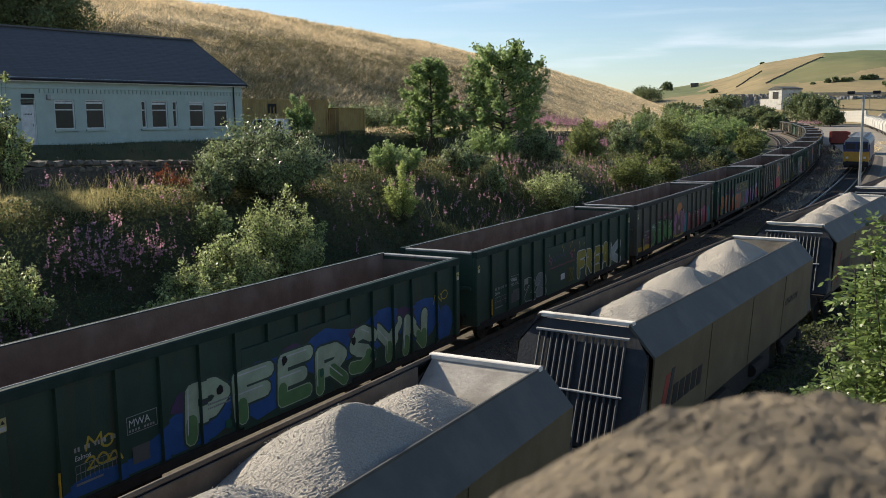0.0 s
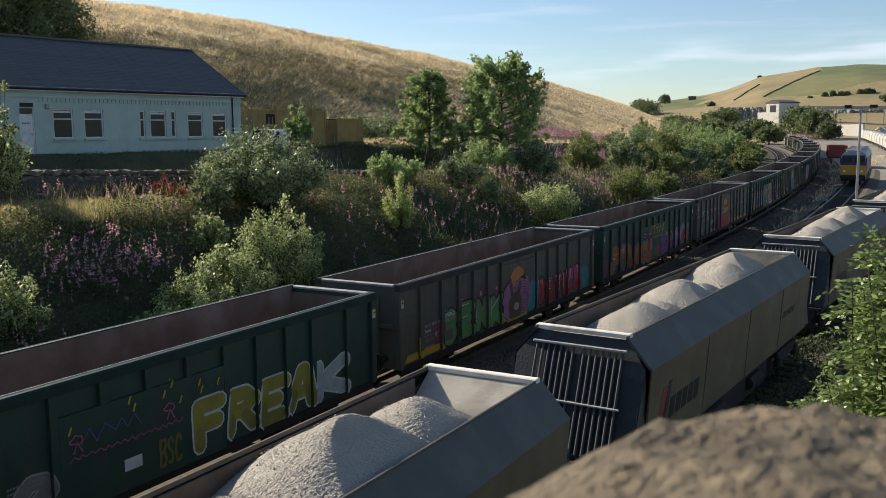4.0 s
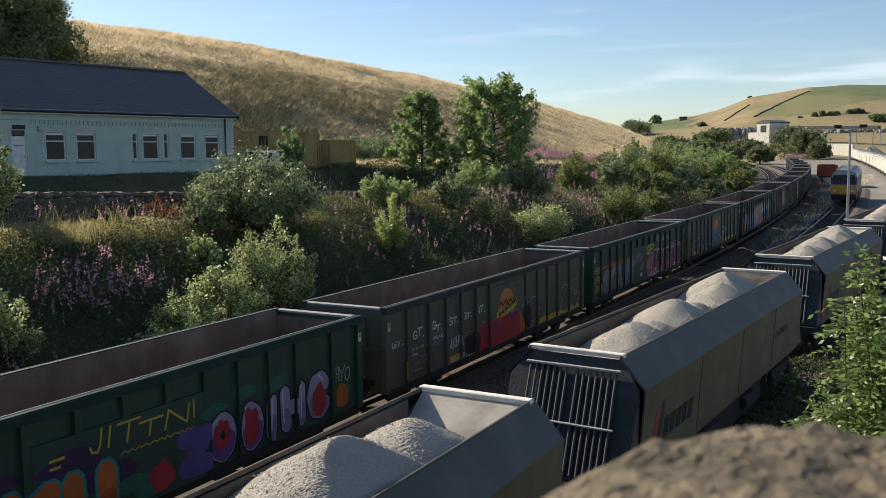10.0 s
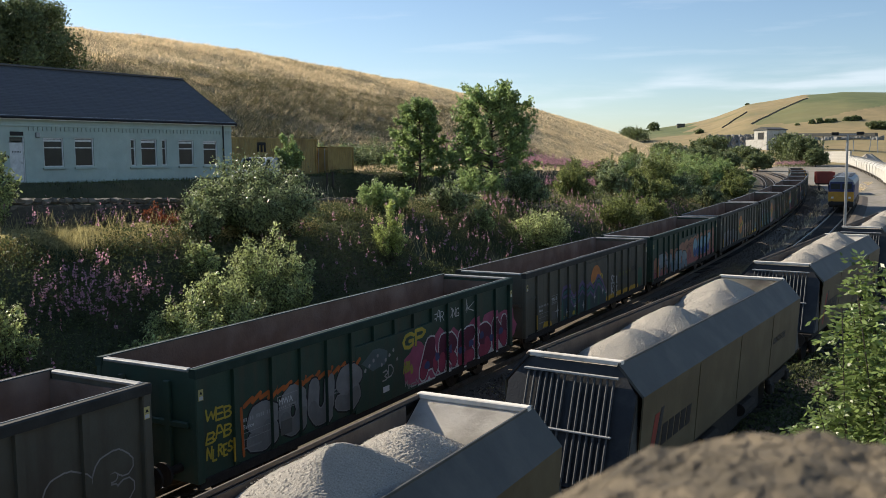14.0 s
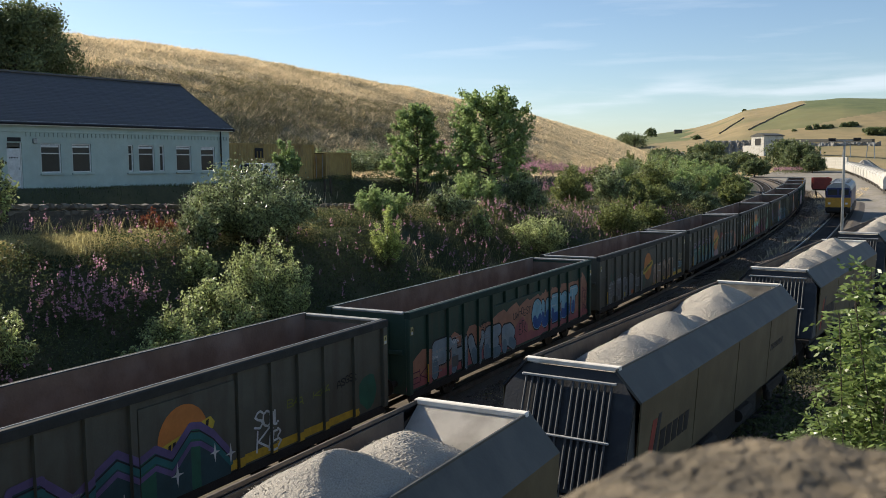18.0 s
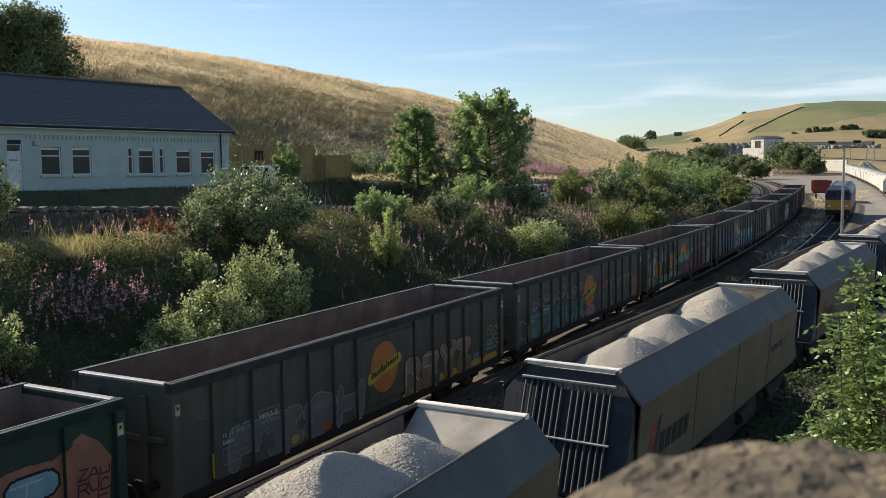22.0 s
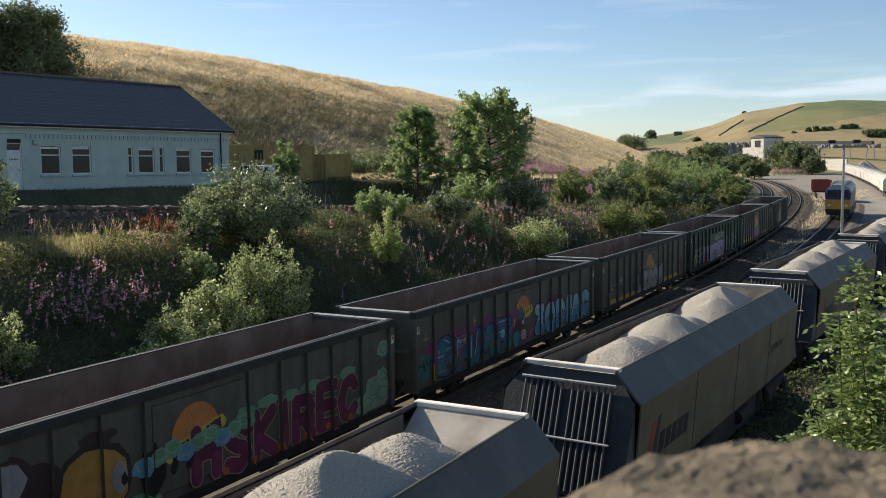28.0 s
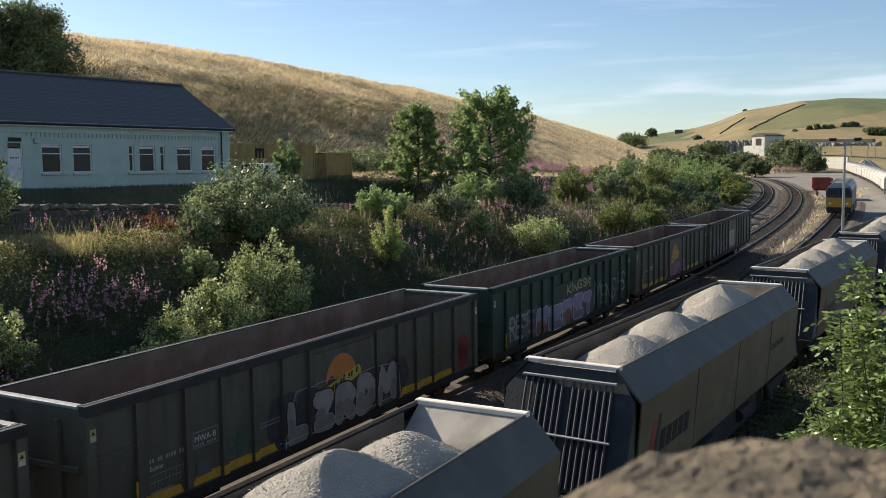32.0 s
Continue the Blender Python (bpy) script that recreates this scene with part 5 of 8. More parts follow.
    part("eaves_board", box(0.04, 27.2, 0.22, at=(0.26, -13.5, top - 0.02)), M_WHITE, o)
    bm = bmesh.new()
    add_cyl(bm, (0.34, -27.1, top - 0.02), (0.34, 0.15, top - 0.02), 0.06, seg=8)
    part("gutter", bm, M_BLACK, o)
    bm = bmesh.new()
    add_cyl(bm, (0.1, -0.75, 0.0), (0.1, -0.75, top - 0.05), 0.045, seg=8)
    part("downpipe", bm, M_BLACK, o, "dark iron downpipe")
    roof = new("roof")
    roof.parent = o
    run, rise = w + 0.35, 2.98
    ln = math.hypot(run, rise)
    tilt = math.degrees(math.atan2(rise, run))
    n = 34
    for sgn in (1, -1):
        for i in range(n):
            k = (i + 0.5) / n
            m = pose(-w + sgn * run * (1 - k), -13.4, top + 0.0 + rise * k + 0.03, 0, sgn * (tilt - 1.6), 0)
            if sgn > 0 and i == 0:
                c0 = part("slate_course", box(ln / n * 1.2, 27.1, 0.012, at=(0, 0, 0)), M_SLATE, roof)
                c0.matrix_basis = m
            else:
                share("slate_course", c0, m, roof)
    part("ridge", box(0.3, 27.1, 0.12, 0.03, at=(-w, -13.4, top + rise + 0.05)), M_SLATE, roof)
    for sgn in (1, -1):
        b = part("bargeboard", box(ln + 0.1, 0.05, 0.2, at=(0, 0, 0)), M_SLATE, roof)
        b.matrix_basis = pose(-w + sgn * run / 2, 0.13, top + rise / 2 - 0.06, 0, sgn * tilt, 0)
    return o


build_office()


# ---- containers, parked car and fences on the plateau ----
def container(m, length, height, label, doors=False):
    c = thing("shipping_container", m, label, "container", "tan containers beside the office")
    n = int(length / 0.28)
    prof = []
    for i in range(n * 4 + 1):
        y = -length / 2 + length * i / (n * 4)
        prof.append((0.0 if i % 4 in (0, 1) else -0.05, y))
    for sgn in (1, -1):
        bm = bmesh.new()
        lo = [bm.verts.new((sgn * (1.2 + x), y, 0.12)) for x, y in prof]
        hi = [bm.verts.new((sgn * (1.2 + x), y, height - 0.12)) for x, y in prof]
        for i in range(len(prof) - 1):
            bm.faces.new((lo[i], lo[i + 1], hi[i + 1], hi[i]))
        part("side_wall", bm, M_TANBOX, c)
    for sgn in (1, -1):
        part("end_wall", box(2.36, 0.06, height - 0.2, at=(0, sgn * (length / 2 - 0.05), height / 2)), M_TANBOX, c)
        for x in (-0.9, -0.35, 0.35, 0.9):
            bm = bmesh.new()
            add_cyl(bm, (x, sgn * (length / 2 + 0.0), 0.15), (x, sgn * (length / 2 + 0.0), height - 0.15), 0.025, seg=6)
            part("lock_rod", bm, M_GALV, c)
        for x in (-1.17, 1.17):
            part("corner_post", box(0.12, 0.12, height, 0.01, at=(x, sgn * (length / 2 - 0.04), height / 2)), M_TANBOX, c)
        part("end_sill", box(2.36, 0.12, 0.14, at=(0, sgn * (length / 2 - 0.05), 0.07)), M_TANBOX, c)
    for sgn in (1, -1):
        part("top_rail", box(0.1, length - 0.1, 0.12, at=(sgn * 1.19, 0, height - 0.06)), M_TANBOX, c)
        part("bottom_rail", box(0.1, length - 0.1, 0.14, at=(sgn * 1.19, 0, 0.07)), M_TANBOX, c)
    part("roof_sheet", box(2.3, length - 0.12, 0.04, at=(0, 0, height - 0.03)), M_TANBOX, c)
    return c


big = container(pose(-41.9, 49.0, 5.9), 12.2, 2.62, "long tan corrugated container with a dark letter on its side")
for k, y in enumerate((3.1, 3.45, 3.8)):
    part("letter_stroke", box(0.02, 0.17, 0.62, 0.0, at=(1.215, y - 3.6, 1.95)), M_BLACK, big, "dark painted letter" if k == 0 else "")
part("letter_stroke", box(0.02, 0.86, 0.2, at=(1.218, -0.15, 2.2)), M_BLACK, big)
container(pose(-41.2, 57.2, 5.75, 0, 0, 3), 3.6, 2.2, "short tan container with ribbed doors")


def car(name, m, L, H, W, hood, paint, label, category, cargo):
    """A road vehicle from a side profile, with glass, wheels and lights. The nose is towards +y."""
    c = thing(name, m, label, category)
    f, r = L / 2, -L / 2
    prof = [(r, 0.35), (r, H * 0.62), (r + 0.12, H - 0.06), (r + 0.35, H), (f - hood - 1.15, H), (f - hood - 0.85, H - 0.05), (f - hood, H * 0.62), (f - 0.15, H * 0.5), (f, H * 0.42), (f, 0.35)]
    bm = bmesh.new()
    a = [bm.verts.new((-W / 2, y, z)) for y, z in prof]
    b = [bm.verts.new((W / 2, y, z)) for y, z in prof]
    for v in a + b:
        if v.co.z > H * 0.6:
            v.co.x *= 0.93
    n = len(prof)
    for i in range(n):
        bm.faces.new((a[i], a[(i + 1) % n], b[(i + 1) % n], b[i]))
    bm.faces.new(a[::-1])
    bm.faces.new(b)
    bmesh.ops.recalc_face_normals(bm, faces=bm.faces)
    bmesh.ops.bevel(bm, geom=[e for e in bm.edges if e.calc_length() > 0.3], offset=0.05, segments=2, affect="EDGES", profile=0.5)
    part("body", bm, paint, c, smooth=False)
    k = f - hood
    for sgn in (-1, 1):
        x = sgn * (W / 2 * 0.96 + 0.006)
        v = [(x + sgn * 0.012, k - 0.25, H * 0.62), (x + sgn * 0.012, k - 1.35, H * 0.62), (x - sgn * 0.02, k - 1.35, H - 0.16), (x - sgn * 0.02, k - 0.8, H - 0.16)]
        v += [(q[0] - sgn * 0.03, q[1], q[2]) for q in v]
        mesh_part("side_window", v, [(0, 1, 2, 3), (0, 4, 5, 1), (1, 5, 6, 2), (2, 6, 7, 3), (3, 7, 4, 0)], M_GLASS, c)
        if cargo:
            part("side_seam", box(0.01, 0.025, H * 0.7, at=(sgn * (W / 2 + 0.002) * 0.985, k - 1.5, H * 0.55)), M_BLACK, c)
            part("rub_strip", box(0.03, L * 0.62, 0.1, at=(sgn * (W / 2 + 0.005), -0.35, 0.62)), M_BLACK, c)
        part("mirror", box(0.12, 0.08, 0.2, 0.02, at=(sgn * (W / 2 + 0.1), k - 0.35, H * 0.66)), M_BLACK, c)
        part("headlight", box(0.3, 0.06, 0.2, 0.02, at=(sgn * (W / 2 - 0.25), f - 0.06, H * 0.4)), M_GLASS, c)
        part("tail_light", box(0.12, 0.05, 0.35, 0.01, at=(sgn * (W / 2 - 0.08), r - 0.005, H * 0.5)), M_RED, c)
        for y in (r + L * 0.19, f - L * 0.2):
            bm = bmesh.new()
            add_cyl(bm, (-0.1, 0, 0), (0.1, 0, 0), 0.33, seg=20)
            wh = part("wheel", bm, M_BLACK, c)
            wh.matrix_basis = pose(sgn * (W / 2 - 0.08), y, 0.33)
            bm = bmesh.new()
            add_cyl(bm, (sgn * 0.09, 0, 0), (sgn * 0.115, 0, 0), 0.19, seg=10)
            part("rim", bm, M_GALV, wh)
    bm = bmesh.new()
    v = [bm.verts.new(q) for q in ((-W * 0.42, k - 0.02, H * 0.63 + 0.02), (W * 0.42, k - 0.02, H * 0.63 + 0.02), (W * 0.39, k - 0.83, H - 0.05), (-W * 0.39, k - 0.83, H - 0.05))]
    fc = bm.faces.new(v)
    bmesh.ops.solidify(bm, geom=[fc], thickness=-0.02)
    part("windscreen", bm, M_GLASS, c)
    part("front_bumper", box(W * 0.96, 0.14, 0.22, 0.04, at=(0, f - 0.0, 0.42)), M_BLACK, c)
    part("rear_bumper", box(W * 0.96, 0.12, 0.2, 0.04, at=(0, r, 0.42)), M_BLACK, c)
    for sgn in (-1, 1):
        if cargo:
            part("rear_door", box(W * 0.42, 0.02, H * 0.6, 0.005, at=(sgn * W * 0.215, r + 0.0, H * 0.52)), paint, c)
            continue
        part("rear_window", box(W * 0.38, 0.02, H * 0.26, at=(sgn * W * 0.21, r + 0.035, H * 0.76)), M_GLASS, c)
    part("plate", box(0.5, 0.015, 0.11, at=(0, r - 0.012, H * 0.42)), M_YELLOW, c, "yellow plate with plain dark bars")
    return c


VAN = car("delivery_van", pose(-33, -70, 4.0), 5.0, 1.9, 1.9, 1.2, M_VAN, "white delivery van driving along the road", "van", True)
car("parked_car", pose(-38.4, 45.6, 5.42, 0, 0, 200), 4.2, 1.75, 1.8, 0.9, M_VAN, "white car parked in front of the container", "car", False)


def timber_post(x, y, h, label):
    p = part("fence_post", box(0.12, 0.12, h, 0.015, at=(0, 0, h / 2 - 0.1)), M_BARK, None)
    p.matrix_basis = pose(x, y, ground_z(x, y), random.uniform(-4, 4), random.uniform(-4, 4), 10)
    tagged(p, label, "post", "roadside posts")


for x, y in ((-37.2, 51.5), (-37.25, 52.3), (-36.4, 61.2), (-36.5, 62.2), (-36.6, 63.3), (-36.45, 61.8)):
    timber_post(x, y, 1.3, "short dark timber post beside the road")


# ---- dry-stone wall ----
def wall_top(y):
    return 5.65 - 0.042 * (y - 21.7)


def build_stone_wall():
    root = thing("stone_wall", Matrix.Identity(4), "rough dry-stone wall between the bank and the road", "wall", kind="structure")
    rnd = random.Random(8)
    kinds = []
    for i in range(6):
        bm = box(0.42, 0.36, 0.2, 0.05)
        for v in bm.verts:
            v.co += Vector((rnd.uniform(-0.04, 0.04), rnd.uniform(-0.05, 0.05), rnd.uniform(-0.03, 0.03)))
        kinds.append(part("stone", bm, M_STONE, root))
        kinds[-1].matrix_basis = pose(-30.2, 10 + i * 0.4, wall_top(10) + 0.02)
    y = 12.5
    n = 0
    while y < 64:
        for c in range(2):
            k = rnd.choice(kinds)
            up = c == 0
            yy = y + rnd.uniform(-0.05, 0.05)
            m = pose(-30.2 + rnd.uniform(-0.04, 0.04), yy, wall_top(yy) - 0.1 - 0.2 * c + (0.06 * rnd.random() if up else 0), rnd.uniform(-12, 12), rnd.uniform(-8, 8), rnd.uniform(-15, 15))
            if n < 290:
                share("stone", k, m, root)
            n += 1
        y += 0.36
    # wall body below the top stones; its shade is in the colour
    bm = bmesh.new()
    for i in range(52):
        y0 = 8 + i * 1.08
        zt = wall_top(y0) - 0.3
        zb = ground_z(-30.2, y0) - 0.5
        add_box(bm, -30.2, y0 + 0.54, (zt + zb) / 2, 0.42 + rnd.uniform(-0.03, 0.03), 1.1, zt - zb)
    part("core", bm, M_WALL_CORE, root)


build_stone_wall()


# ---- yard: lamp post, locomotive, wagons ----
def build_lamp_post():
    z = ground_z(-7.1, 86.5)
    p = thing("yard_lamp_post", pose(-7.1, 86.5, grade(86.5) - 0.3), "tall grey yard lamp post with two floodlights", "lamp post")
    bm = bmesh.new()
    add_cyl(bm, (0, 0, 0), (0, 0, 8.6), 0.13, 0.09, 10)
    part("pole", bm, M_GALV, p)
    part("cross_arm", box(2.4, 0.1, 0.1, 0.01, at=(0, 0, 8.6)), M_GALV, p)
    for x in (-1.0, 1.0):
        part("floodlight", box(0.6, 0.4, 0.25, 0.03, at=(x, -0.05, 8.72)), M_BLACK, p)
    part("base_plate", box(0.5, 0.5, 0.06, 0.01, at=(0, 0, 0.27)), M_GALV, p)


build_lamp_post()


def build_loco():
    h = thing("diesel_locomotive", pose(-9.85, 118.0, grade(118), 0.63, 0, 2.6), "blue diesel locomotive with a yellow front and grey roof", "locomotive")
    L, W = 9.0, 1.32
    body = prism([(-W, 1.25), (W, 1.25), (W, 3.0), (W - 0.18, 3.45), (0.55, 3.85), (-0.55, 3.85), (-W + 0.18, 3.45), (-W, 3.0)], -L + 1.0, L)
    part("body", body, M_LOCO_BLUE, h)
    roof = prism([(W + 0.01, 3.05), (W - 0.16, 3.48), (0.56, 3.88), (-0.56, 3.88), (-W + 0.16, 3.48), (-W - 0.01, 3.05), (-W + 0.1, 3.0), (W - 0.1, 3.0)], -L + 0.6, L)
    part("roof", roof, M_GALV, h, "pale grey roof")
    for i in range(8):
        part("roof_rib", box(2.0, 0.12, 0.1, 0.02, at=(0, -6 + i * 1.8, 3.86)), M_GALV, h)
    nose = prism([(-W + 0.04, 1.2), (W - 0.04, 1.2), (W - 0.04, 2.25), (-W + 0.04, 2.25)], -L, -L + 1.0)
    part("nose", nose, M_LOCO_YEL, h, "yellow lower nose")
    cab = prism([(-W + 0.04, 2.254), (W - 0.04, 2.254), (W - 0.2, 3.35), (-W + 0.2, 3.35)], -L + 0.25, -L + 1.0)
    part("cab_front", cab, M_LOCO_BLUE, h)
    for x in (-0.58, 0.58):
        part("windscreen", box(0.95, 0.03, 0.62, at=(x, -L + 0.235, 2.85)), M_GLASS, h)
        part("headlight", box(0.26, 0.05, 0.2, 0.02, at=(x * 1.5, -L - 0.015, 1.62)), M_WHITE, h)
        bm = bmesh.new()
        add_cyl(bm, (x * 1.49, -L, 1.02), (x * 1.49, -L - 0.5, 1.02), 0.1)
        add_cyl(bm, (x * 1.49, -L - 0.5, 1.02), (x * 1.49, -L - 0.56, 1.02), 0.26, seg=16)
        part("buffer", bm, M_BLACK, h)
    part("buffer_beam", box(2.5, 0.3, 0.4, 0.03, at=(0, -L + 0.1, 1.0)), M_BLACK, h)
    part("fuel_tank", box(2.4, 4.0, 0.8, 0.1, at=(0, 0, 0.75)), M_BLACK, h)
    for y in (-5.5, 5.5):
        part("bogie_frame", box(2.5, 4.0, 0.5, 0.06, at=(0, y, 0.72)), M_BLACK, h)
        for dy in (-1.5, 0, 1.5):
            for x in (-0.76, 0.76):
                bm = bmesh.new()
                add_cyl(bm, (x - 0.06, y + dy, 0.53), (x + 0.06, y + dy, 0.53), 0.53, seg=18)
                part("wheel", bm, M_WHEEL, h)


build_loco()


def build_red_wagon():
    x, y = -16.2, 158.0
    h = thing("red_wagon", pose(x, y, grade(y) + 0.1, 0, 0, 8), "faded red open wagon on the yard siding", "railway wagon")
    for sgn in (-1, 1):
        part("side_panel", box(0.08, 7.4, 1.75, 0.01, at=(sgn * 1.3, 0, 2.1)), M_RED, h)
        part("end_panel", box(2.5, 0.08, 1.75, 0.01, at=(0, sgn * 3.66, 2.1)), M_RED, h)
        for i in range(5):
            part("rib", box(0.08, 0.12, 1.7, at=(sgn * 1.38, -3.2 + i * 1.6, 2.1)), M_RED, h)
        part("end_rib", box(0.12, 0.08, 1.7, at=(sgn * 0.6, -3.74, 2.1)), M_RED, h)
        for yy in (-2.6, 2.6):
            bm = bmesh.new()
            add_cyl(bm, (sgn * 0.7, yy, 0.46), (sgn * 0.82, yy, 0.46), 0.46, seg=16)
            part("wheel", bm, M_WHEEL, h)
    part("floor", box(2.6, 7.3, 0.2, at=(0, 0, 1.12)), M_BOGIE, h)


build_red_wagon()


def build_tank_row():
    """Rounded white powder hoppers standing in a row on the quarry siding."""
    base = thing("covered_hopper", Matrix.Identity(4), "dusty white covered hopper wagon with a rounded roof", "railway wagon", "white hoppers at the quarry")
    prof = [(-1.3, 1.2), (1.3, 1.2), (1.35, 2.6)] + [(1.35 * math.cos(a), 2.6 + 1.15 * math.sin(a)) for a in np.linspace(0.15, math.pi - 0.15, 9)] + [(-1.35, 2.6)]
    part("body", prism(prof, -4.4, 4.4), M_TANKWHITE, base, smooth=False)
    for y in (-4.45, -1.5, 1.5, 4.45):
        part("hoop", prism([(x * 1.03, 2.4 + (z - 2.4) * 1.03) for x, z in prof], y - 0.07, y + 0.07), M_TANKWHITE, base)
    part("walkway", box(0.7, 8.6, 0.06, at=(0, 0, 3.83)), M_GALV, base)
    part("underframe", box(2.2, 9.6, 0.3, at=(0, 0, 1.0)), M_BOGIE, base)
    for y in (-3.0, 3.0):
        for x in (-0.76, 0.76):
            bm = bmesh.new()
            add_cyl(bm, (x - 0.06, y, 0.46), (x + 0.06, y, 0.46), 0.46, seg=14)
            part("wheel", bm, M_WHEEL, base)
    first = True
    for i in range(16):
        s = i / 15
        y = 168 + i * 10.3
        x = -6.6 - 18.5 * s ** 1.15
        a = 6.0 + 2.0 * s
        m = pose(x, y, grade(y) - 0.2, 0, 0, a)
        if first:
            base.matrix_basis = m
            first = False
        else:
            copy_thing(base, m)


build_tank_row()


# ---- quarry ----
def polar(az, d):
    return d * math.sin(radians(az)), d * math.cos(radians(az))


def build_quarry():
    x, y = polar(-9.3, 440)
    b = thing("quarry_building", pose(x, y, 6.0, 0, 0, -34), "white sheet-clad quarry building with a sloping roof", "building")
    part("wall", box(7.5, 12, 12.0, 0.05, at=(4.4, 0, 6.0)), M_TANKWHITE, b)
    part("annexe", box(5.0, 9, 8.0, 0.05, at=(-2.2, -1, 4.0)), M_TANKWHITE, b)
    roof = prism([(0.3, 12.0), (8.6, 12.0), (8.6, 12.4), (4.4, 13.4), (0.3, 12.3)], -6.3, 6.3)
    part("roof", roof, M_HOP_GREY, b)
    part("opening", box(3.2, 0.1, 3.0, at=(4.6, -6.03, 9.5)), M_BLACK, b)
    # conveyor
    x0, y0 = polar(-8.4, 432)
    x1, y1 = polar(-3.2, 410)
    c = thing("conveyor", pose((x0 + x1) / 2, (y0 + y1) / 2, 15.3, 0, 1.2, math.degrees(math.atan2(y1 - y0, x1 - x0))), "long pale covered conveyor on trestles", "conveyor")
    ln = math.hypot(x1 - x0, y1 - y0)
    part("gallery", box(ln, 2.2, 1.4, 0.05, at=(0, 0, 0)), M_HOP_GREY, c)
    for k in (-0.35, -0.05, 0.25, 0.48):
        bm = bmesh.new()
        add_cyl(bm, (k * ln - 1.2, 0, -0.7), (k * ln - 2.2, 0, -11.5), 0.2, seg=6)
        add_cyl(bm, (k * ln + 1.2, 0, -0.7), (k * ln + 2.2, 0, -11.5), 0.2, seg=6)
        part("trestle", bm, M_GALV, c)
    # pale retaining wall of big blocks
    w = thing("block_wall", Matrix.Identity(4), "pale concrete block wall in the quarry yard", "wall")
    x0, y0 = polar(-6.0, 380)
    for i in range(16):
        for k in range(4):
            q = part("block", box(0.96, 0.8, 1.1, 0.03), M_TANKWHITE, w)
            q.matrix_basis = pose(x0 + 0.7 * i, y0 - 0.7 * i, 4.2 + k * 1.12, 0, 0, -45)
    # stone pile
    rnd = random.Random(3)
    bm = bmesh.new()
    bmesh.ops.create_cone(bm, cap_ends=False, segments=60, radius1=6.5, radius2=0.6, depth=4.2)
    for v in bm.verts:
        v.co += Vector((rnd.uniform(-0.5, 0.5), rnd.uniform(-0.5, 0.5), rnd.uniform(-0.3, 0.3)))
    xx, yy = polar(-3.6, 350)
    p = part("gravel_mound", bm, M_GRAVEL, None)
    p.matrix_basis = Matrix.Translation((xx, yy, 4.8))
    tagged(p, "conical pile of pale crushed stone", "stone pile")
    # rock faces
    for name, a0, a1, d, z0, z1, seed in (("quarry_face", -12.4, -9.4, 441, 11.0, 16.6, 1), ("quarry_face", -8.3, -2.8, 452, 8.0, 15.2, 2), ("quarry_face", -15.0, -13.6, 400, 7.0, 11.0, 3)):
        n, m = 90, 14
        verts, faces = [], []
        for j in range(m):
            for i in range(n):
                az = a0 + (a1 - a0) * i / (n - 1)
                t = j / (m - 1)
                q = Vector((i * 0.5, t * 4.0, seed * 5))
                dd = d + 5 * t + 2.0 * noise.noise(q * 0.35) + 1.2 * noise.noise(Vector((i * 0.4, t * 9, seed))) + 0.5 * noise.noise(q * 3)
                xx, yy = polar(az, dd)
                edge = 1.0
                verts.append((xx, yy, z0 - 3 + (z1 - z0 + 3) * t * edge + 0.9 * t * noise.noise(Vector((i * 0.16, seed, 0)))))
        for j in range(m - 1):
            for i in range(n - 1):
                k = j * n + i
                faces.append((k, k + 1, k + n + 1, k + n))
        tagged(mesh_part(name, verts, faces, M_CREAM_ROCK), "grey limestone quarry face", "cliff", kind="structure")
    # field walls on the far hill
    for a0, d0, a1, d1 in ((-9.95, 538, -6.88, 643), (-11.6, 560, -10.2, 610)):
        w = thing("field_wall", Matrix.Identity(4), "dark dry-stone field wall on the far hill", "wall")
        bm = bmesh.new()
        n = 40
        for i in range(n):
            p0 = polar(a0 + (a1 - a0) * i / n, d0 + (d1 - d0) * i / n)
            p1 = polar(a0 + (a1 - a0) * (i + 1) / n, d0 + (d1 - d0) * (i + 1) / n)
            q0, q1 = Vector((*p0, ground_z(*p0))), Vector((*p1, ground_z(*p1)))
            mid = (q0 + q1) / 2
            add_box(bm, mid.x, mid.y, mid.z + 0.2, (q1 - q0).length * 1.05, 0.45, 0.6, 0, 0, math.degrees(math.atan2(q1.y - q0.y, q1.x - q0.x)))
        part("wall_run", bm, M_STONE, w)
    xx, yy = polar(-14.0, 640)
    f = thing("far_barn", pose(xx, yy, ground_z(xx, yy), 0, 0, 20), "small distant stone barn on the skyline", "building")
    part("wall", box(5, 3.6, 1.8, at=(0, 0, 0.7)), M_STONE, f)
    part("roof", prism([(-2.7, 1.6), (2.7, 1.6), (2.4, 2.4), (-2.4, 2.4)], -1.9, 1.9), M_SLATE, f)


build_quarry()


# ---- insect ----
def build_fly():
    f = thing("flying_insect", pose(0, -3, 9), "small dark flying insect in the air", "insect")
    bm = bmesh.new()
    bmesh.ops.create_uvsphere(bm, u_segments=10, v_segments=6, radius=0.0012, matrix=Matrix.Diagonal((1, 2.0, 1, 1)))
    part("body", bm, M_BLACK, f)
    for sgn in (-1, 1):
        bm = bmesh.new()
        v = [bm.verts.new(p) for p in ((sgn * 0.0005, 0.0005, 0.0005), (sgn * 0.003, 0.001, 0.002), (sgn * 0.0035, -0.001, 0.002), (sgn * 0.0005, -0.0005, 0.0005))]
        fc = bm.faces.new(v)
        bmesh.ops.solidify(bm, geom=[fc], thickness=0.0002)
        part("wing", bm, M_BLACK, f)
    return f


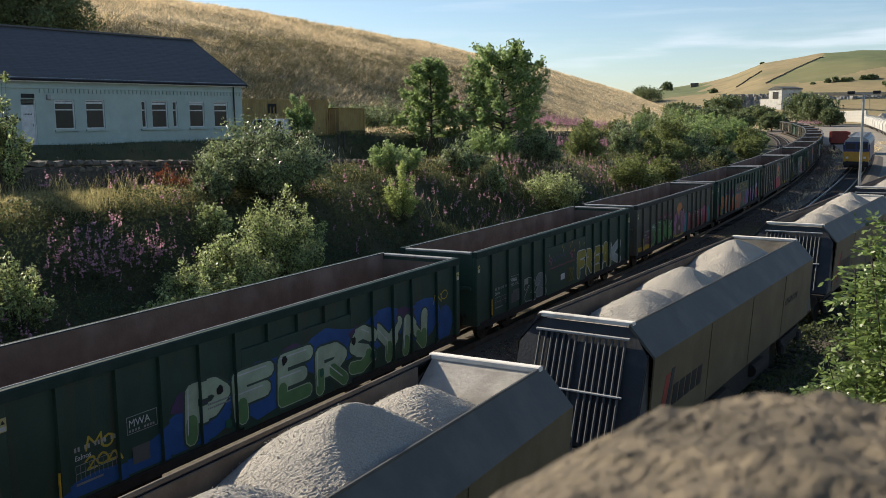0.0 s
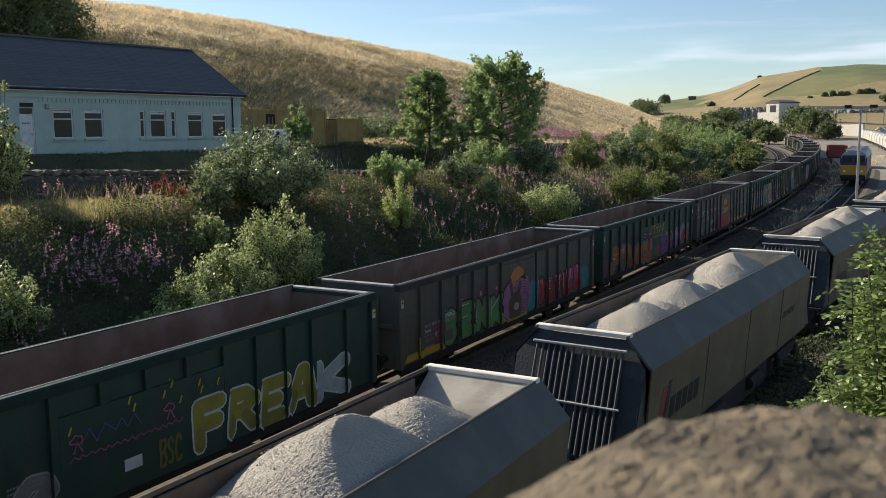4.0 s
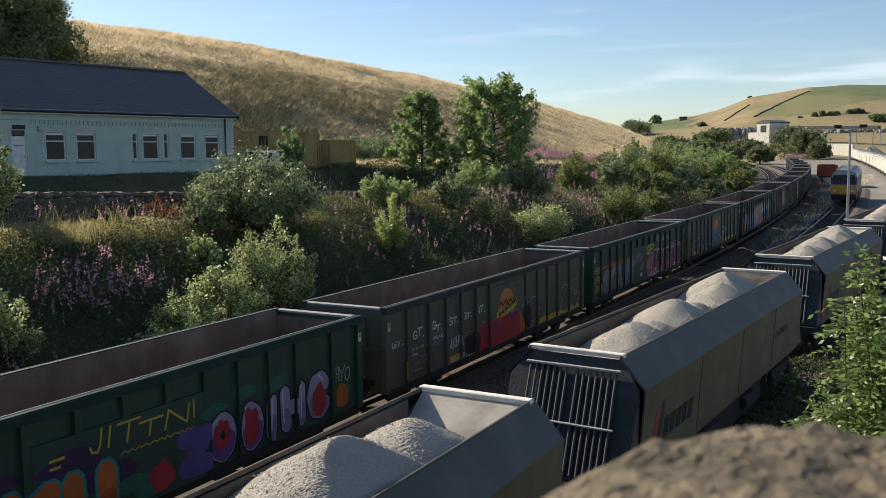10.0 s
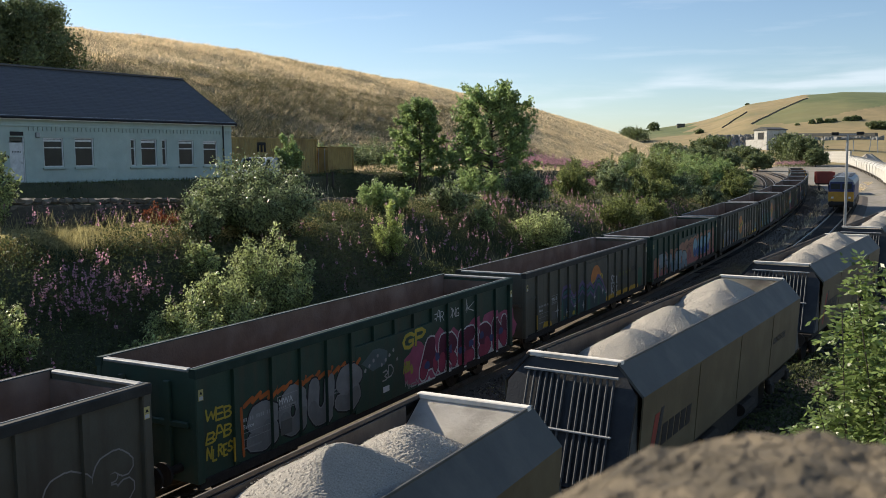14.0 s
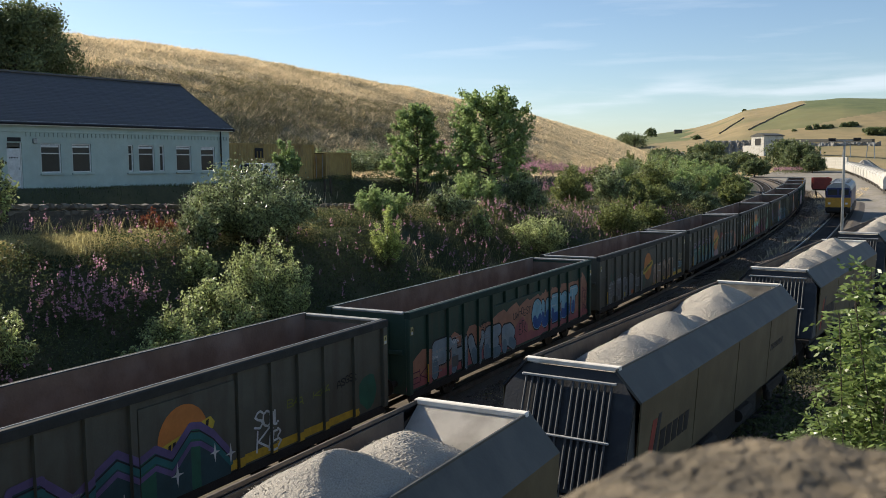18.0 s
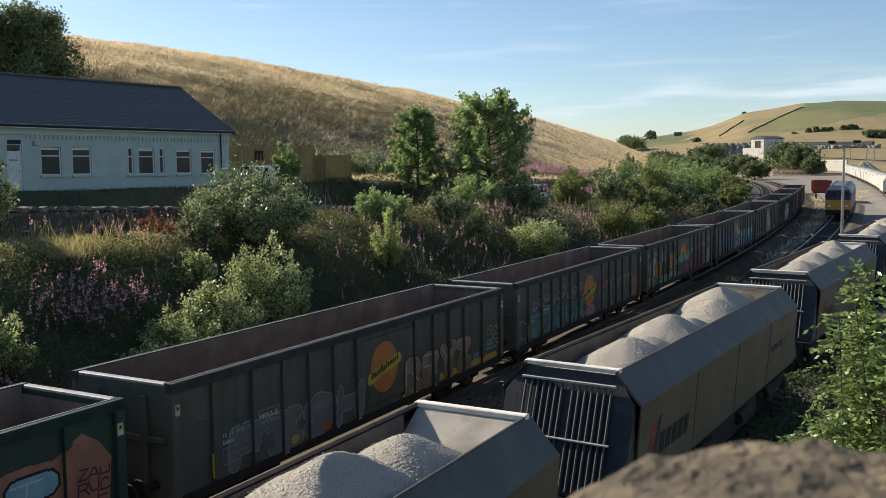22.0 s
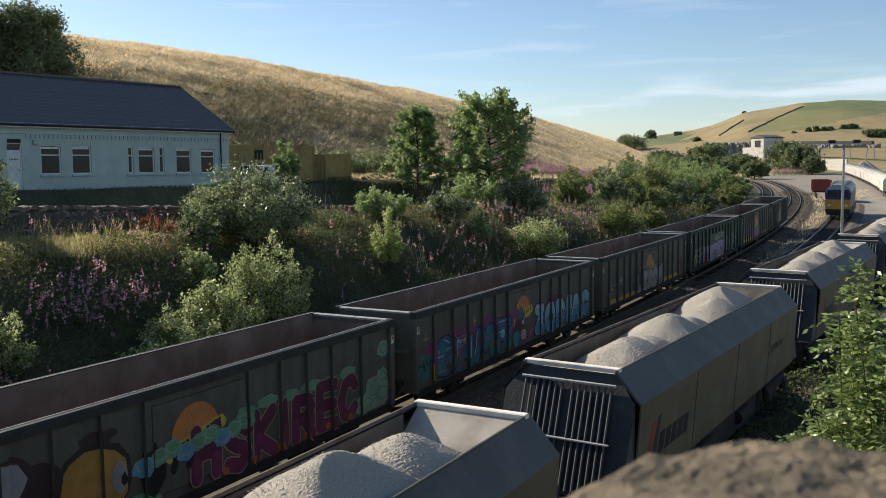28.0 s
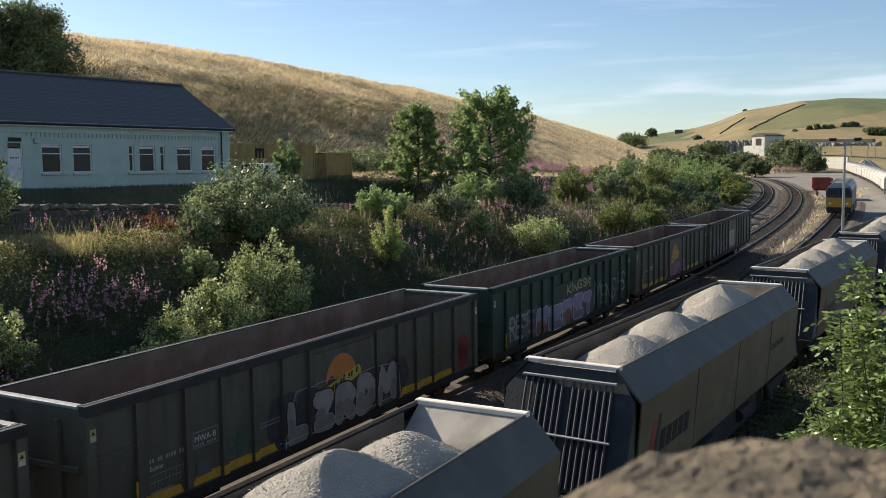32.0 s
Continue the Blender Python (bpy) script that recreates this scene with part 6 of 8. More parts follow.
FLY = build_fly()


# ---- graffiti and markings on the wagons ----
PAINTS = {}


def paint(r, g, b):
    key = (r, g, b)
    if key not in PAINTS:
        PAINTS[key] = mat("spray_paint", key, 0.55, 0, tuple(c * 0.7 for c in key), 2.5, 0.1, 20, stain=tuple(c * 0.45 + 0.01 for c in key), stain_scale=1.6, stain_amount=0.4)
    return PAINTS[key]


# block and bubble letters as strokes in a unit box
ALPHA = {
    "A": [[(0, 0), (0.4, 1), (0.62, 1), (1, 0)], [(0.2, 0.36), (0.8, 0.36)]],
    "B": [[(0.1, 0.5), (0.65, 0.54), (0.92, 0.78), (0.7, 0.97), (0.05, 1), (0.05, 0), (0.75, 0.03), (0.98, 0.27), (0.65, 0.54)]],
    "C": [[(0.95, 0.8), (0.65, 1), (0.25, 0.92), (0.02, 0.5), (0.25, 0.08), (0.65, 0), (0.95, 0.2)]],
    "D": [[(0.05, 0), (0.05, 1), (0.55, 0.97), (0.93, 0.68), (0.93, 0.32), (0.55, 0.03), (0.05, 0)]],
    "E": [[(0.95, 1), (0.05, 1), (0.05, 0), (0.95, 0)], [(0.05, 0.5), (0.75, 0.5)]],
    "F": [[(0.95, 1), (0.05, 1), (0.05, 0)], [(0.05, 0.52), (0.78, 0.52)]],
    "G": [[(0.95, 0.82), (0.6, 1), (0.2, 0.9), (0.02, 0.5), (0.2, 0.1), (0.6, 0), (0.95, 0.15), (0.95, 0.45), (0.55, 0.45)]],
    "H": [[(0.05, 0), (0.05, 1)], [(0.95, 0), (0.95, 1)], [(0.05, 0.5), (0.95, 0.5)]],
    "I": [[(0.5, 0), (0.5, 1)]],
    "J": [[(0.85, 1), (0.85, 0.25), (0.55, 0), (0.2, 0.08), (0.05, 0.3)]],
    "K": [[(0.05, 0), (0.05, 1)], [(0.95, 1), (0.1, 0.48), (1, 0)]],
    "L": [[(0.05, 1), (0.05, 0), (0.95, 0)]],
    "M": [[(0, 0), (0.1, 1), (0.5, 0.35), (0.9, 1), (1, 0)]],
    "N": [[(0.05, 0), (0.05, 1), (0.95, 0), (0.95, 1)]],
    "O": [[(0.5, 1), (0.15, 0.85), (0.02, 0.5), (0.15, 0.15), (0.5, 0), (0.85, 0.15), (0.98, 0.5), (0.85, 0.85), (0.5, 1)]],
    "P": [[(0.05, 0), (0.05, 1), (0.65, 0.98), (0.97, 0.74), (0.65, 0.46), (0.08, 0.45)]],
    "R": [[(0.05, 0), (0.05, 1), (0.65, 0.98), (0.95, 0.75), (0.6, 0.5), (0.08, 0.48)], [(0.5, 0.48), (1, 0)]],
    "S": [[(0.95, 0.82), (0.6, 1), (0.2, 0.93), (0.08, 0.7), (0.4, 0.52), (0.8, 0.4), (0.93, 0.2), (0.6, 0), (0.05, 0.12)]],
    "T": [[(0, 1), (1, 1)], [(0.5, 1), (0.5, 0)]],
    "U": [[(0.05, 1), (0.05, 0.3), (0.3, 0.02), (0.7, 0.02), (0.95, 0.3), (0.95, 1)]],
    "V": [[(0, 1), (0.45, 0), (0.6, 0), (1, 1)]],
    "W": [[(0, 1), (0.2, 0), (0.5, 0.7), (0.8, 0), (1, 1)]],
    "Y": [[(0, 1), (0.5, 0.45), (1, 1)], [(0.5, 0.45), (0.45, 0)]],
    "Z": [[(0.05, 1), (0.95, 0.97), (0.08, 0.05), (1, 0)]],
    "2": [[(0.05, 0.75), (0.3, 1), (0.75, 0.95), (0.9, 0.68), (0.1, 0.05), (1, 0)]],
    "3": [[(0.05, 0.9), (0.6, 1), (0.92, 0.75), (0.45, 0.52), (0.95, 0.28), (0.6, 0), (0.05, 0.1)]],
}


class Coat:
    """Thin painted shapes that follow the ribbed side of one wagon."""

    def __init__(self, n):
        self.wagon = WAGONS[n]
        ribs = RIBS_GREEN if n in GREEN_ONES else RIBS_GREY
        self.green = n in GREEN_ONES
        self.cuts = sorted([r - RIB_W / 2 for r in ribs] + [r + RIB_W / 2 for r in ribs] + ([-1.925, 1.925] if self.green else [-0.965, 1.585]))
        self.ribs = ribs
        self.lift = 0

    def depth(self, y, z):
        if any(abs(y - r) < RIB_W / 2 for r in self.ribs):
            return RIB_X
        if self.green and abs(y) < 1.925 and z < 2.42:
            return RIB_X
        if not self.green and -0.965 < y < 1.585:
            return SIDE_X + 0.045
        return SIDE_X

    whole = False

    def single(self):
        """A patch outside a lettering is a part of its own."""
        if not self.whole:
            self.flush("paint_patch")

    def start(self):
        self.verts, self.faces, self.mats, self.slots = [], [], [], []

    def poly(self, pts, m, layer):
        """A convex polygon of (y, z), cut where the ribs step out."""
        lo, hi = min(p[0] for p in pts), max(p[0] for p in pts)
        edges = [lo] + [c for c in self.cuts if lo < c < hi] + [hi]
        if m not in self.slots:
            self.slots.append(m)
        self.lift += 1
        out = 0.004 + layer * 0.003 + (self.lift % 24) * 0.0001
        for a, b in zip(edges, edges[1:]):
            q = self.clip(self.clip(pts, a, 1), b, -1)
            if len(q) < 3:
                continue
            x = self.depth((a + b) / 2, sum(p[1] for p in q) / len(q)) + out
            k = len(self.verts)
            self.verts.extend((x, y, z) for y, z in q)
            self.faces.append(tuple(range(k, k + len(q))))
            self.mats.append(self.slots.index(m))

    @staticmethod
    def clip(pts, c, sgn):
        out = []
        for i, p in enumerate(pts):
            q = pts[(i + 1) % len(pts)]
            dp, dq = sgn * (p[0] - c), sgn * (q[0] - c)
            if dp >= 0:
                out.append(p)
            if (dp > 0 > dq) or (dp < 0 < dq):
                t = dp / (dp - dq)
                out.append((c, p[1] + (q[1] - p[1]) * t))
        return out

    def blob(self, y, z, ry, rz, m, layer, seed=0, n=14, wob=0.18, lo=0.83):
        r = random.Random(seed)
        pts = []
        for i in range(n):
            k = 1 + r.uniform(-wob, wob)
            a = math.tau * i / n
            pts.append((y + ry * k * math.cos(a), max(lo, z + rz * k * math.sin(a))))
        self.poly(pts, m, layer)
        self.single()

    def stroke(self, pts, w, m, layer):
        for (y0, z0), (y1, z1) in zip(pts, pts[1:]):
            d = math.hypot(y1 - y0, z1 - z0) or 1e-6
            ny, nz = -(z1 - z0) / d * w / 2, (y1 - y0) / d * w / 2
            self.poly([(y0 + ny, z0 + nz), (y0 - ny, z0 - nz), (y1 - ny, z1 - nz), (y1 + ny, z1 + nz)], m, layer)
        for y, z in pts:
            self.poly([(y + w / 2 * math.cos(math.tau * i / 8 + 0.39), z + w / 2 * math.sin(math.tau * i / 8 + 0.39)) for i in range(8)], m, layer)

    def word(self, text, y0, y1, z0, z1, fill, edge, seed, width=0.28, fill2=None, shine=None, cloud=None, rim=0.05, tilt=0.0, wild=1.0):
        """Painted letters between y0 and y1: an edge, a fill, a second colour in the lower half, glints and a cloud behind."""
        r = random.Random(seed)
        share_of = [0.55 if ch in "IJ" else 1.2 if ch in "MW" else 1.0 for ch in text]
        starts = [sum(share_of[:i]) / sum(share_of) * (y1 - y0) for i in range(len(text))]
        self.flush("paint_patch")
        self.whole = True
        if cloud:
            step = (y1 - y0) / len(text)
            for i in range(len(text) + 1):
                self.blob(y0 + step * i, (z0 + z1) / 2 + r.uniform(-0.05, 0.15), step * 0.62, (z1 - z0) * 0.56, cloud, 0, seed + i)
                self.flush("paint_cloud")
        pad = width / 2 + rim
        for i, ch in enumerate(text):
            if ch not in ALPHA:
                continue
            up, skew, tall = r.uniform(-0.05, 0.06) * wild, r.uniform(-0.1, 0.22) * wild, 1 + r.uniform(-0.05, 0.1) * wild
            step = share_of[i] / sum(share_of) * (y1 - y0)
            wide = max(0.02, step * (1.0 + 0.1 * wild) - 2 * pad)
            rise = tilt * i / max(1, len(text) - 1)

            def at(p):
                k = p[1]
                y = y0 + starts[i] + pad + wide * (p[0] + skew * (k - 0.5) * 0.6) + r.uniform(-0.015, 0.015) * wild
                return (y, max(z0 + pad * 0.6, z0 + pad + rise + up + (z1 - z0 - 2 * pad) * k * tall))
            strokes = [[at(p) for p in s] for s in ALPHA[ch]]
            if edge:
                for s in strokes:
                    self.stroke(s, width + 2 * rim, edge, 1)
            for s in strokes:
                self.stroke(s, width, fill, 2)
            if fill2:
                cut = z0 + rise + (z1 - z0) * 0.42
                for s in strokes:
                    for p, q in zip(s, s[1:]):
                        lo, hi = (p, q) if p[1] < q[1] else (q, p)
                        if lo[1] >= cut:
                            continue
                        k = min(1.0, (cut - lo[1]) / (hi[1] - lo[1] + 1e-6))
                        self.stroke([lo, (lo[0] + (hi[0] - lo[0]) * k, lo[1] + (hi[1] - lo[1]) * k)], width * 0.86, fill2, 3)
            if shine:
                for s in strokes[:2]:
                    self.stroke([(y - width * 0.28, z + width * 0.26) for y, z in s[:2]], 0.03, shine, 4)
            self.flush("graffiti")
        self.whole = False

    def scrawl(self, text, y0, y1, z0, z1, m, seed, w=0.03):
        """A quick tag in one thin line of letters."""
        self.word(text, y0, y1, z0, z1, m, None, seed, w, rim=0.0, wild=1.4)

    def outline(self, pts, m, w=0.03, layer=5):
        self.stroke(pts + pts[:1], w, m, layer)
        self.single()

    def bubble(self, y, z, r, m, seed, w=0.025):
        k = random.Random(seed)
        self.outline([(y + r * (1 + k.uniform(-0.3, 0.3)) * math.cos(a), z + 0.62 * r * (1 + k.uniform(-0.3, 0.3)) * math.sin(a)) for a in np.linspace(0, math.tau, 11)[:-1]], m, w)

    def flush(self, name):
        self.finish(name, self.label if name == "graffiti" else "")
        self.start()

    def tag(self, y0, y1, z0, z1, m, seed, w=0.025, n=7):
        r = random.Random(seed)
        pts = []
        for i in range(n):
            pts.append((y0 + (y1 - y0) * (i + r.uniform(-0.3, 0.3)) / (n - 1), z1 if i % 2 else z0 + r.uniform(0, 0.4) * (z1 - z0)))
        self.stroke(pts, w, m, 5)
        self.single()

    def rect(self, y0, y1, z0, z1, m, layer=1):
        self.poly([(y0, z0), (y1, z0), (y1, z1), (y0, z1)], m, layer)

    label = ""

    def finish(self, name, label):
        if not self.faces:
            return
        ob = mesh_part(name, self.verts, self.faces, self.slots, self.wagon, label)
        ob.data.polygons.foreach_set("material_index", np.array(self.mats, dtype=np.int32))
        return ob


P_WHITE, P_BLACK, P_SILVER = paint(0.66, 0.66, 0.63), paint(0.014, 0.014, 0.016), paint(0.36, 0.35, 0.33)
P_TEAL, P_BLUE, P_LBLUE = paint(0.02, 0.24, 0.24), paint(0.025, 0.1, 0.3), paint(0.27, 0.5, 0.56)
P_GREEN, P_PGREEN, P_DGREEN = paint(0.14, 0.27, 0.1), paint(0.46, 0.55, 0.37), paint(0.03, 0.13, 0.08)
P_RED, P_PINK, P_MAROON = paint(0.4, 0.03, 0.04), paint(0.5, 0.1, 0.2), paint(0.13, 0.02, 0.05)
P_ORANGE, P_YEL, P_TAN = paint(0.5, 0.13, 0.025), paint(0.55, 0.42, 0.05), paint(0.36, 0.25, 0.16)
P_PURPLE, P_LILAC, P_PEACH, P_BROWN = paint(0.14, 0.06, 0.22), paint(0.36, 0.3, 0.42), paint(0.42, 0.2, 0.12), paint(0.12, 0.07, 0.05)


def logo(c, half=False, cover=True):
    """Orange disc with a slanted yellow band and dark bars."""
    y, z, r = 0.12, 1.85, 0.66
    pts = [(y + r * math.cos(math.tau * i / 28), z + r * math.sin(math.tau * i / 28)) for i in range(28)]
    if half:
        pts = [p for p in pts if p[1] > z - 0.15]
    c.flush("paint_patch")
    c.poly(pts, paint(0.62, 0.22, 0.05), 0)
    c.flush("sign_disc")
    c.poly([(y - 0.82, z - 0.28), (y - 0.72, z - 0.36), (y + 0.8, z + 0.0), (y + 0.86, z + 0.12), (y + 0.74, z + 0.26), (y - 0.76, z - 0.06)], paint(0.62, 0.46, 0.05), 1)
    c.flush("sign_band")
    for i in range(12):
        a = y - 0.64 + i * 0.112
        if half and i % 3 == 1:
            continue
        b = z - 0.225 + (a - y + 0.64) * 0.235
        tall = 0.2 if i in (0, 4, 6) else 0.15
        c.poly([(a, b), (a + 0.078, b + 0.018), (a + 0.1, b + tall), (a + 0.022, b + tall - 0.018)], P_BLACK, 2)
    c.flush("sign_mark")


def yellow_foot(c, spans):
    for y0, y1 in spans:
        c.poly([(y0, 0.82), (y1, 0.82), (y1 - 0.1, 1.0), (y0 + 0.15, 1.02)], M_YELLOW, 0)
        c.single()


def text_mesh(body, size):
    cu = bpy.data.curves.new("lettering", "FONT")
    cu.body, cu.size, cu.extrude = body, size, 0.001
    ob = bpy.data.objects.new("lettering", cu)
    scene.collection.objects.link(ob)
    me = bpy.data.meshes.new_from_object(ob.evaluated_get(bpy.context.evaluated_depsgraph_get()))
    bpy.data.objects.remove(ob)
    me.materials.append(M_WHITE)
    return me


TEXT_GREEN, TEXT_GREY, TEXT_CLASS = text_mesh("MWA", 0.2), text_mesh("MWA-B", 0.18), text_mesh("Ealnos", 0.13)


def markings(n):
    """Number bars, data panels, code letters and warning plates."""
    c = Coat(n)
    c.start()
    pale = paint(0.4, 0.4, 0.38)
    for k in range(13):
        if k not in (2, 5, 10):
            c.rect(-5.95 + k * 0.068, -5.91 + k * 0.068, 1.6, 1.68, pale, 4)
    c.flush("marking")
    c.rect(-5.95, -5.1, 1.36, 1.37, pale, 4)
    c.rect(-5.95, -5.1, 1.22, 1.23, pale, 4)
    for k in range(10):
        c.rect(-5.95 + k * 0.093, -5.94 + k * 0.093, 1.1, 1.37, paint(0.25, 0.25, 0.24), 4)
    c.rect(-5.95, -5.4, 1.02, 1.06, paint(0.25, 0.25, 0.24), 4)
    c.flush("marking")
    for z in (1.55, 1.86):
        c.rect(-4.84, -4.15, z, z + 0.012, pale, 4)
    c.rect(-4.84, -4.828, 1.55, 1.872, pale, 4)
    c.rect(-4.15, -4.138, 1.55, 1.872, pale, 4)
    for k in range(9):
        if k != 4:
            c.rect(-4.8 + k * 0.068, -4.755 + k * 0.068, 1.585, 1.63, pale, 4)
    c.flush("marking")
    c.rect(-4.75, -4.35, 0.98, 1.3, paint(0.12, 0.12, 0.11), 4)
    c.flush("data_panel")
    for k in range(12):
        c.rect(-2.86 + k * 0.055, -2.82 + k * 0.055, 1.52, 1.555, paint(0.25, 0.25, 0.24), 4)
        c.rect(-2.86 + k * 0.055, -2.82 + k * 0.055, 1.44, 1.475, paint(0.25, 0.25, 0.24), 4)
    c.finish("marking", "white stencilled number and data bars")
    for mesh, z in ((TEXT_GREEN if n in GREEN_ONES else TEXT_GREY, 1.67), (TEXT_CLASS, 1.45)):
        t = new("code_lettering", mesh)
        t.parent = c.wagon
        t.matrix_basis = Matrix.Translation((SIDE_X + 0.012, -4.8 if z > 1.5 else -5.95, z)) @ Matrix(((0, 0, 1, 0), (1, 0, 0, 0), (0, 1, 0, 0), (0, 0, 0, 1)))
    for y in (-HALF + 0.13, HALF - 0.13):
        w = part("warning_plate", box(0.006, 0.13, 0.22, at=(SIDE_X + 0.115, y, 2.5)), paint(0.6, 0.52, 0.2), c.wagon, "small pale yellow warning plate")
        bm = bmesh.new()
        v = [bm.verts.new(q) for q in ((SIDE_X + 0.12, y - 0.04, 2.51), (SIDE_X + 0.12, y + 0.04, 2.51), (SIDE_X + 0.12, y, 2.58))]
        bm.faces.new(v)
        part("symbol", bm, M_BLACK, w)
        part("caption", box(0.004, 0.1, 0.07, at=(SIDE_X + 0.119, y, 2.44)), P_WHITE, w)


def spray(n, draw, label):
    c = Coat(n)
    c.start()
    c.label = label
    draw(c)
    c.finish("paint_patch", "")


def art_a(c):
    for i, (y, z, ry, rz) in enumerate(((-3.2, 1.2, 0.9, 0.5), (-1.2, 1.5, 1.3, 0.6), (1.2, 1.75, 1.2, 0.5), (3.4, 1.8, 1.2, 0.45), (5.4, 1.6, 1.0, 0.65), (6.6, 1.2, 0.5, 0.5))):
        c.blob(y, z, ry, rz, P_BLUE, 0, i)
    for i, (y, z) in enumerate(((-3.3, 1.75), (-0.3, 1.95), (2.3, 1.85), (4.4, 1.9))):
        c.blob(y, z, 0.5, 0.22, paint(0.09, 0.05, 0.12), 1, 40 + i)
    c.word("PFERSYN", -3.55, 5.6, 0.8, 2.05, P_PGREEN, paint(0.05, 0.085, 0.06), 11, 0.34, P_GREEN, P_WHITE, None, 0.05, -0.12)
    for i, (y, z) in enumerate(((-2.5, 1.75), (-2.3, 1.0), (-0.6, 1.9), (0.7, 1.3), (2.0, 1.75), (2.9, 1.2), (4.1, 1.4), (5.0, 1.2))):
        c.blob(y, z, 0.09, 0.1, P_DGREEN if i % 2 else P_BLACK, 5, 60 + i)
    c.scrawl("MO", 6.0, 6.8, 1.85, 2.1, P_YEL, 5)
    c.scrawl("MO", -5.7, -5.15, 1.5, 1.75, P_YEL, 6, 0.04)
    c.scrawl("2OA", -5.75, -5.05, 1.22, 1.46, P_YEL, 7, 0.04)
    c.blob(-5.3, 0.95, 1.1, 0.2, P_BLUE, 0, 7)
    c.blob(-4.2, 1.05, 0.5, 0.3, P_BLUE, 0, 8)


def art_b(c):
    c.word("2", -3.75, -2.95, 0.78, 1.66, M_GREEN, P_SILVER, 99, 0.24, None, None, None, 0.035)
    c.word("2", -2.8, -2.0, 0.78, 1.66, paint(0.2, 0.22, 0.2), P_SILVER, 98, 0.24, None, None, None, 0.035)
    c.rect(-3.72, -3.4, 1.42, 1.62, paint(0.4, 0.4, 0.34), 6)
    c.flush("paint_patch")
    c.tag(-1.75, 0.75, 1.62, 1.7, paint(0.4, 0.1, 0.16), 3, 0.022, 30)
    c.tag(-1.5, -0.2, 1.85, 2.1, paint(0.1, 0.12, 0.28), 4, 0.022, 9)
    for y in (-1.6, 0.45):
        c.bubble(y, 1.98, 0.12, paint(0.5, 0.12, 0.22), 3)
        c.stroke([(y - 0.08, 1.76), (y, 1.93), (y + 0.1, 1.76)], 0.025, paint(0.5, 0.12, 0.22), 5)
        c.single()
    for i, (y, z) in enumerate(((-1.75, 2.1), (-0.5, 2.3), (-0.4, 2.15), (0.3, 2.2), (0.5, 2.35), (0.7, 2.0), (1.2, 2.2), (1.25, 2.05), (1.7, 2.1))):
        c.stroke([(y, z), (y + 0.05, z + 0.11)], 0.04, P_YEL, 5)
        c.single()
    c.scrawl("BSC", 0.15, 0.7, 0.9, 1.5, paint(0.18, 0.16, 0.03), 8, 0.06)
    olive = paint(0.36, 0.31, 0.05)
    c.word("FREA", 0.95, 4.9, 0.76, 1.85, olive, P_WHITE, 15, 0.3, paint(0.26, 0.23, 0.05), None, None, 0.04)
    c.word("K", 4.85, 6.15, 0.76, 1.8, paint(0.45, 0.5, 0.46), P_WHITE, 16, 0.3, None, None, None, 0.04)
    c.rect(-0.65, -0.25, 1.1, 1.32, P_WHITE, 3)
    c.flush("paint_patch")
    c.rect(-4.6, -4.1, 1.0, 1.4, paint(0.16, 0.16, 0.14), 3)
    c.flush("paint_patch")
    c.scrawl("ORIN", -5.9, -5.1, 1.3, 1.6, P_DGREEN, 9, 0.035)


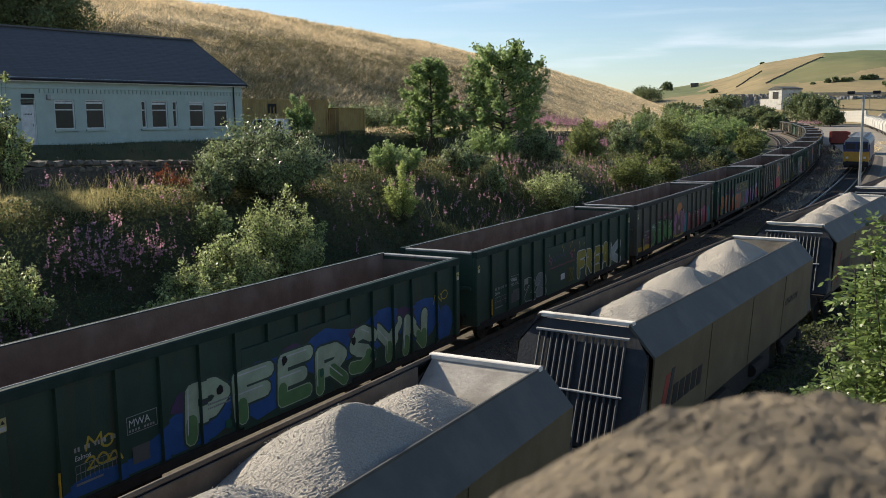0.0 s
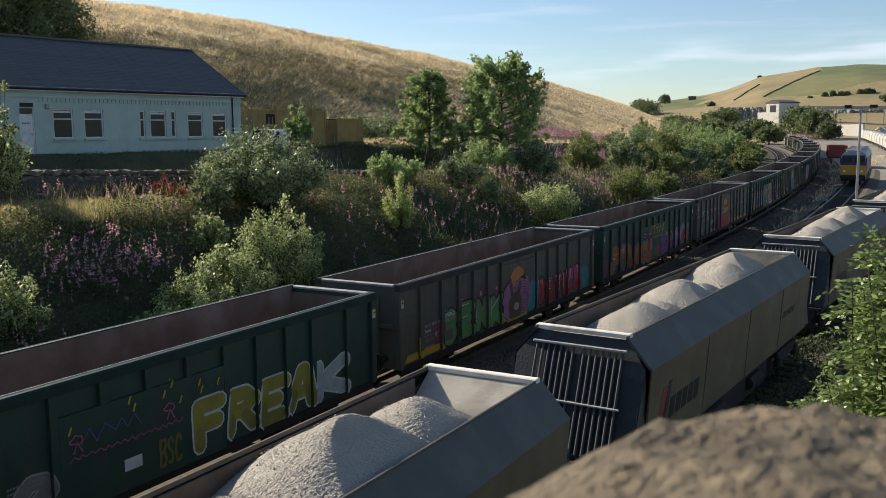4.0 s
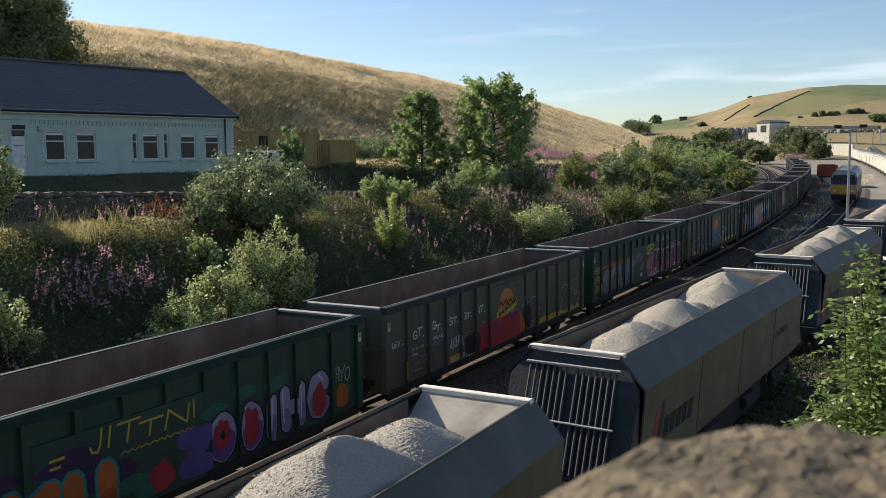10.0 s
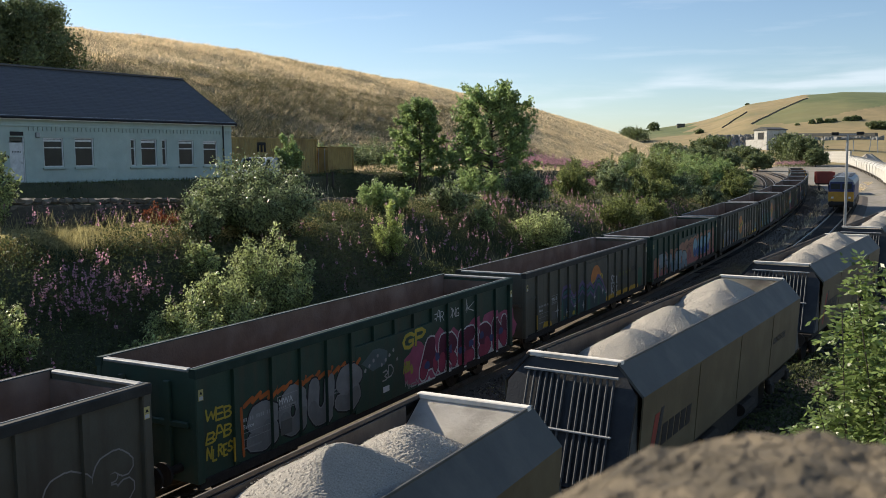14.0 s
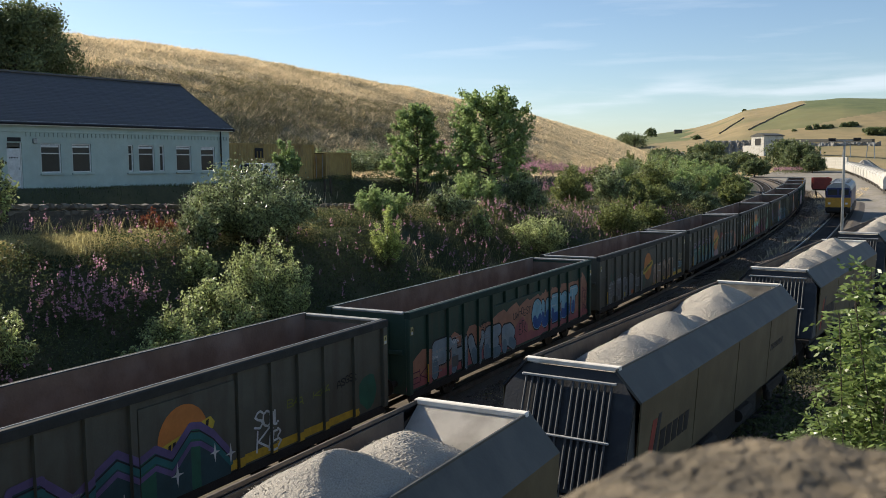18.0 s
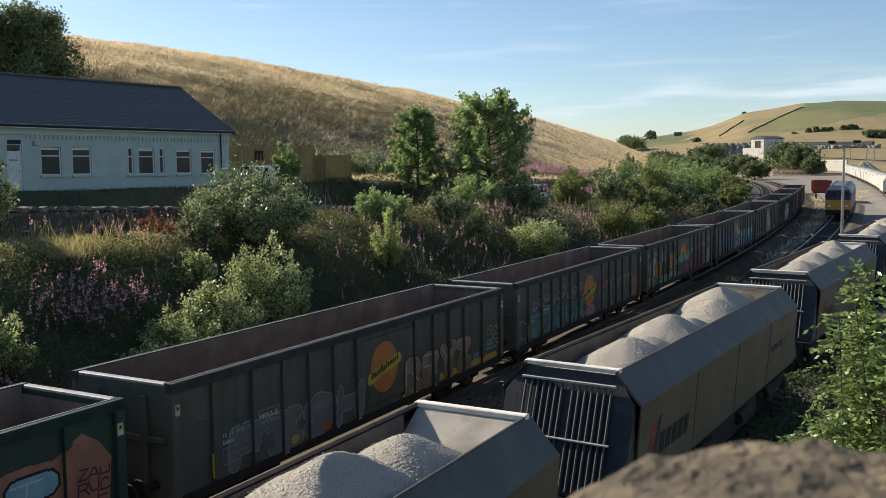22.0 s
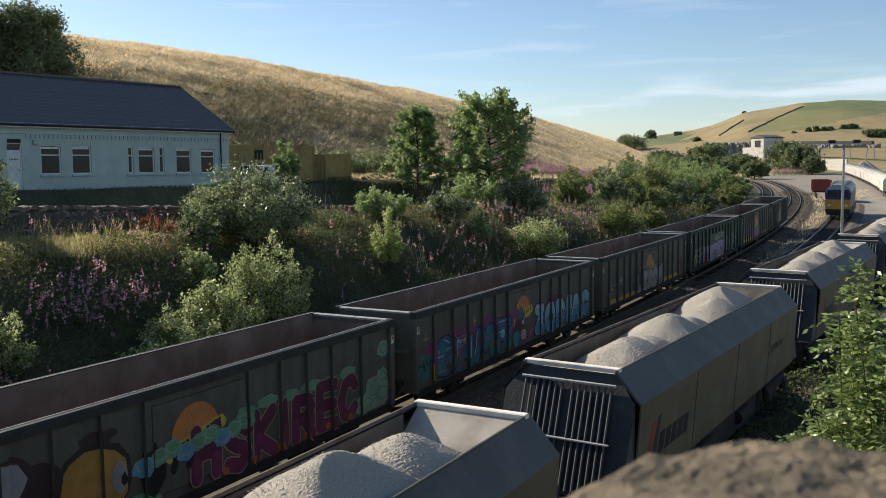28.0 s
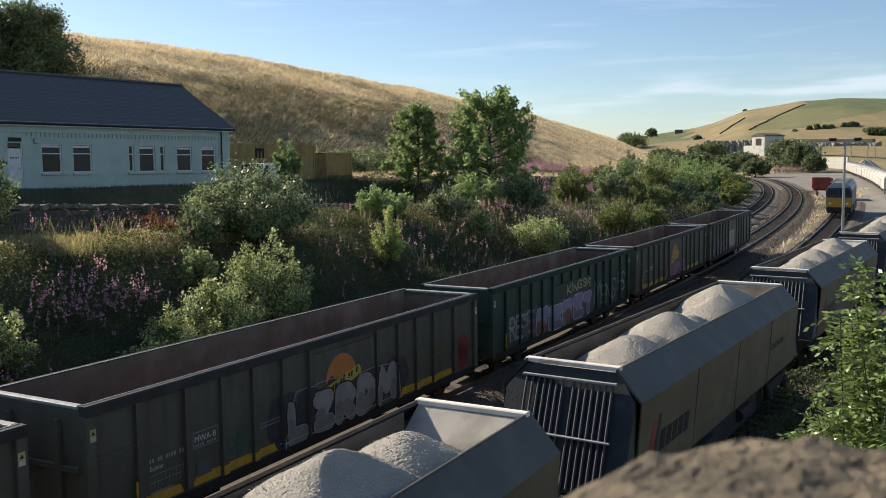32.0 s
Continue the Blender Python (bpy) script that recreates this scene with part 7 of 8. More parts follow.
def art_c(c):
    for i, (y, z, r) in enumerate(((-5.2, 1.2, 0.5), (-3.6, 1.85, 0.45), (-2.4, 1.9, 0.45), (-1.3, 1.9, 0.35), (-4.5, 1.0, 0.4))):
        c.blob(y, z, r, r * 0.85, paint(0.19, 0.07, 0.08), 0, i)
        c.blob(y - 0.1, z + 0.12, 0.07, 0.08, paint(0.5, 0.36, 0.36), 1, i + 9)
    c.word("SENK", -5.05, -0.95, 0.76, 1.95, P_GREEN, P_BLACK, 21, 0.38, paint(0.13, 0.33, 0.1), P_WHITE, None, 0.07)
    logo(c, True)
    pink = paint(0.42, 0.16, 0.3)
    c.blob(-0.55, 1.5, 0.62, 0.66, P_BLACK, 2, 30)
    c.blob(-0.55, 1.5, 0.56, 0.6, pink, 3, 31)
    c.blob(0.5, 1.42, 0.72, 0.72, P_BLACK, 2, 32)
    c.blob(0.5, 1.42, 0.66, 0.66, pink, 3, 33)
    for i in range(6):
        r = 0.1 + 0.09 * i
        c.outline([(0.5 + r * (1 + 0.12 * math.sin(3 * a + i)) * math.cos(a), 1.42 + r * math.sin(a)) for a in np.linspace(0, math.tau, 19)[:-1]], P_BROWN, 0.03, 4)
    c.blob(-0.1, 1.25, 0.52, 0.42, P_BROWN, 5, 34, wob=0.06)
    c.stroke([(-0.3, 1.5), (-0.45, 2.0)], 0.2, P_BROWN, 5)
    c.single()
    c.stroke([(0.1, 1.5), (0.3, 1.95)], 0.2, P_BROWN, 5)
    c.single()
    c.blob(0.0, 1.2, 0.2, 0.13, paint(0.5, 0.36, 0.3), 6, 35, wob=0.06)
    c.blob(-0.1, 0.95, 0.5, 0.16, P_BROWN, 5, 36)
    c.rect(-0.7, 0.9, 0.76, 0.9, paint(0.4, 0.28, 0.05), 4)
    c.flush("paint_patch")
    c.blob(1.35, 1.3, 0.5, 0.52, P_TEAL, 1, 5)
    c.blob(6.4, 1.25, 0.55, 0.55, P_TEAL, 1, 6)
    c.word("SETI", 1.75, 4.6, 0.76, 1.8, P_RED, P_BLACK, 23, 0.4, paint(0.3, 0.03, 0.04), P_WHITE, None, 0.06)
    c.word("NS", 4.5, 6.05, 0.76, 1.85, P_PINK, P_BLACK, 24, 0.34, P_RED, P_WHITE, None, 0.05)
    for i in range(11):
        y = 1.95 + i * 0.38
        c.stroke([(y, 1.78), (y, 1.78 - 0.12 - 0.12 * (i * 7 % 3))], 0.035, P_WHITE, 6)
        c.single()
    c.blob(2.2, 1.88, 0.45, 0.1, P_DGREEN, 1, 9)
    c.blob(5.3, 1.95, 0.4, 0.12, P_BROWN, 1, 10)
    yellow_foot(c, ((-7.0, -4.8), (-1.2, 0.9)))


def art_d(c):
    for i, (y, z) in enumerate(((-5.9, 1.3), (-4.6, 1.95), (-2.9, 1.95), (-1.2, 1.95), (-0.4, 1.5))):
        c.blob(y, z, 0.7, 0.25, paint(0.05, 0.02, 0.07), 0, i)
    c.word("PTUKU", -6.1, -0.3, 0.76, 1.95, P_ORANGE, P_TEAL, 33, 0.4, paint(0.38, 0.08, 0.03), None, None, 0.06, -0.12)
    c.scrawl("DNBL", -1.9, -0.9, 0.85, 1.05, P_TEAL, 34, 0.025)
    c.rect(-1.62, -1.32, 2.08, 2.13, P_YEL, 3)
    c.rect(-1.62, -1.4, 1.95, 2.0, P_YEL, 3)
    c.flush("paint_patch")
    c.scrawl("JITT", -0.85, 0.75, 1.95, 2.35, P_YEL, 35, 0.045)
    c.scrawl("NI", 0.85, 1.75, 1.95, 2.3, P_YEL, 36, 0.045)
    c.tag(-0.2, 1.6, 1.78, 1.84, P_YEL, 37, 0.02, 22)
    c.word("Z", 1.1, 2.1, 0.8, 1.75, paint(0.1, 0.08, 0.24), P_PURPLE, 38, 0.3, None, None, None, 0.04)
    c.word("OO", 2.0, 3.7, 0.8, 1.95, P_LILAC, P_BLACK, 39, 0.34, P_PURPLE, P_WHITE, None, 0.05)
    c.word("IHC", 3.7, 6.1, 0.8, 1.95, P_LILAC, P_BLACK, 40, 0.34, paint(0.24, 0.16, 0.34), P_WHITE, None, 0.05)
    for i in range(7):
        a = math.tau * i / 7
        c.blob(2.45 + 0.17 * math.cos(a), 1.4 + 0.2 * math.sin(a), 0.09, 0.12, P_RED, 6, 50 + i)
    c.blob(2.45, 1.4, 0.07, 0.08, P_BLACK, 7, 58)
    c.blob(3.3, 1.35, 0.25, 0.4, P_RED, 6, 59)
    c.blob(5.7, 1.3, 0.25, 0.4, P_RED, 6, 60)
    for i, (y, z) in enumerate(((2.2, 1.95), (3.1, 2.1), (4.2, 2.05), (6.6, 1.3), (0.5, 0.95), (0.1, 1.2))):
        c.blob(y, z, 0.42, 0.15, P_DGREEN, 1, 70 + i)
    c.blob(0.75, 1.1, 0.3, 0.3, P_RED, 1, 77)
    c.scrawl("HYO", 6.25, 6.95, 1.5, 1.85, P_PGREEN, 78, 0.03)
    c.blob(6.6, 1.2, 0.3, 0.3, P_ORANGE, 2, 79)
    c.blob(-6.7, 1.2, 0.4, 0.4, paint(0.2, 0.06, 0.1), 0, 7)


def art_e(c):
    logo(c)
    c.tag(-0.5, 0.9, 1.92, 2.14, P_BLACK, 2, 0.06, 9)
    c.rect(-1.85, 1.25, 0.76, 1.62, P_RED, 3)
    c.flush("paint_patch")
    c.blob(-2.3, 1.15, 0.5, 0.4, P_BLACK, 3, 2)
    c.blob(1.8, 1.3, 0.5, 0.5, P_BLACK, 3, 3)
    c.poly([(1.15, 0.85), (1.75, 0.85), (1.3, 1.55), (1.15, 1.6)], P_ORANGE, 4)
    c.single()
    lil = paint(0.24, 0.21, 0.34)
    c.word("I", -1.9, -1.15, 0.8, 1.72, lil, paint(0.5, 0.12, 0.1), 43, 0.42, None, None, None, 0.03, wild=0.2)
    c.word("L", -1.0, 0.05, 0.76, 1.68, lil, paint(0.5, 0.12, 0.1), 44, 0.36, None, None, None, 0.03, wild=0.2)
    c.word("C", 0.1, 1.2, 0.8, 1.75, lil, paint(0.5, 0.12, 0.1), 45, 0.36, None, None, None, 0.03, wild=0.2)
    for i, (y, z) in enumerate(((-1.5, 1.55), (-0.8, 1.5), (-0.75, 1.3), (0.35, 1.6), (0.85, 1.6))):
        c.blob(y, z, 0.09, 0.09, paint(0.06, 0.05, 0.16), 6, 20 + i)
    for i, y in enumerate((-7.0, -5.9, -4.85, -3.85, -2.95, -2.05)):
        c.scrawl("GT", y, y + 0.5, 1.86 + 0.02 * i, 2.1 + 0.02 * i, P_WHITE, 60 + i, 0.05)
        c.blob(y + 0.58, 1.9 + 0.02 * i, 0.03, 0.03, P_WHITE, 5, i)
    c.scrawl("JOUHA", -3.75, -3.1, 1.15, 1.45, P_WHITE, 70, 0.035)
    c.scrawl("YMNEY", -2.75, -2.15, 0.78, 0.92, P_WHITE, 71, 0.022)
    c.scrawl("ROUS", -3.7, -3.0, 0.8, 0.95, P_WHITE, 72, 0.022)
    c.scrawl("USA", 2.1, 2.5, 0.82, 0.97, P_YEL, 73, 0.02)
    c.scrawl("UUS", 2.7, 3.1, 0.82, 0.97, P_YEL, 74, 0.02)
    c.scrawl("USC", 3.3, 3.6, 0.95, 1.1, P_YEL, 75, 0.02)
    c.outline([(1.3, 1.7), (1.6, 2.0), (1.75, 1.75)], P_SILVER, 0.03)
    c.word("S", 2.05, 2.85, 1.0, 1.95, M_GREY, P_SILVER, 8, 0.32, None, None, None, 0.03)
    c.word("SC", 5.0, 6.95, 0.85, 1.95, M_GREY, P_SILVER, 9, 0.36, None, None, None, 0.03)
    c.word("E", 5.8, 6.6, 1.2, 1.6, M_GREY, P_SILVER, 10, 0.14, None, None, None, 0.03)
    yellow_foot(c, ((-4.0, -3.1), (2.9, 7.05)))


def art_f(c):
    for i in range(16):
        y = -5.9 + i * 0.26
        c.stroke([(y, 1.93 + 0.03 * (i % 3)), (y + 0.26, 2.05 + 0.05 * (i % 2))], 0.1, P_ORANGE, 1)
        c.single()
    c.stroke([(-6.0, 1.9), (-5.95, 0.9)], 0.08, P_ORANGE, 1)
    c.single()
    c.word("SOUS", -5.95, -1.7, 0.8, 2.0, paint(0.26, 0.26, 0.25), P_BLACK, 51, 0.42, paint(0.2, 0.2, 0.19), None, None, 0.04)
    for i, w in enumerate(("NLRES", "BAB", "WEB")):
        c.scrawl(w, -7.05, -6.3, 1.05 + 0.38 * i, 1.32 + 0.38 * i, P_YEL, i, 0.045)
    c.word("GP", 0.25, 1.55, 1.85, 2.35, P_YEL, P_DGREEN, 53, 0.1, None, None, None, 0.02)
    c.scrawl("ABHO", 0.3, 0.8, 1.2, 1.5, paint(0.35, 0.32, 0.05), 54, 0.05)
    c.scrawl("3D", -0.75, -0.2, 1.3, 1.65, P_SILVER, 55, 0.04)
    c.scrawl("NINEEN", 0.4, 1.1, 0.82, 0.98, P_SILVER, 56, 0.025)
    c.blob(-1.0, 1.95, 0.6, 0.25, paint(0.1, 0.14, 0.14), 0, 3)
    for i in range(9):
        c.blob(-1.5 + 0.19 * i, 1.75 + 0.09 * (i * 5 % 4), 0.05, 0.05, P_SILVER, 1, 80 + i)
    c.rect(-0.7, -0.4, 1.0, 1.15, P_WHITE, 3)
    c.flush("paint_patch")
    c.rect(1.1, 7.05, 0.78, 1.62, P_WHITE, 0)
    c.flush("paint_patch")
    c.word("ARESN", 1.15, 7.1, 0.76, 1.95, P_MAROON, P_WHITE, 57, 0.44, paint(0.36, 0.05, 0.1), None, paint(0.4, 0.09, 0.16), 0.05, -0.1)
    for i in range(8):
        c.blob(1.6 + i * 0.72, 1.25 + 0.1 * (i % 3), 0.16, 0.12, paint(0.06, 0.08, 0.2), 5, 90 + i)
    for i, w in enumerate(("FAR", "DNG", "JK")):
        c.scrawl(w, 2.1 + i * 0.95, 2.75 + i * 0.95, 2.32, 2.62, P_WHITE, 60 + i, 0.028)


def art_g(c):
    logo(c, True)
    ink, purple, teal = paint(0.03, 0.07, 0.08), paint(0.15, 0.11, 0.24), paint(0.03, 0.15, 0.15)
    tops = ((-3.85, 1.3), (-3.55, 2.0), (-3.05, 2.05), (-2.4, 1.5), (-1.95, 1.75), (-1.45, 2.0), (-1.0, 1.72), (-0.6, 1.85), (-0.2, 1.62), (0.3, 2.05), (0.55, 2.0), (0.9, 1.75), (1.4, 1.2))
    for i, ((a, p), (b, q)) in enumerate(zip(tops, tops[1:])):
        c.poly([(a, 0.78), (b, 0.78), (b, q), (a, p)], ink if i % 3 else P_DGREEN, 2)
        c.single()
    c.stroke([(y, z) for y, z in tops], 0.14, purple, 3)
    c.single()
    c.stroke([(y, z - 0.2) for y, z in tops], 0.12, teal, 4)
    c.single()
    c.stroke([(y, z - 0.36) for y, z in tops[1:-1]], 0.1, purple, 4)
    c.single()
    c.stroke([(y, z - 0.11) for y, z in tops], 0.025, P_BLACK, 5)
    c.single()
    for y, z, s in ((-4.2, 1.25, 0.32), (-3.2, 1.04, 0.18), (-2.3, 1.15, 0.2), (-1.33, 1.05, 0.2), (-0.08, 1.2, 0.24), (0.94, 1.35, 0.2), (1.39, 1.2, 0.22)):
        c.poly([(y - 0.04, z), (y, z - s), (y + 0.04, z), (y, z + s)], P_WHITE, 6)
        c.single()
        c.poly([(y - s * 0.7, z), (y, z - 0.035), (y + s * 0.7, z), (y, z + 0.035)], P_WHITE, 6)
        c.single()
    c.scrawl("SOL", 2.2, 3.0, 1.4, 1.78, P_WHITE, 5, 0.05)
    c.scrawl("KB", 2.25, 3.05, 0.88, 1.35, P_WHITE, 6, 0.05)
    for i, w in enumerate(("BAI", "KA", "ASGS")):
        c.scrawl(w, 3.3 + i * 0.95, 3.9 + i, 1.65, 1.85, paint(0.2, 0.22, 0.03) if i < 2 else P_BLACK, 7 + i, 0.03)
    c.scrawl("AMSTY", -3.5, -2.9, 0.8, 0.92, P_YEL, 12, 0.025)
    c.blob(-2.45, 0.9, 0.14, 0.09, P_YEL, 5, 13)
    yellow_foot(c, ((1.2, 6.2), (-5.6, -4.9)))
    c.blob(6.6, 1.3, 0.4, 0.5, P_DGREEN, 0, 4)


def art_h(c):
    rose = paint(0.38, 0.12, 0.12)
    for i in range(14):
        c.blob(-6.3 + i * 0.97, 1.25 + 0.03 * i, 0.85, 0.62 + 0.02 * i, P_PEACH, 0, i)
    for i in range(8):
        c.blob(-0.4 + i * 0.95, 1.85, 0.8, 0.45, P_PEACH, 0, 30 + i)
    for i in range(13):
        c.blob(-6.8 + i * 1.1, 0.92, 0.75, 0.22, rose, 1, 44 + i)
    c.blob(0.2, 1.15, 0.6, 0.55, rose, 1, 60)
    c.word("FHVER", -6.05, -0.35, 0.78, 1.95, paint(0.27, 0.34, 0.36), P_BLACK, 61, 0.38, paint(0.14, 0.22, 0.26), None, None, 0.05, -0.2)
    c.word("GUEST", 1.05, 5.95, 0.98, 2.12, P_LBLUE, P_BLACK, 62, 0.4, P_BLUE, P_WHITE, None, 0.05)
    c.scrawl("UWHOEST", -0.5, 1.0, 1.75, 2.0, P_BLACK, 3, 0.028)
    c.scrawl("ESS", -2.9, -2.35, 1.6, 2.05, P_BLACK, 5, 0.03)
    c.scrawl("ETK", 0.0, 0.6, 1.15, 1.6, P_BLACK, 8, 0.03)
    c.scrawl("EK", -7.1, -6.3, 0.95, 1.3, P_MAROON, 9, 0.03)
    for i, w in enumerate(("ORH", "SIF", "RUC", "ZAU")):
        c.scrawl(w, 6.4, 7.05, 0.95 + 0.28 * i, 1.17 + 0.28 * i, P_MAROON, 10 + i, 0.03)


def art_i(c):
    c.word("FESH", -5.85, -0.9, 0.78, 1.8, paint(0.19, 0.185, 0.17), paint(0.36, 0.35, 0.33), 71, 0.34, None, None, None, 0.025)
    c.blob(-2.4, 0.92, 0.18, 0.12, P_ORANGE, 4, 70)
    c.blob(-3.6, 0.95, 0.14, 0.1, P_YEL, 4, 72)
    for a, b in (((-5.4, 1.75), (-5.05, 2.1)), ((-5.4, 1.75), (-5.6, 2.1)), ((-5.5, 1.85), (-5.75, 1.95)), ((-0.7, 0.95), (-0.3, 1.25)), ((-0.75, 1.05), (-0.55, 1.5)), ((-0.75, 0.95), (-0.75, 1.5))):
        c.stroke([a, b], 0.05, P_DGREEN, 4)
        c.single()
    logo(c)
    c.word("REYZ", 1.05, 5.15, 0.78, 1.88, P_TAN, P_BLACK, 73, 0.42, paint(0.26, 0.17, 0.11), P_WHITE, None, 0.03)
    c.scrawl("19", 5.3, 5.7, 1.6, 1.9, P_WHITE, 4)
    c.scrawl("ISVZ", 6.3, 7.1, 1.5, 1.85, paint(0.5, 0.38, 0.2), 5, 0.04)
    c.scrawl("BEG", 6.3, 7.1, 1.1, 1.4, P_LBLUE, 6, 0.035)
    c.scrawl("EE", 5.35, 5.7, 1.0, 1.2, P_LBLUE, 7, 0.03)
    c.blob(2.9, 0.95, 0.25, 0.2, P_DGREEN, 5, 8)
    yellow_foot(c, ((1.0, 7.1),))


def art_j(c):
    c.blob(-6.7, 1.25, 0.6, 0.35, paint(0.2, 0.14, 0.22), 0, 2)
    c.bubble(-6.7, 1.3, 0.5, paint(0.45, 0.4, 0.45), 3)
    c.word("SEOCK", -6.1, -0.45, 0.76, 1.85, paint(0.06, 0.19, 0.16), P_BLACK, 81, 0.4, paint(0.12, 0.24, 0.25), None, paint(0.08, 0.1, 0.08), 0.05)
    for i in range(7):
        y = -6.0 + i * 0.85
        c.stroke([(y, 0.95), (y + 0.2, 1.4), (y + 0.1, 1.75), (y + 0.3, 1.9)], 0.05, paint(0.4, 0.3, 0.05), 5)
        c.single()
    for i in range(9):
        y, z = -5.6 + i * 0.58, 1.98 + 0.1 * (i % 3)
        c.blob(y, z - 0.08, 0.24, 0.1, paint(0.22, 0.13, 0.2), 3, i)
        c.bubble(y, z, 0.22, paint(0.46, 0.42, 0.44), 20 + i)
    c.blob(0.3, 1.0, 0.6, 0.28, paint(0.36, 0.22, 0.24), 0, 4)
    logo(c)
    c.blob(1.9, 1.9, 0.6, 0.3, paint(0.3, 0.05, 0.04), 0, 5)
    c.blob(3.0, 1.5, 1.2, 0.5, P_DGREEN, 0, 15)
    for i in range(4):
        c.blob(2.6 + i * 1.0, 1.85, 0.6, 0.22, paint(0.3, 0.13, 0.07), 0, 6 + i)
    c.word("CHRON", 1.25, 5.95, 0.82, 1.92, paint(0.1, 0.12, 0.1), paint(0.46, 0.42, 0.38), 83, 0.3, None, None, None, 0.025)
    c.blob(6.6, 1.35, 0.55, 0.55, paint(0.38, 0.17, 0.1), 0, 8)


def art_k(c):
    brown, orange, green = paint(0.05, 0.03, 0.025), paint(0.46, 0.2, 0.04), paint(0.16, 0.34, 0.18)
    for i, (y, z, ry, rz) in enumerate(((-7.0, 1.9, 0.35, 0.4), (-6.2, 1.1, 0.7, 0.3), (-4.6, 1.0, 0.6, 0.3), (-3.6, 0.95, 0.8, 0.25), (-1.5, 0.95, 0.8, 0.22), (-5.6, 2.4, 0.3, 0.12))):
        c.blob(y, z, ry, rz, green, 0, i)
    c.blob(-5.9, 1.8, 0.72, 0.62, brown, 1, 10, wob=0.06)
    c.blob(-5.9, 1.8, 0.64, 0.55, P_SILVER, 2, 11, wob=0.06)
    c.blob(-4.95, 1.6, 0.72, 0.58, brown, 3, 12, wob=0.06)
    c.blob(-4.95, 1.6, 0.64, 0.5, orange, 4, 13, wob=0.06)
    c.blob(-3.95, 2.15, 0.5, 0.42, brown, 3, 14, wob=0.06)
    c.blob(-4.0, 2.15, 0.42, 0.34, P_SILVER, 4, 15, wob=0.06)
    c.blob(-3.4, 1.75, 0.55, 0.6, brown, 3, 16, wob=0.08)
    c.blob(-2.3, 1.6, 0.85, 0.75, brown, 4, 17, wob=0.06)
    c.blob(-2.3, 1.6, 0.77, 0.67, paint(0.5, 0.27, 0.05), 5, 18, wob=0.06)
    c.blob(-2.35, 1.1, 0.42, 0.26, brown, 6, 19, wob=0.06)
    c.blob(-2.35, 1.1, 0.36, 0.2, P_SILVER, 7, 20, wob=0.06)
    c.blob(-1.75, 1.6, 0.17, 0.3, P_SILVER, 7, 21, wob=0.06)
    c.blob(-1.65, 1.55, 0.07, 0.12, P_BLACK, 8, 22)
    c.blob(-2.2, 2.4, 0.4, 0.16, brown, 4, 23)
    logo(c, True)
    c.blob(-1.0, 1.5, 0.3, 0.45, P_BLACK, 2, 24)
    for i, y in enumerate((-0.9, -0.5, -0.1)):
        c.stroke([(y, 1.35), (y + 0.12, 1.75)], 0.16, P_BLACK, 3)
        c.single()
    for i in range(9):
        c.blob(-1.2 + i * 0.34, 1.62 + 0.08 * (i % 3), 0.26, 0.17, green if i % 3 else paint(0.14, 0.33, 0.42), 4, 30 + i)
        c.bubble(-1.2 + i * 0.34, 1.66 + 0.08 * (i % 3), 0.2, paint(0.3, 0.42, 0.3), 40 + i)
    for i in range(6):
        c.blob(1.6 + i * 0.75, 1.95 + 0.06 * (i % 2), 0.35, 0.13, green, 1, 50 + i)
    c.word("HSKIREC", -0.1, 5.75, 0.76, 2.0, P_MAROON, paint(0.4, 0.26, 0.18), 93, 0.3, paint(0.2, 0.03, 0.08), None, None, 0.03)
    for i in range(6):
        c.blob(0.9 + i * 0.9, 0.9, 0.1, 0.09, P_ORANGE, 6, 56 + i)
    for i, (y, z, r) in enumerate(((6.1, 1.05, 0.4), (6.5, 1.35, 0.4), (6.9, 1.15, 0.4), (6.6, 0.95, 0.4), (6.9, 1.6, 0.25), (6.95, 2.3, 0.26))):
        c.blob(y, z, r, r * 0.85, paint(0.28, 0.42, 0.27), 1, 60 + i)
        c.bubble(y, z, r * 0.7, paint(0.12, 0.22, 0.13), 70 + i)


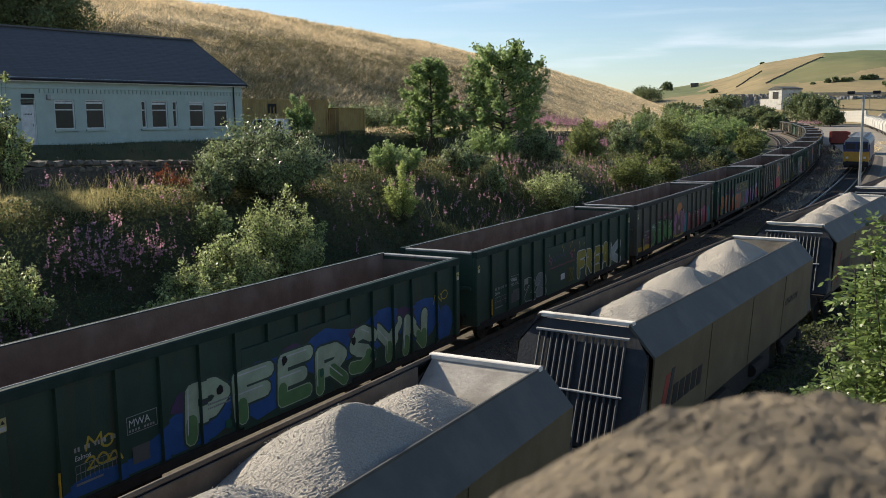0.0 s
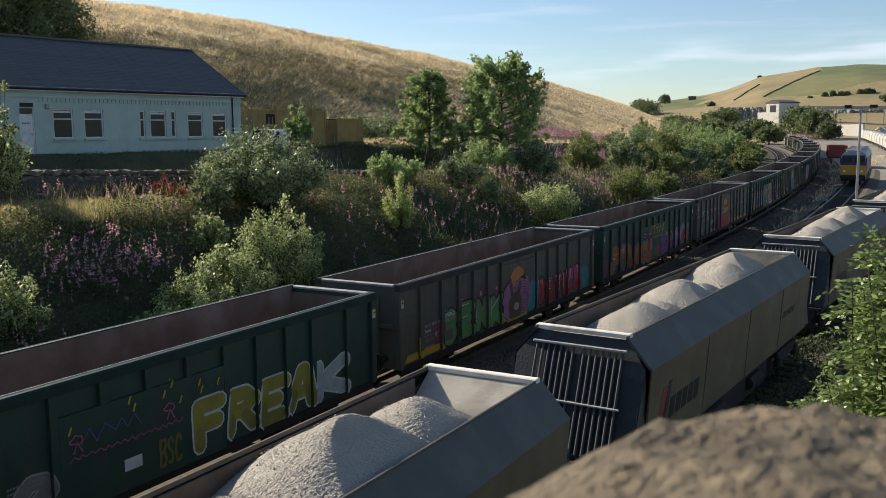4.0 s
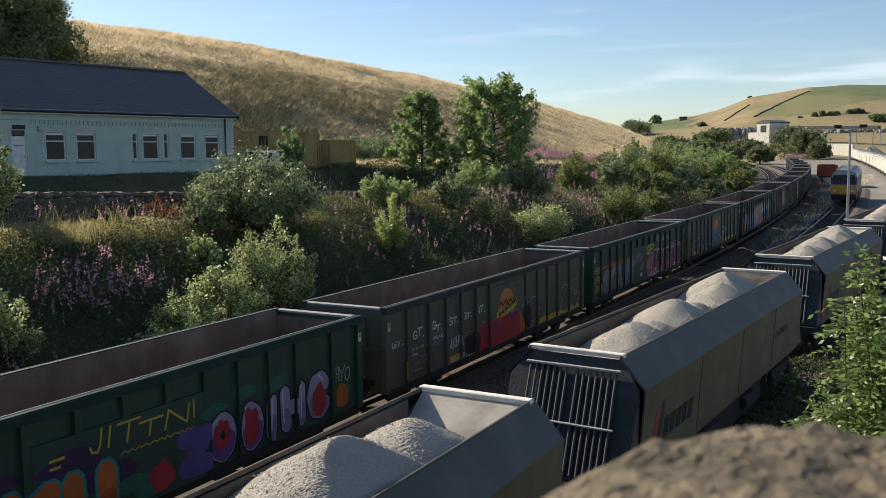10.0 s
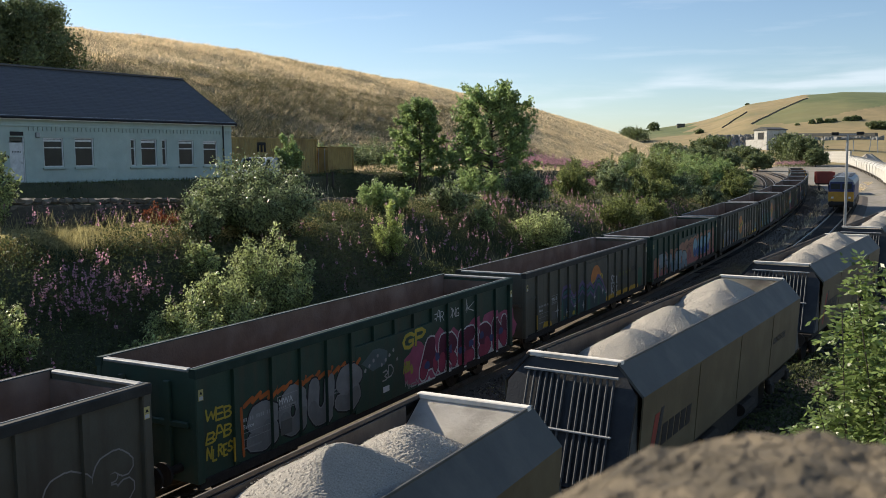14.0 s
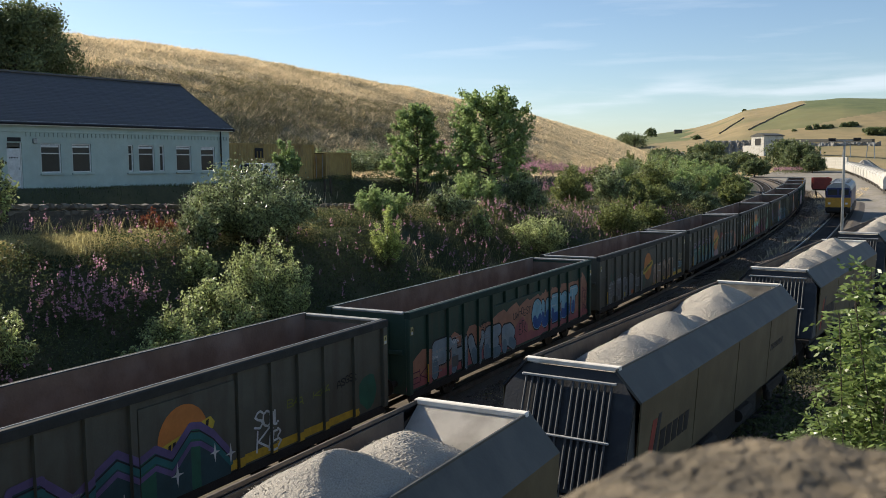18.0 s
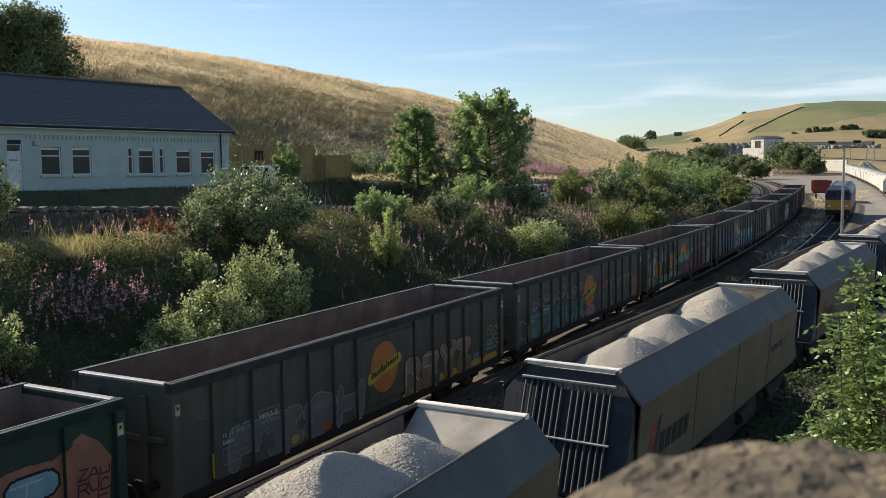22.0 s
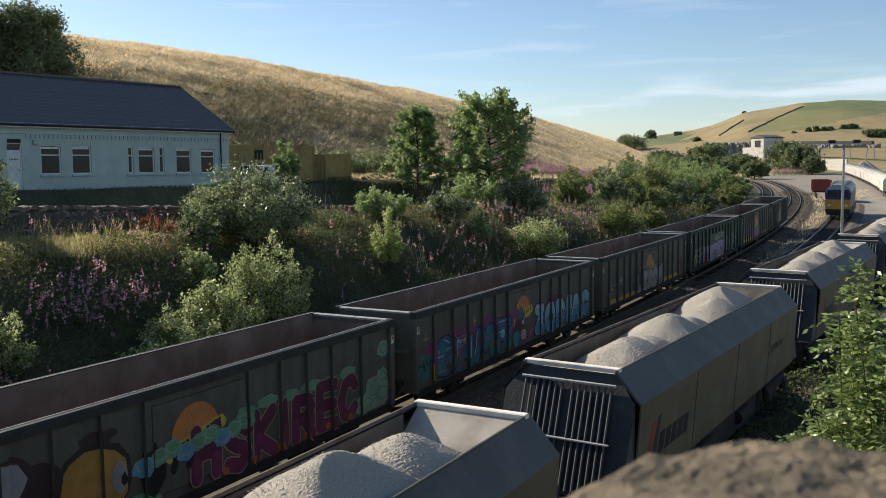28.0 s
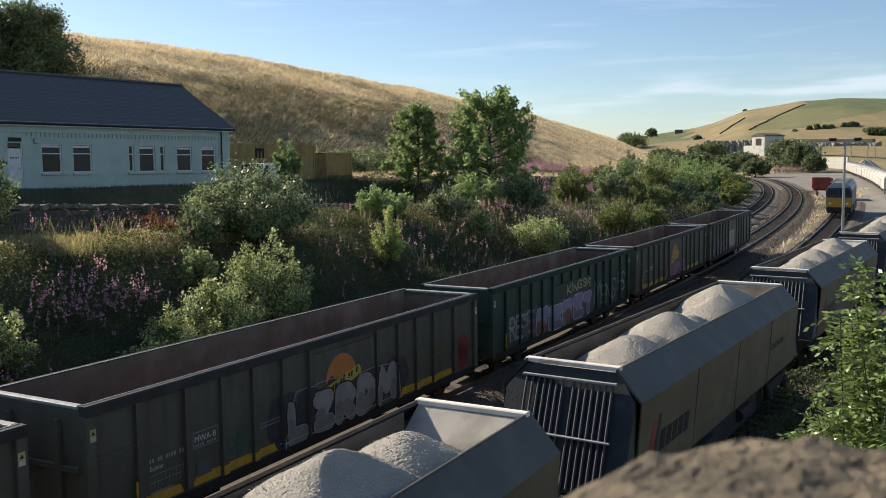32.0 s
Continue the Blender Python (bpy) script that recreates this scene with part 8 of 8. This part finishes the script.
def art_l(c):
    c.blob(-6.75, 1.35, 0.42, 0.4, paint(0.04, 0.2, 0.16), 1, 1)
    c.scrawl("HIM", -7.05, -6.4, 1.2, 1.5, P_BLACK, 2, 0.035)
    for i in range(9):
        c.blob(-6.2 + i * 0.7, 1.7 + 0.06 * (i % 3), 0.55, 0.38, paint(0.25, 0.05, 0.14), 0, i)
    c.word("SHMF", -6.2, -0.9, 0.78, 2.02, paint(0.05, 0.13, 0.22), P_BLACK, 101, 0.44, paint(0.04, 0.18, 0.2), P_WHITE, None, 0.05)
    for i, (y, z, m) in enumerate(((-5.6, 1.7, P_TEAL), (-5.3, 1.1, P_BROWN), (-4.6, 1.35, paint(0.3, 0.08, 0.14)), (-3.9, 1.1, P_DGREEN), (-3.2, 1.5, P_BROWN), (-2.6, 1.75, P_TEAL), (-2.2, 1.2, paint(0.25, 0.16, 0.04)), (-1.5, 1.45, P_LBLUE), (-1.2, 1.1, P_TEAL))):
        c.blob(y, z, 0.17, 0.15, m, 4, 30 + i)
    for y, z in ((-6.7, 2.15), (-3.6, 2.2), (-1.9, 2.15)):
        c.stroke([(y, z - 0.16), (y, z + 0.16)], 0.03, P_YEL, 5)
        c.single()
        c.stroke([(y - 0.14, z), (y + 0.14, z)], 0.03, P_YEL, 5)
        c.single()
    logo(c, True)
    c.blob(-0.25, 1.45, 0.42, 0.5, P_MAROON, 3, 12)
    c.poly([(-0.5, 1.75), (0.25, 1.72), (-0.05, 2.2)], paint(0.04, 0.16, 0.16), 4)
    c.single()
    c.blob(-0.05, 1.5, 0.2, 0.24, paint(0.12, 0.05, 0.04), 4, 13)
    c.blob(0.08, 1.6, 0.08, 0.08, P_WHITE, 5, 14)
    c.blob(0.12, 1.15, 0.25, 0.2, paint(0.42, 0.3, 0.3), 4, 16)
    c.blob(-0.5, 1.1, 0.3, 0.25, P_TEAL, 4, 17)
    c.poly([(0.45, 0.9), (0.75, 1.35), (1.05, 1.5), (1.0, 1.05)], paint(0.3, 0.07, 0.1), 4)
    c.single()
    c.blob(3.2, 1.95, 0.8, 0.22, P_MAROON, 0, 15)
    c.word("ZODIAC", 1.05, 7.05, 0.78, 1.98, P_LBLUE, P_BLACK, 103, 0.4, paint(0.08, 0.24, 0.36), P_WHITE, None, 0.05)
    for i in range(6):
        c.stroke([(1.4 + i * 0.95, 1.25 + 0.1 * (i % 2)), (1.7 + i * 0.95, 1.45 + 0.1 * (i % 2))], 0.04, paint(0.46, 0.25, 0.15), 6)
        c.single()


def art_m(c):
    logo(c, True)
    c.word("LZRDM", -2.1, 2.7, 0.76, 1.85, paint(0.36, 0.34, 0.3), P_BLACK, 111, 0.4, paint(0.24, 0.225, 0.2), None, paint(0.05, 0.05, 0.05), 0.04)
    c.outline([(-2.15, 0.9), (-1.6, 1.95), (-0.4, 2.0), (0.6, 1.85), (1.6, 1.9), (2.7, 1.75), (2.6, 0.9)], P_SILVER, 0.025)
    yellow_foot(c, ((-6.2, -5.1), (-4.9, -2.3), (2.7, 5.9)))
    c.scrawl("WA", -3.95, -3.3, 1.35, 1.6, P_DGREEN, 4, 0.04)
    c.scrawl("MS", -3.95, -3.3, 1.05, 1.3, P_DGREEN, 5, 0.04)
    for i, w in enumerate(("BS", "RA")):
        c.scrawl(w, 3.9 + i, 4.5 + i, 1.45, 1.8, paint(0.13, 0.16, 0.03), i, 0.045)
    c.blob(6.55, 1.3, 0.42, 0.52, paint(0.2, 0.035, 0.03), 0, 5)
    c.tag(6.3, 6.8, 1.0, 1.6, paint(0.1, 0.02, 0.02), 6, 0.03)
    c.scrawl("TOL", -2.2, -1.6, 0.78, 0.95, P_WHITE, 7, 0.022)


def art_n(c):
    c.scrawl("RE", -5.9, -4.9, 0.95, 1.75, P_SILVER, 120, 0.12)
    c.scrawl("RE", -4.9, -3.9, 0.95, 1.75, paint(0.3, 0.27, 0.26), 121, 0.12)
    c.word("FEFET", -3.6, 2.3, 0.78, 1.75, P_LILAC, P_WHITE, 122, 0.34, paint(0.2, 0.18, 0.24), None, paint(0.12, 0.09, 0.12), 0.03)
    c.blob(-3.2, 1.0, 0.35, 0.3, paint(0.3, 0.12, 0.08), 4, 5)
    c.blob(-0.6, 1.1, 0.3, 0.35, paint(0.28, 0.1, 0.07), 4, 6)
    c.word("KING", -0.7, 0.95, 1.95, 2.35, paint(0.5, 0.48, 0.25), None, 123, 0.07, None, None, None, 0.0)
    c.word("SMT", 1.1, 2.2, 1.95, 2.35, paint(0.5, 0.48, 0.25), None, 124, 0.07, None, None, None, 0.0)
    c.scrawl("MENS", 2.7, 5.6, 1.0, 1.9, paint(0.28, 0.33, 0.28), 125, 0.09)
    c.scrawl("HS", 5.9, 6.9, 1.2, 2.1, P_WHITE, 126, 0.06)


def art_o(c):
    logo(c, True)
    c.word("ASNE", -1.6, 2.6, 0.8, 1.6, paint(0.3, 0.12, 0.2), P_BROWN, 131, 0.28, None, None, None, 0.04)
    yellow_foot(c, ((-6.0, -2.0), (2.0, 6.0)))


def art_p(c):
    c.rect(-1.0, 0.9, 1.0, 2.1, paint(0.33, 0.3, 0.2), 1)
    c.flush("paint_patch")
    c.word("NOLE", -4.5, -1.5, 0.82, 1.6, paint(0.2, 0.16, 0.15), P_SILVER, 141, 0.22, None, None, None, 0.03)


ART = [(-1, art_a, "pale green and white graffiti lettering over blue"), (0, art_b, "dull yellow graffiti lettering with white edges and faint scrawls"),
       (1, art_c, "green and red graffiti lettering round a pink and brown figure"), (2, art_d, "orange graffiti lettering edged in teal, and a lilac piece"),
       (3, art_e, "red and violet block graffiti over an orange disc sign"), (4, art_f, "silver graffiti lettering and a pink piece edged in white"),
       (5, art_g, "purple and dark green mountain graffiti with white sparkles"), (6, art_h, "blue graffiti lettering on a peach ground"),
       (7, art_i, "tan and grey graffiti lettering beside an orange disc sign"), (8, art_j, "teal graffiti lettering edged in yellow beside an orange disc sign"),
       (9, art_k, "maroon graffiti lettering with green clouds and a yellow figure"), (10, art_l, "light blue and multicoloured graffiti lettering with black edges"),
       (11, art_m, "silver graffiti lettering under a half-covered orange disc sign"), (12, art_n, "lilac and white graffiti lettering"), (13, art_o, "faded pink graffiti lettering"), (14, art_p, "pale painted rectangle and small lettering")]
for n, draw, label in ART:
    markings(n)
    spray(n, draw, label)


# ---- motions ----
VAN_ROWS = [(0.0, -70.0), (7.0, -58.0), (14.5, 9.0), (16.5, 26.8), (19.0, 49.0), (20.0, 58.6), (21.5, 73.2), (24.0, 94.8), (25.0, 100.6), (26.0, 106.0), (29.0, 120.0), (32.0, 132.0)]


def van_pose(y):
    return pose(-33.0, y, ground_z(-33.0, y), math.degrees(math.atan((road_z(y + 1) - road_z(y - 1)) / 2)))


def motions():
    turns = np.arange(0, 32.01, 0.13)
    for n, w in WAGONS.items():
        walk(w, [(t, wagon_pose(n, rolled(t))) for t in np.arange(0, 32.01, 1.0)])
        for ws in w.children:
            if ws.name.startswith("wheelset"):
                y = ws.matrix_basis.translation.y
                walk(ws, [(t, pose(0, y, 0.46, -math.degrees(-rolled(t) / 0.46) % 360.0)) for t in turns] + [(32.0, pose(0, y, 0.46, math.degrees(rolled(32.0) / 0.46) % 360.0))])
    walk(VAN, [(t, van_pose(y)) for t, y in VAN_ROWS])
    for wheel in VAN.children:
        if wheel.name.startswith("wheel"):
            at = wheel.matrix_basis.translation.copy()
            rows = []
            for t in np.arange(0, 32.01, 0.05):
                y = float(np.interp(t, [r[0] for r in VAN_ROWS], [r[1] for r in VAN_ROWS]))
                rows.append((t, Matrix.Translation(at) @ pose(0, 0, 0, -math.degrees((y + 70) / 0.33) % 360.0)))
            walk(wheel, rows)
    spot = Vector(EYE) + Vector((-0.1644, 0.9864, 0.0967)) * 1.1
    walk(FLY, [(0, pose(0.5, -3, 9)), (22.4, pose(0.5, -3, 9)), (22.8, pose(spot.x + 0.3, spot.y - 0.1, spot.z + 0.5)), (22.9, pose(spot.x + 0.1, spot.y, spot.z + 0.22)),
               (23.0, pose(*spot)), (23.1, pose(spot.x - 0.05, spot.y, spot.z + 0.22)), (23.2, pose(spot.x - 0.1, spot.y - 0.1, spot.z + 0.6)), (23.6, pose(-0.5, -3, 9)), (32, pose(-0.5, -3, 9))])


motions()
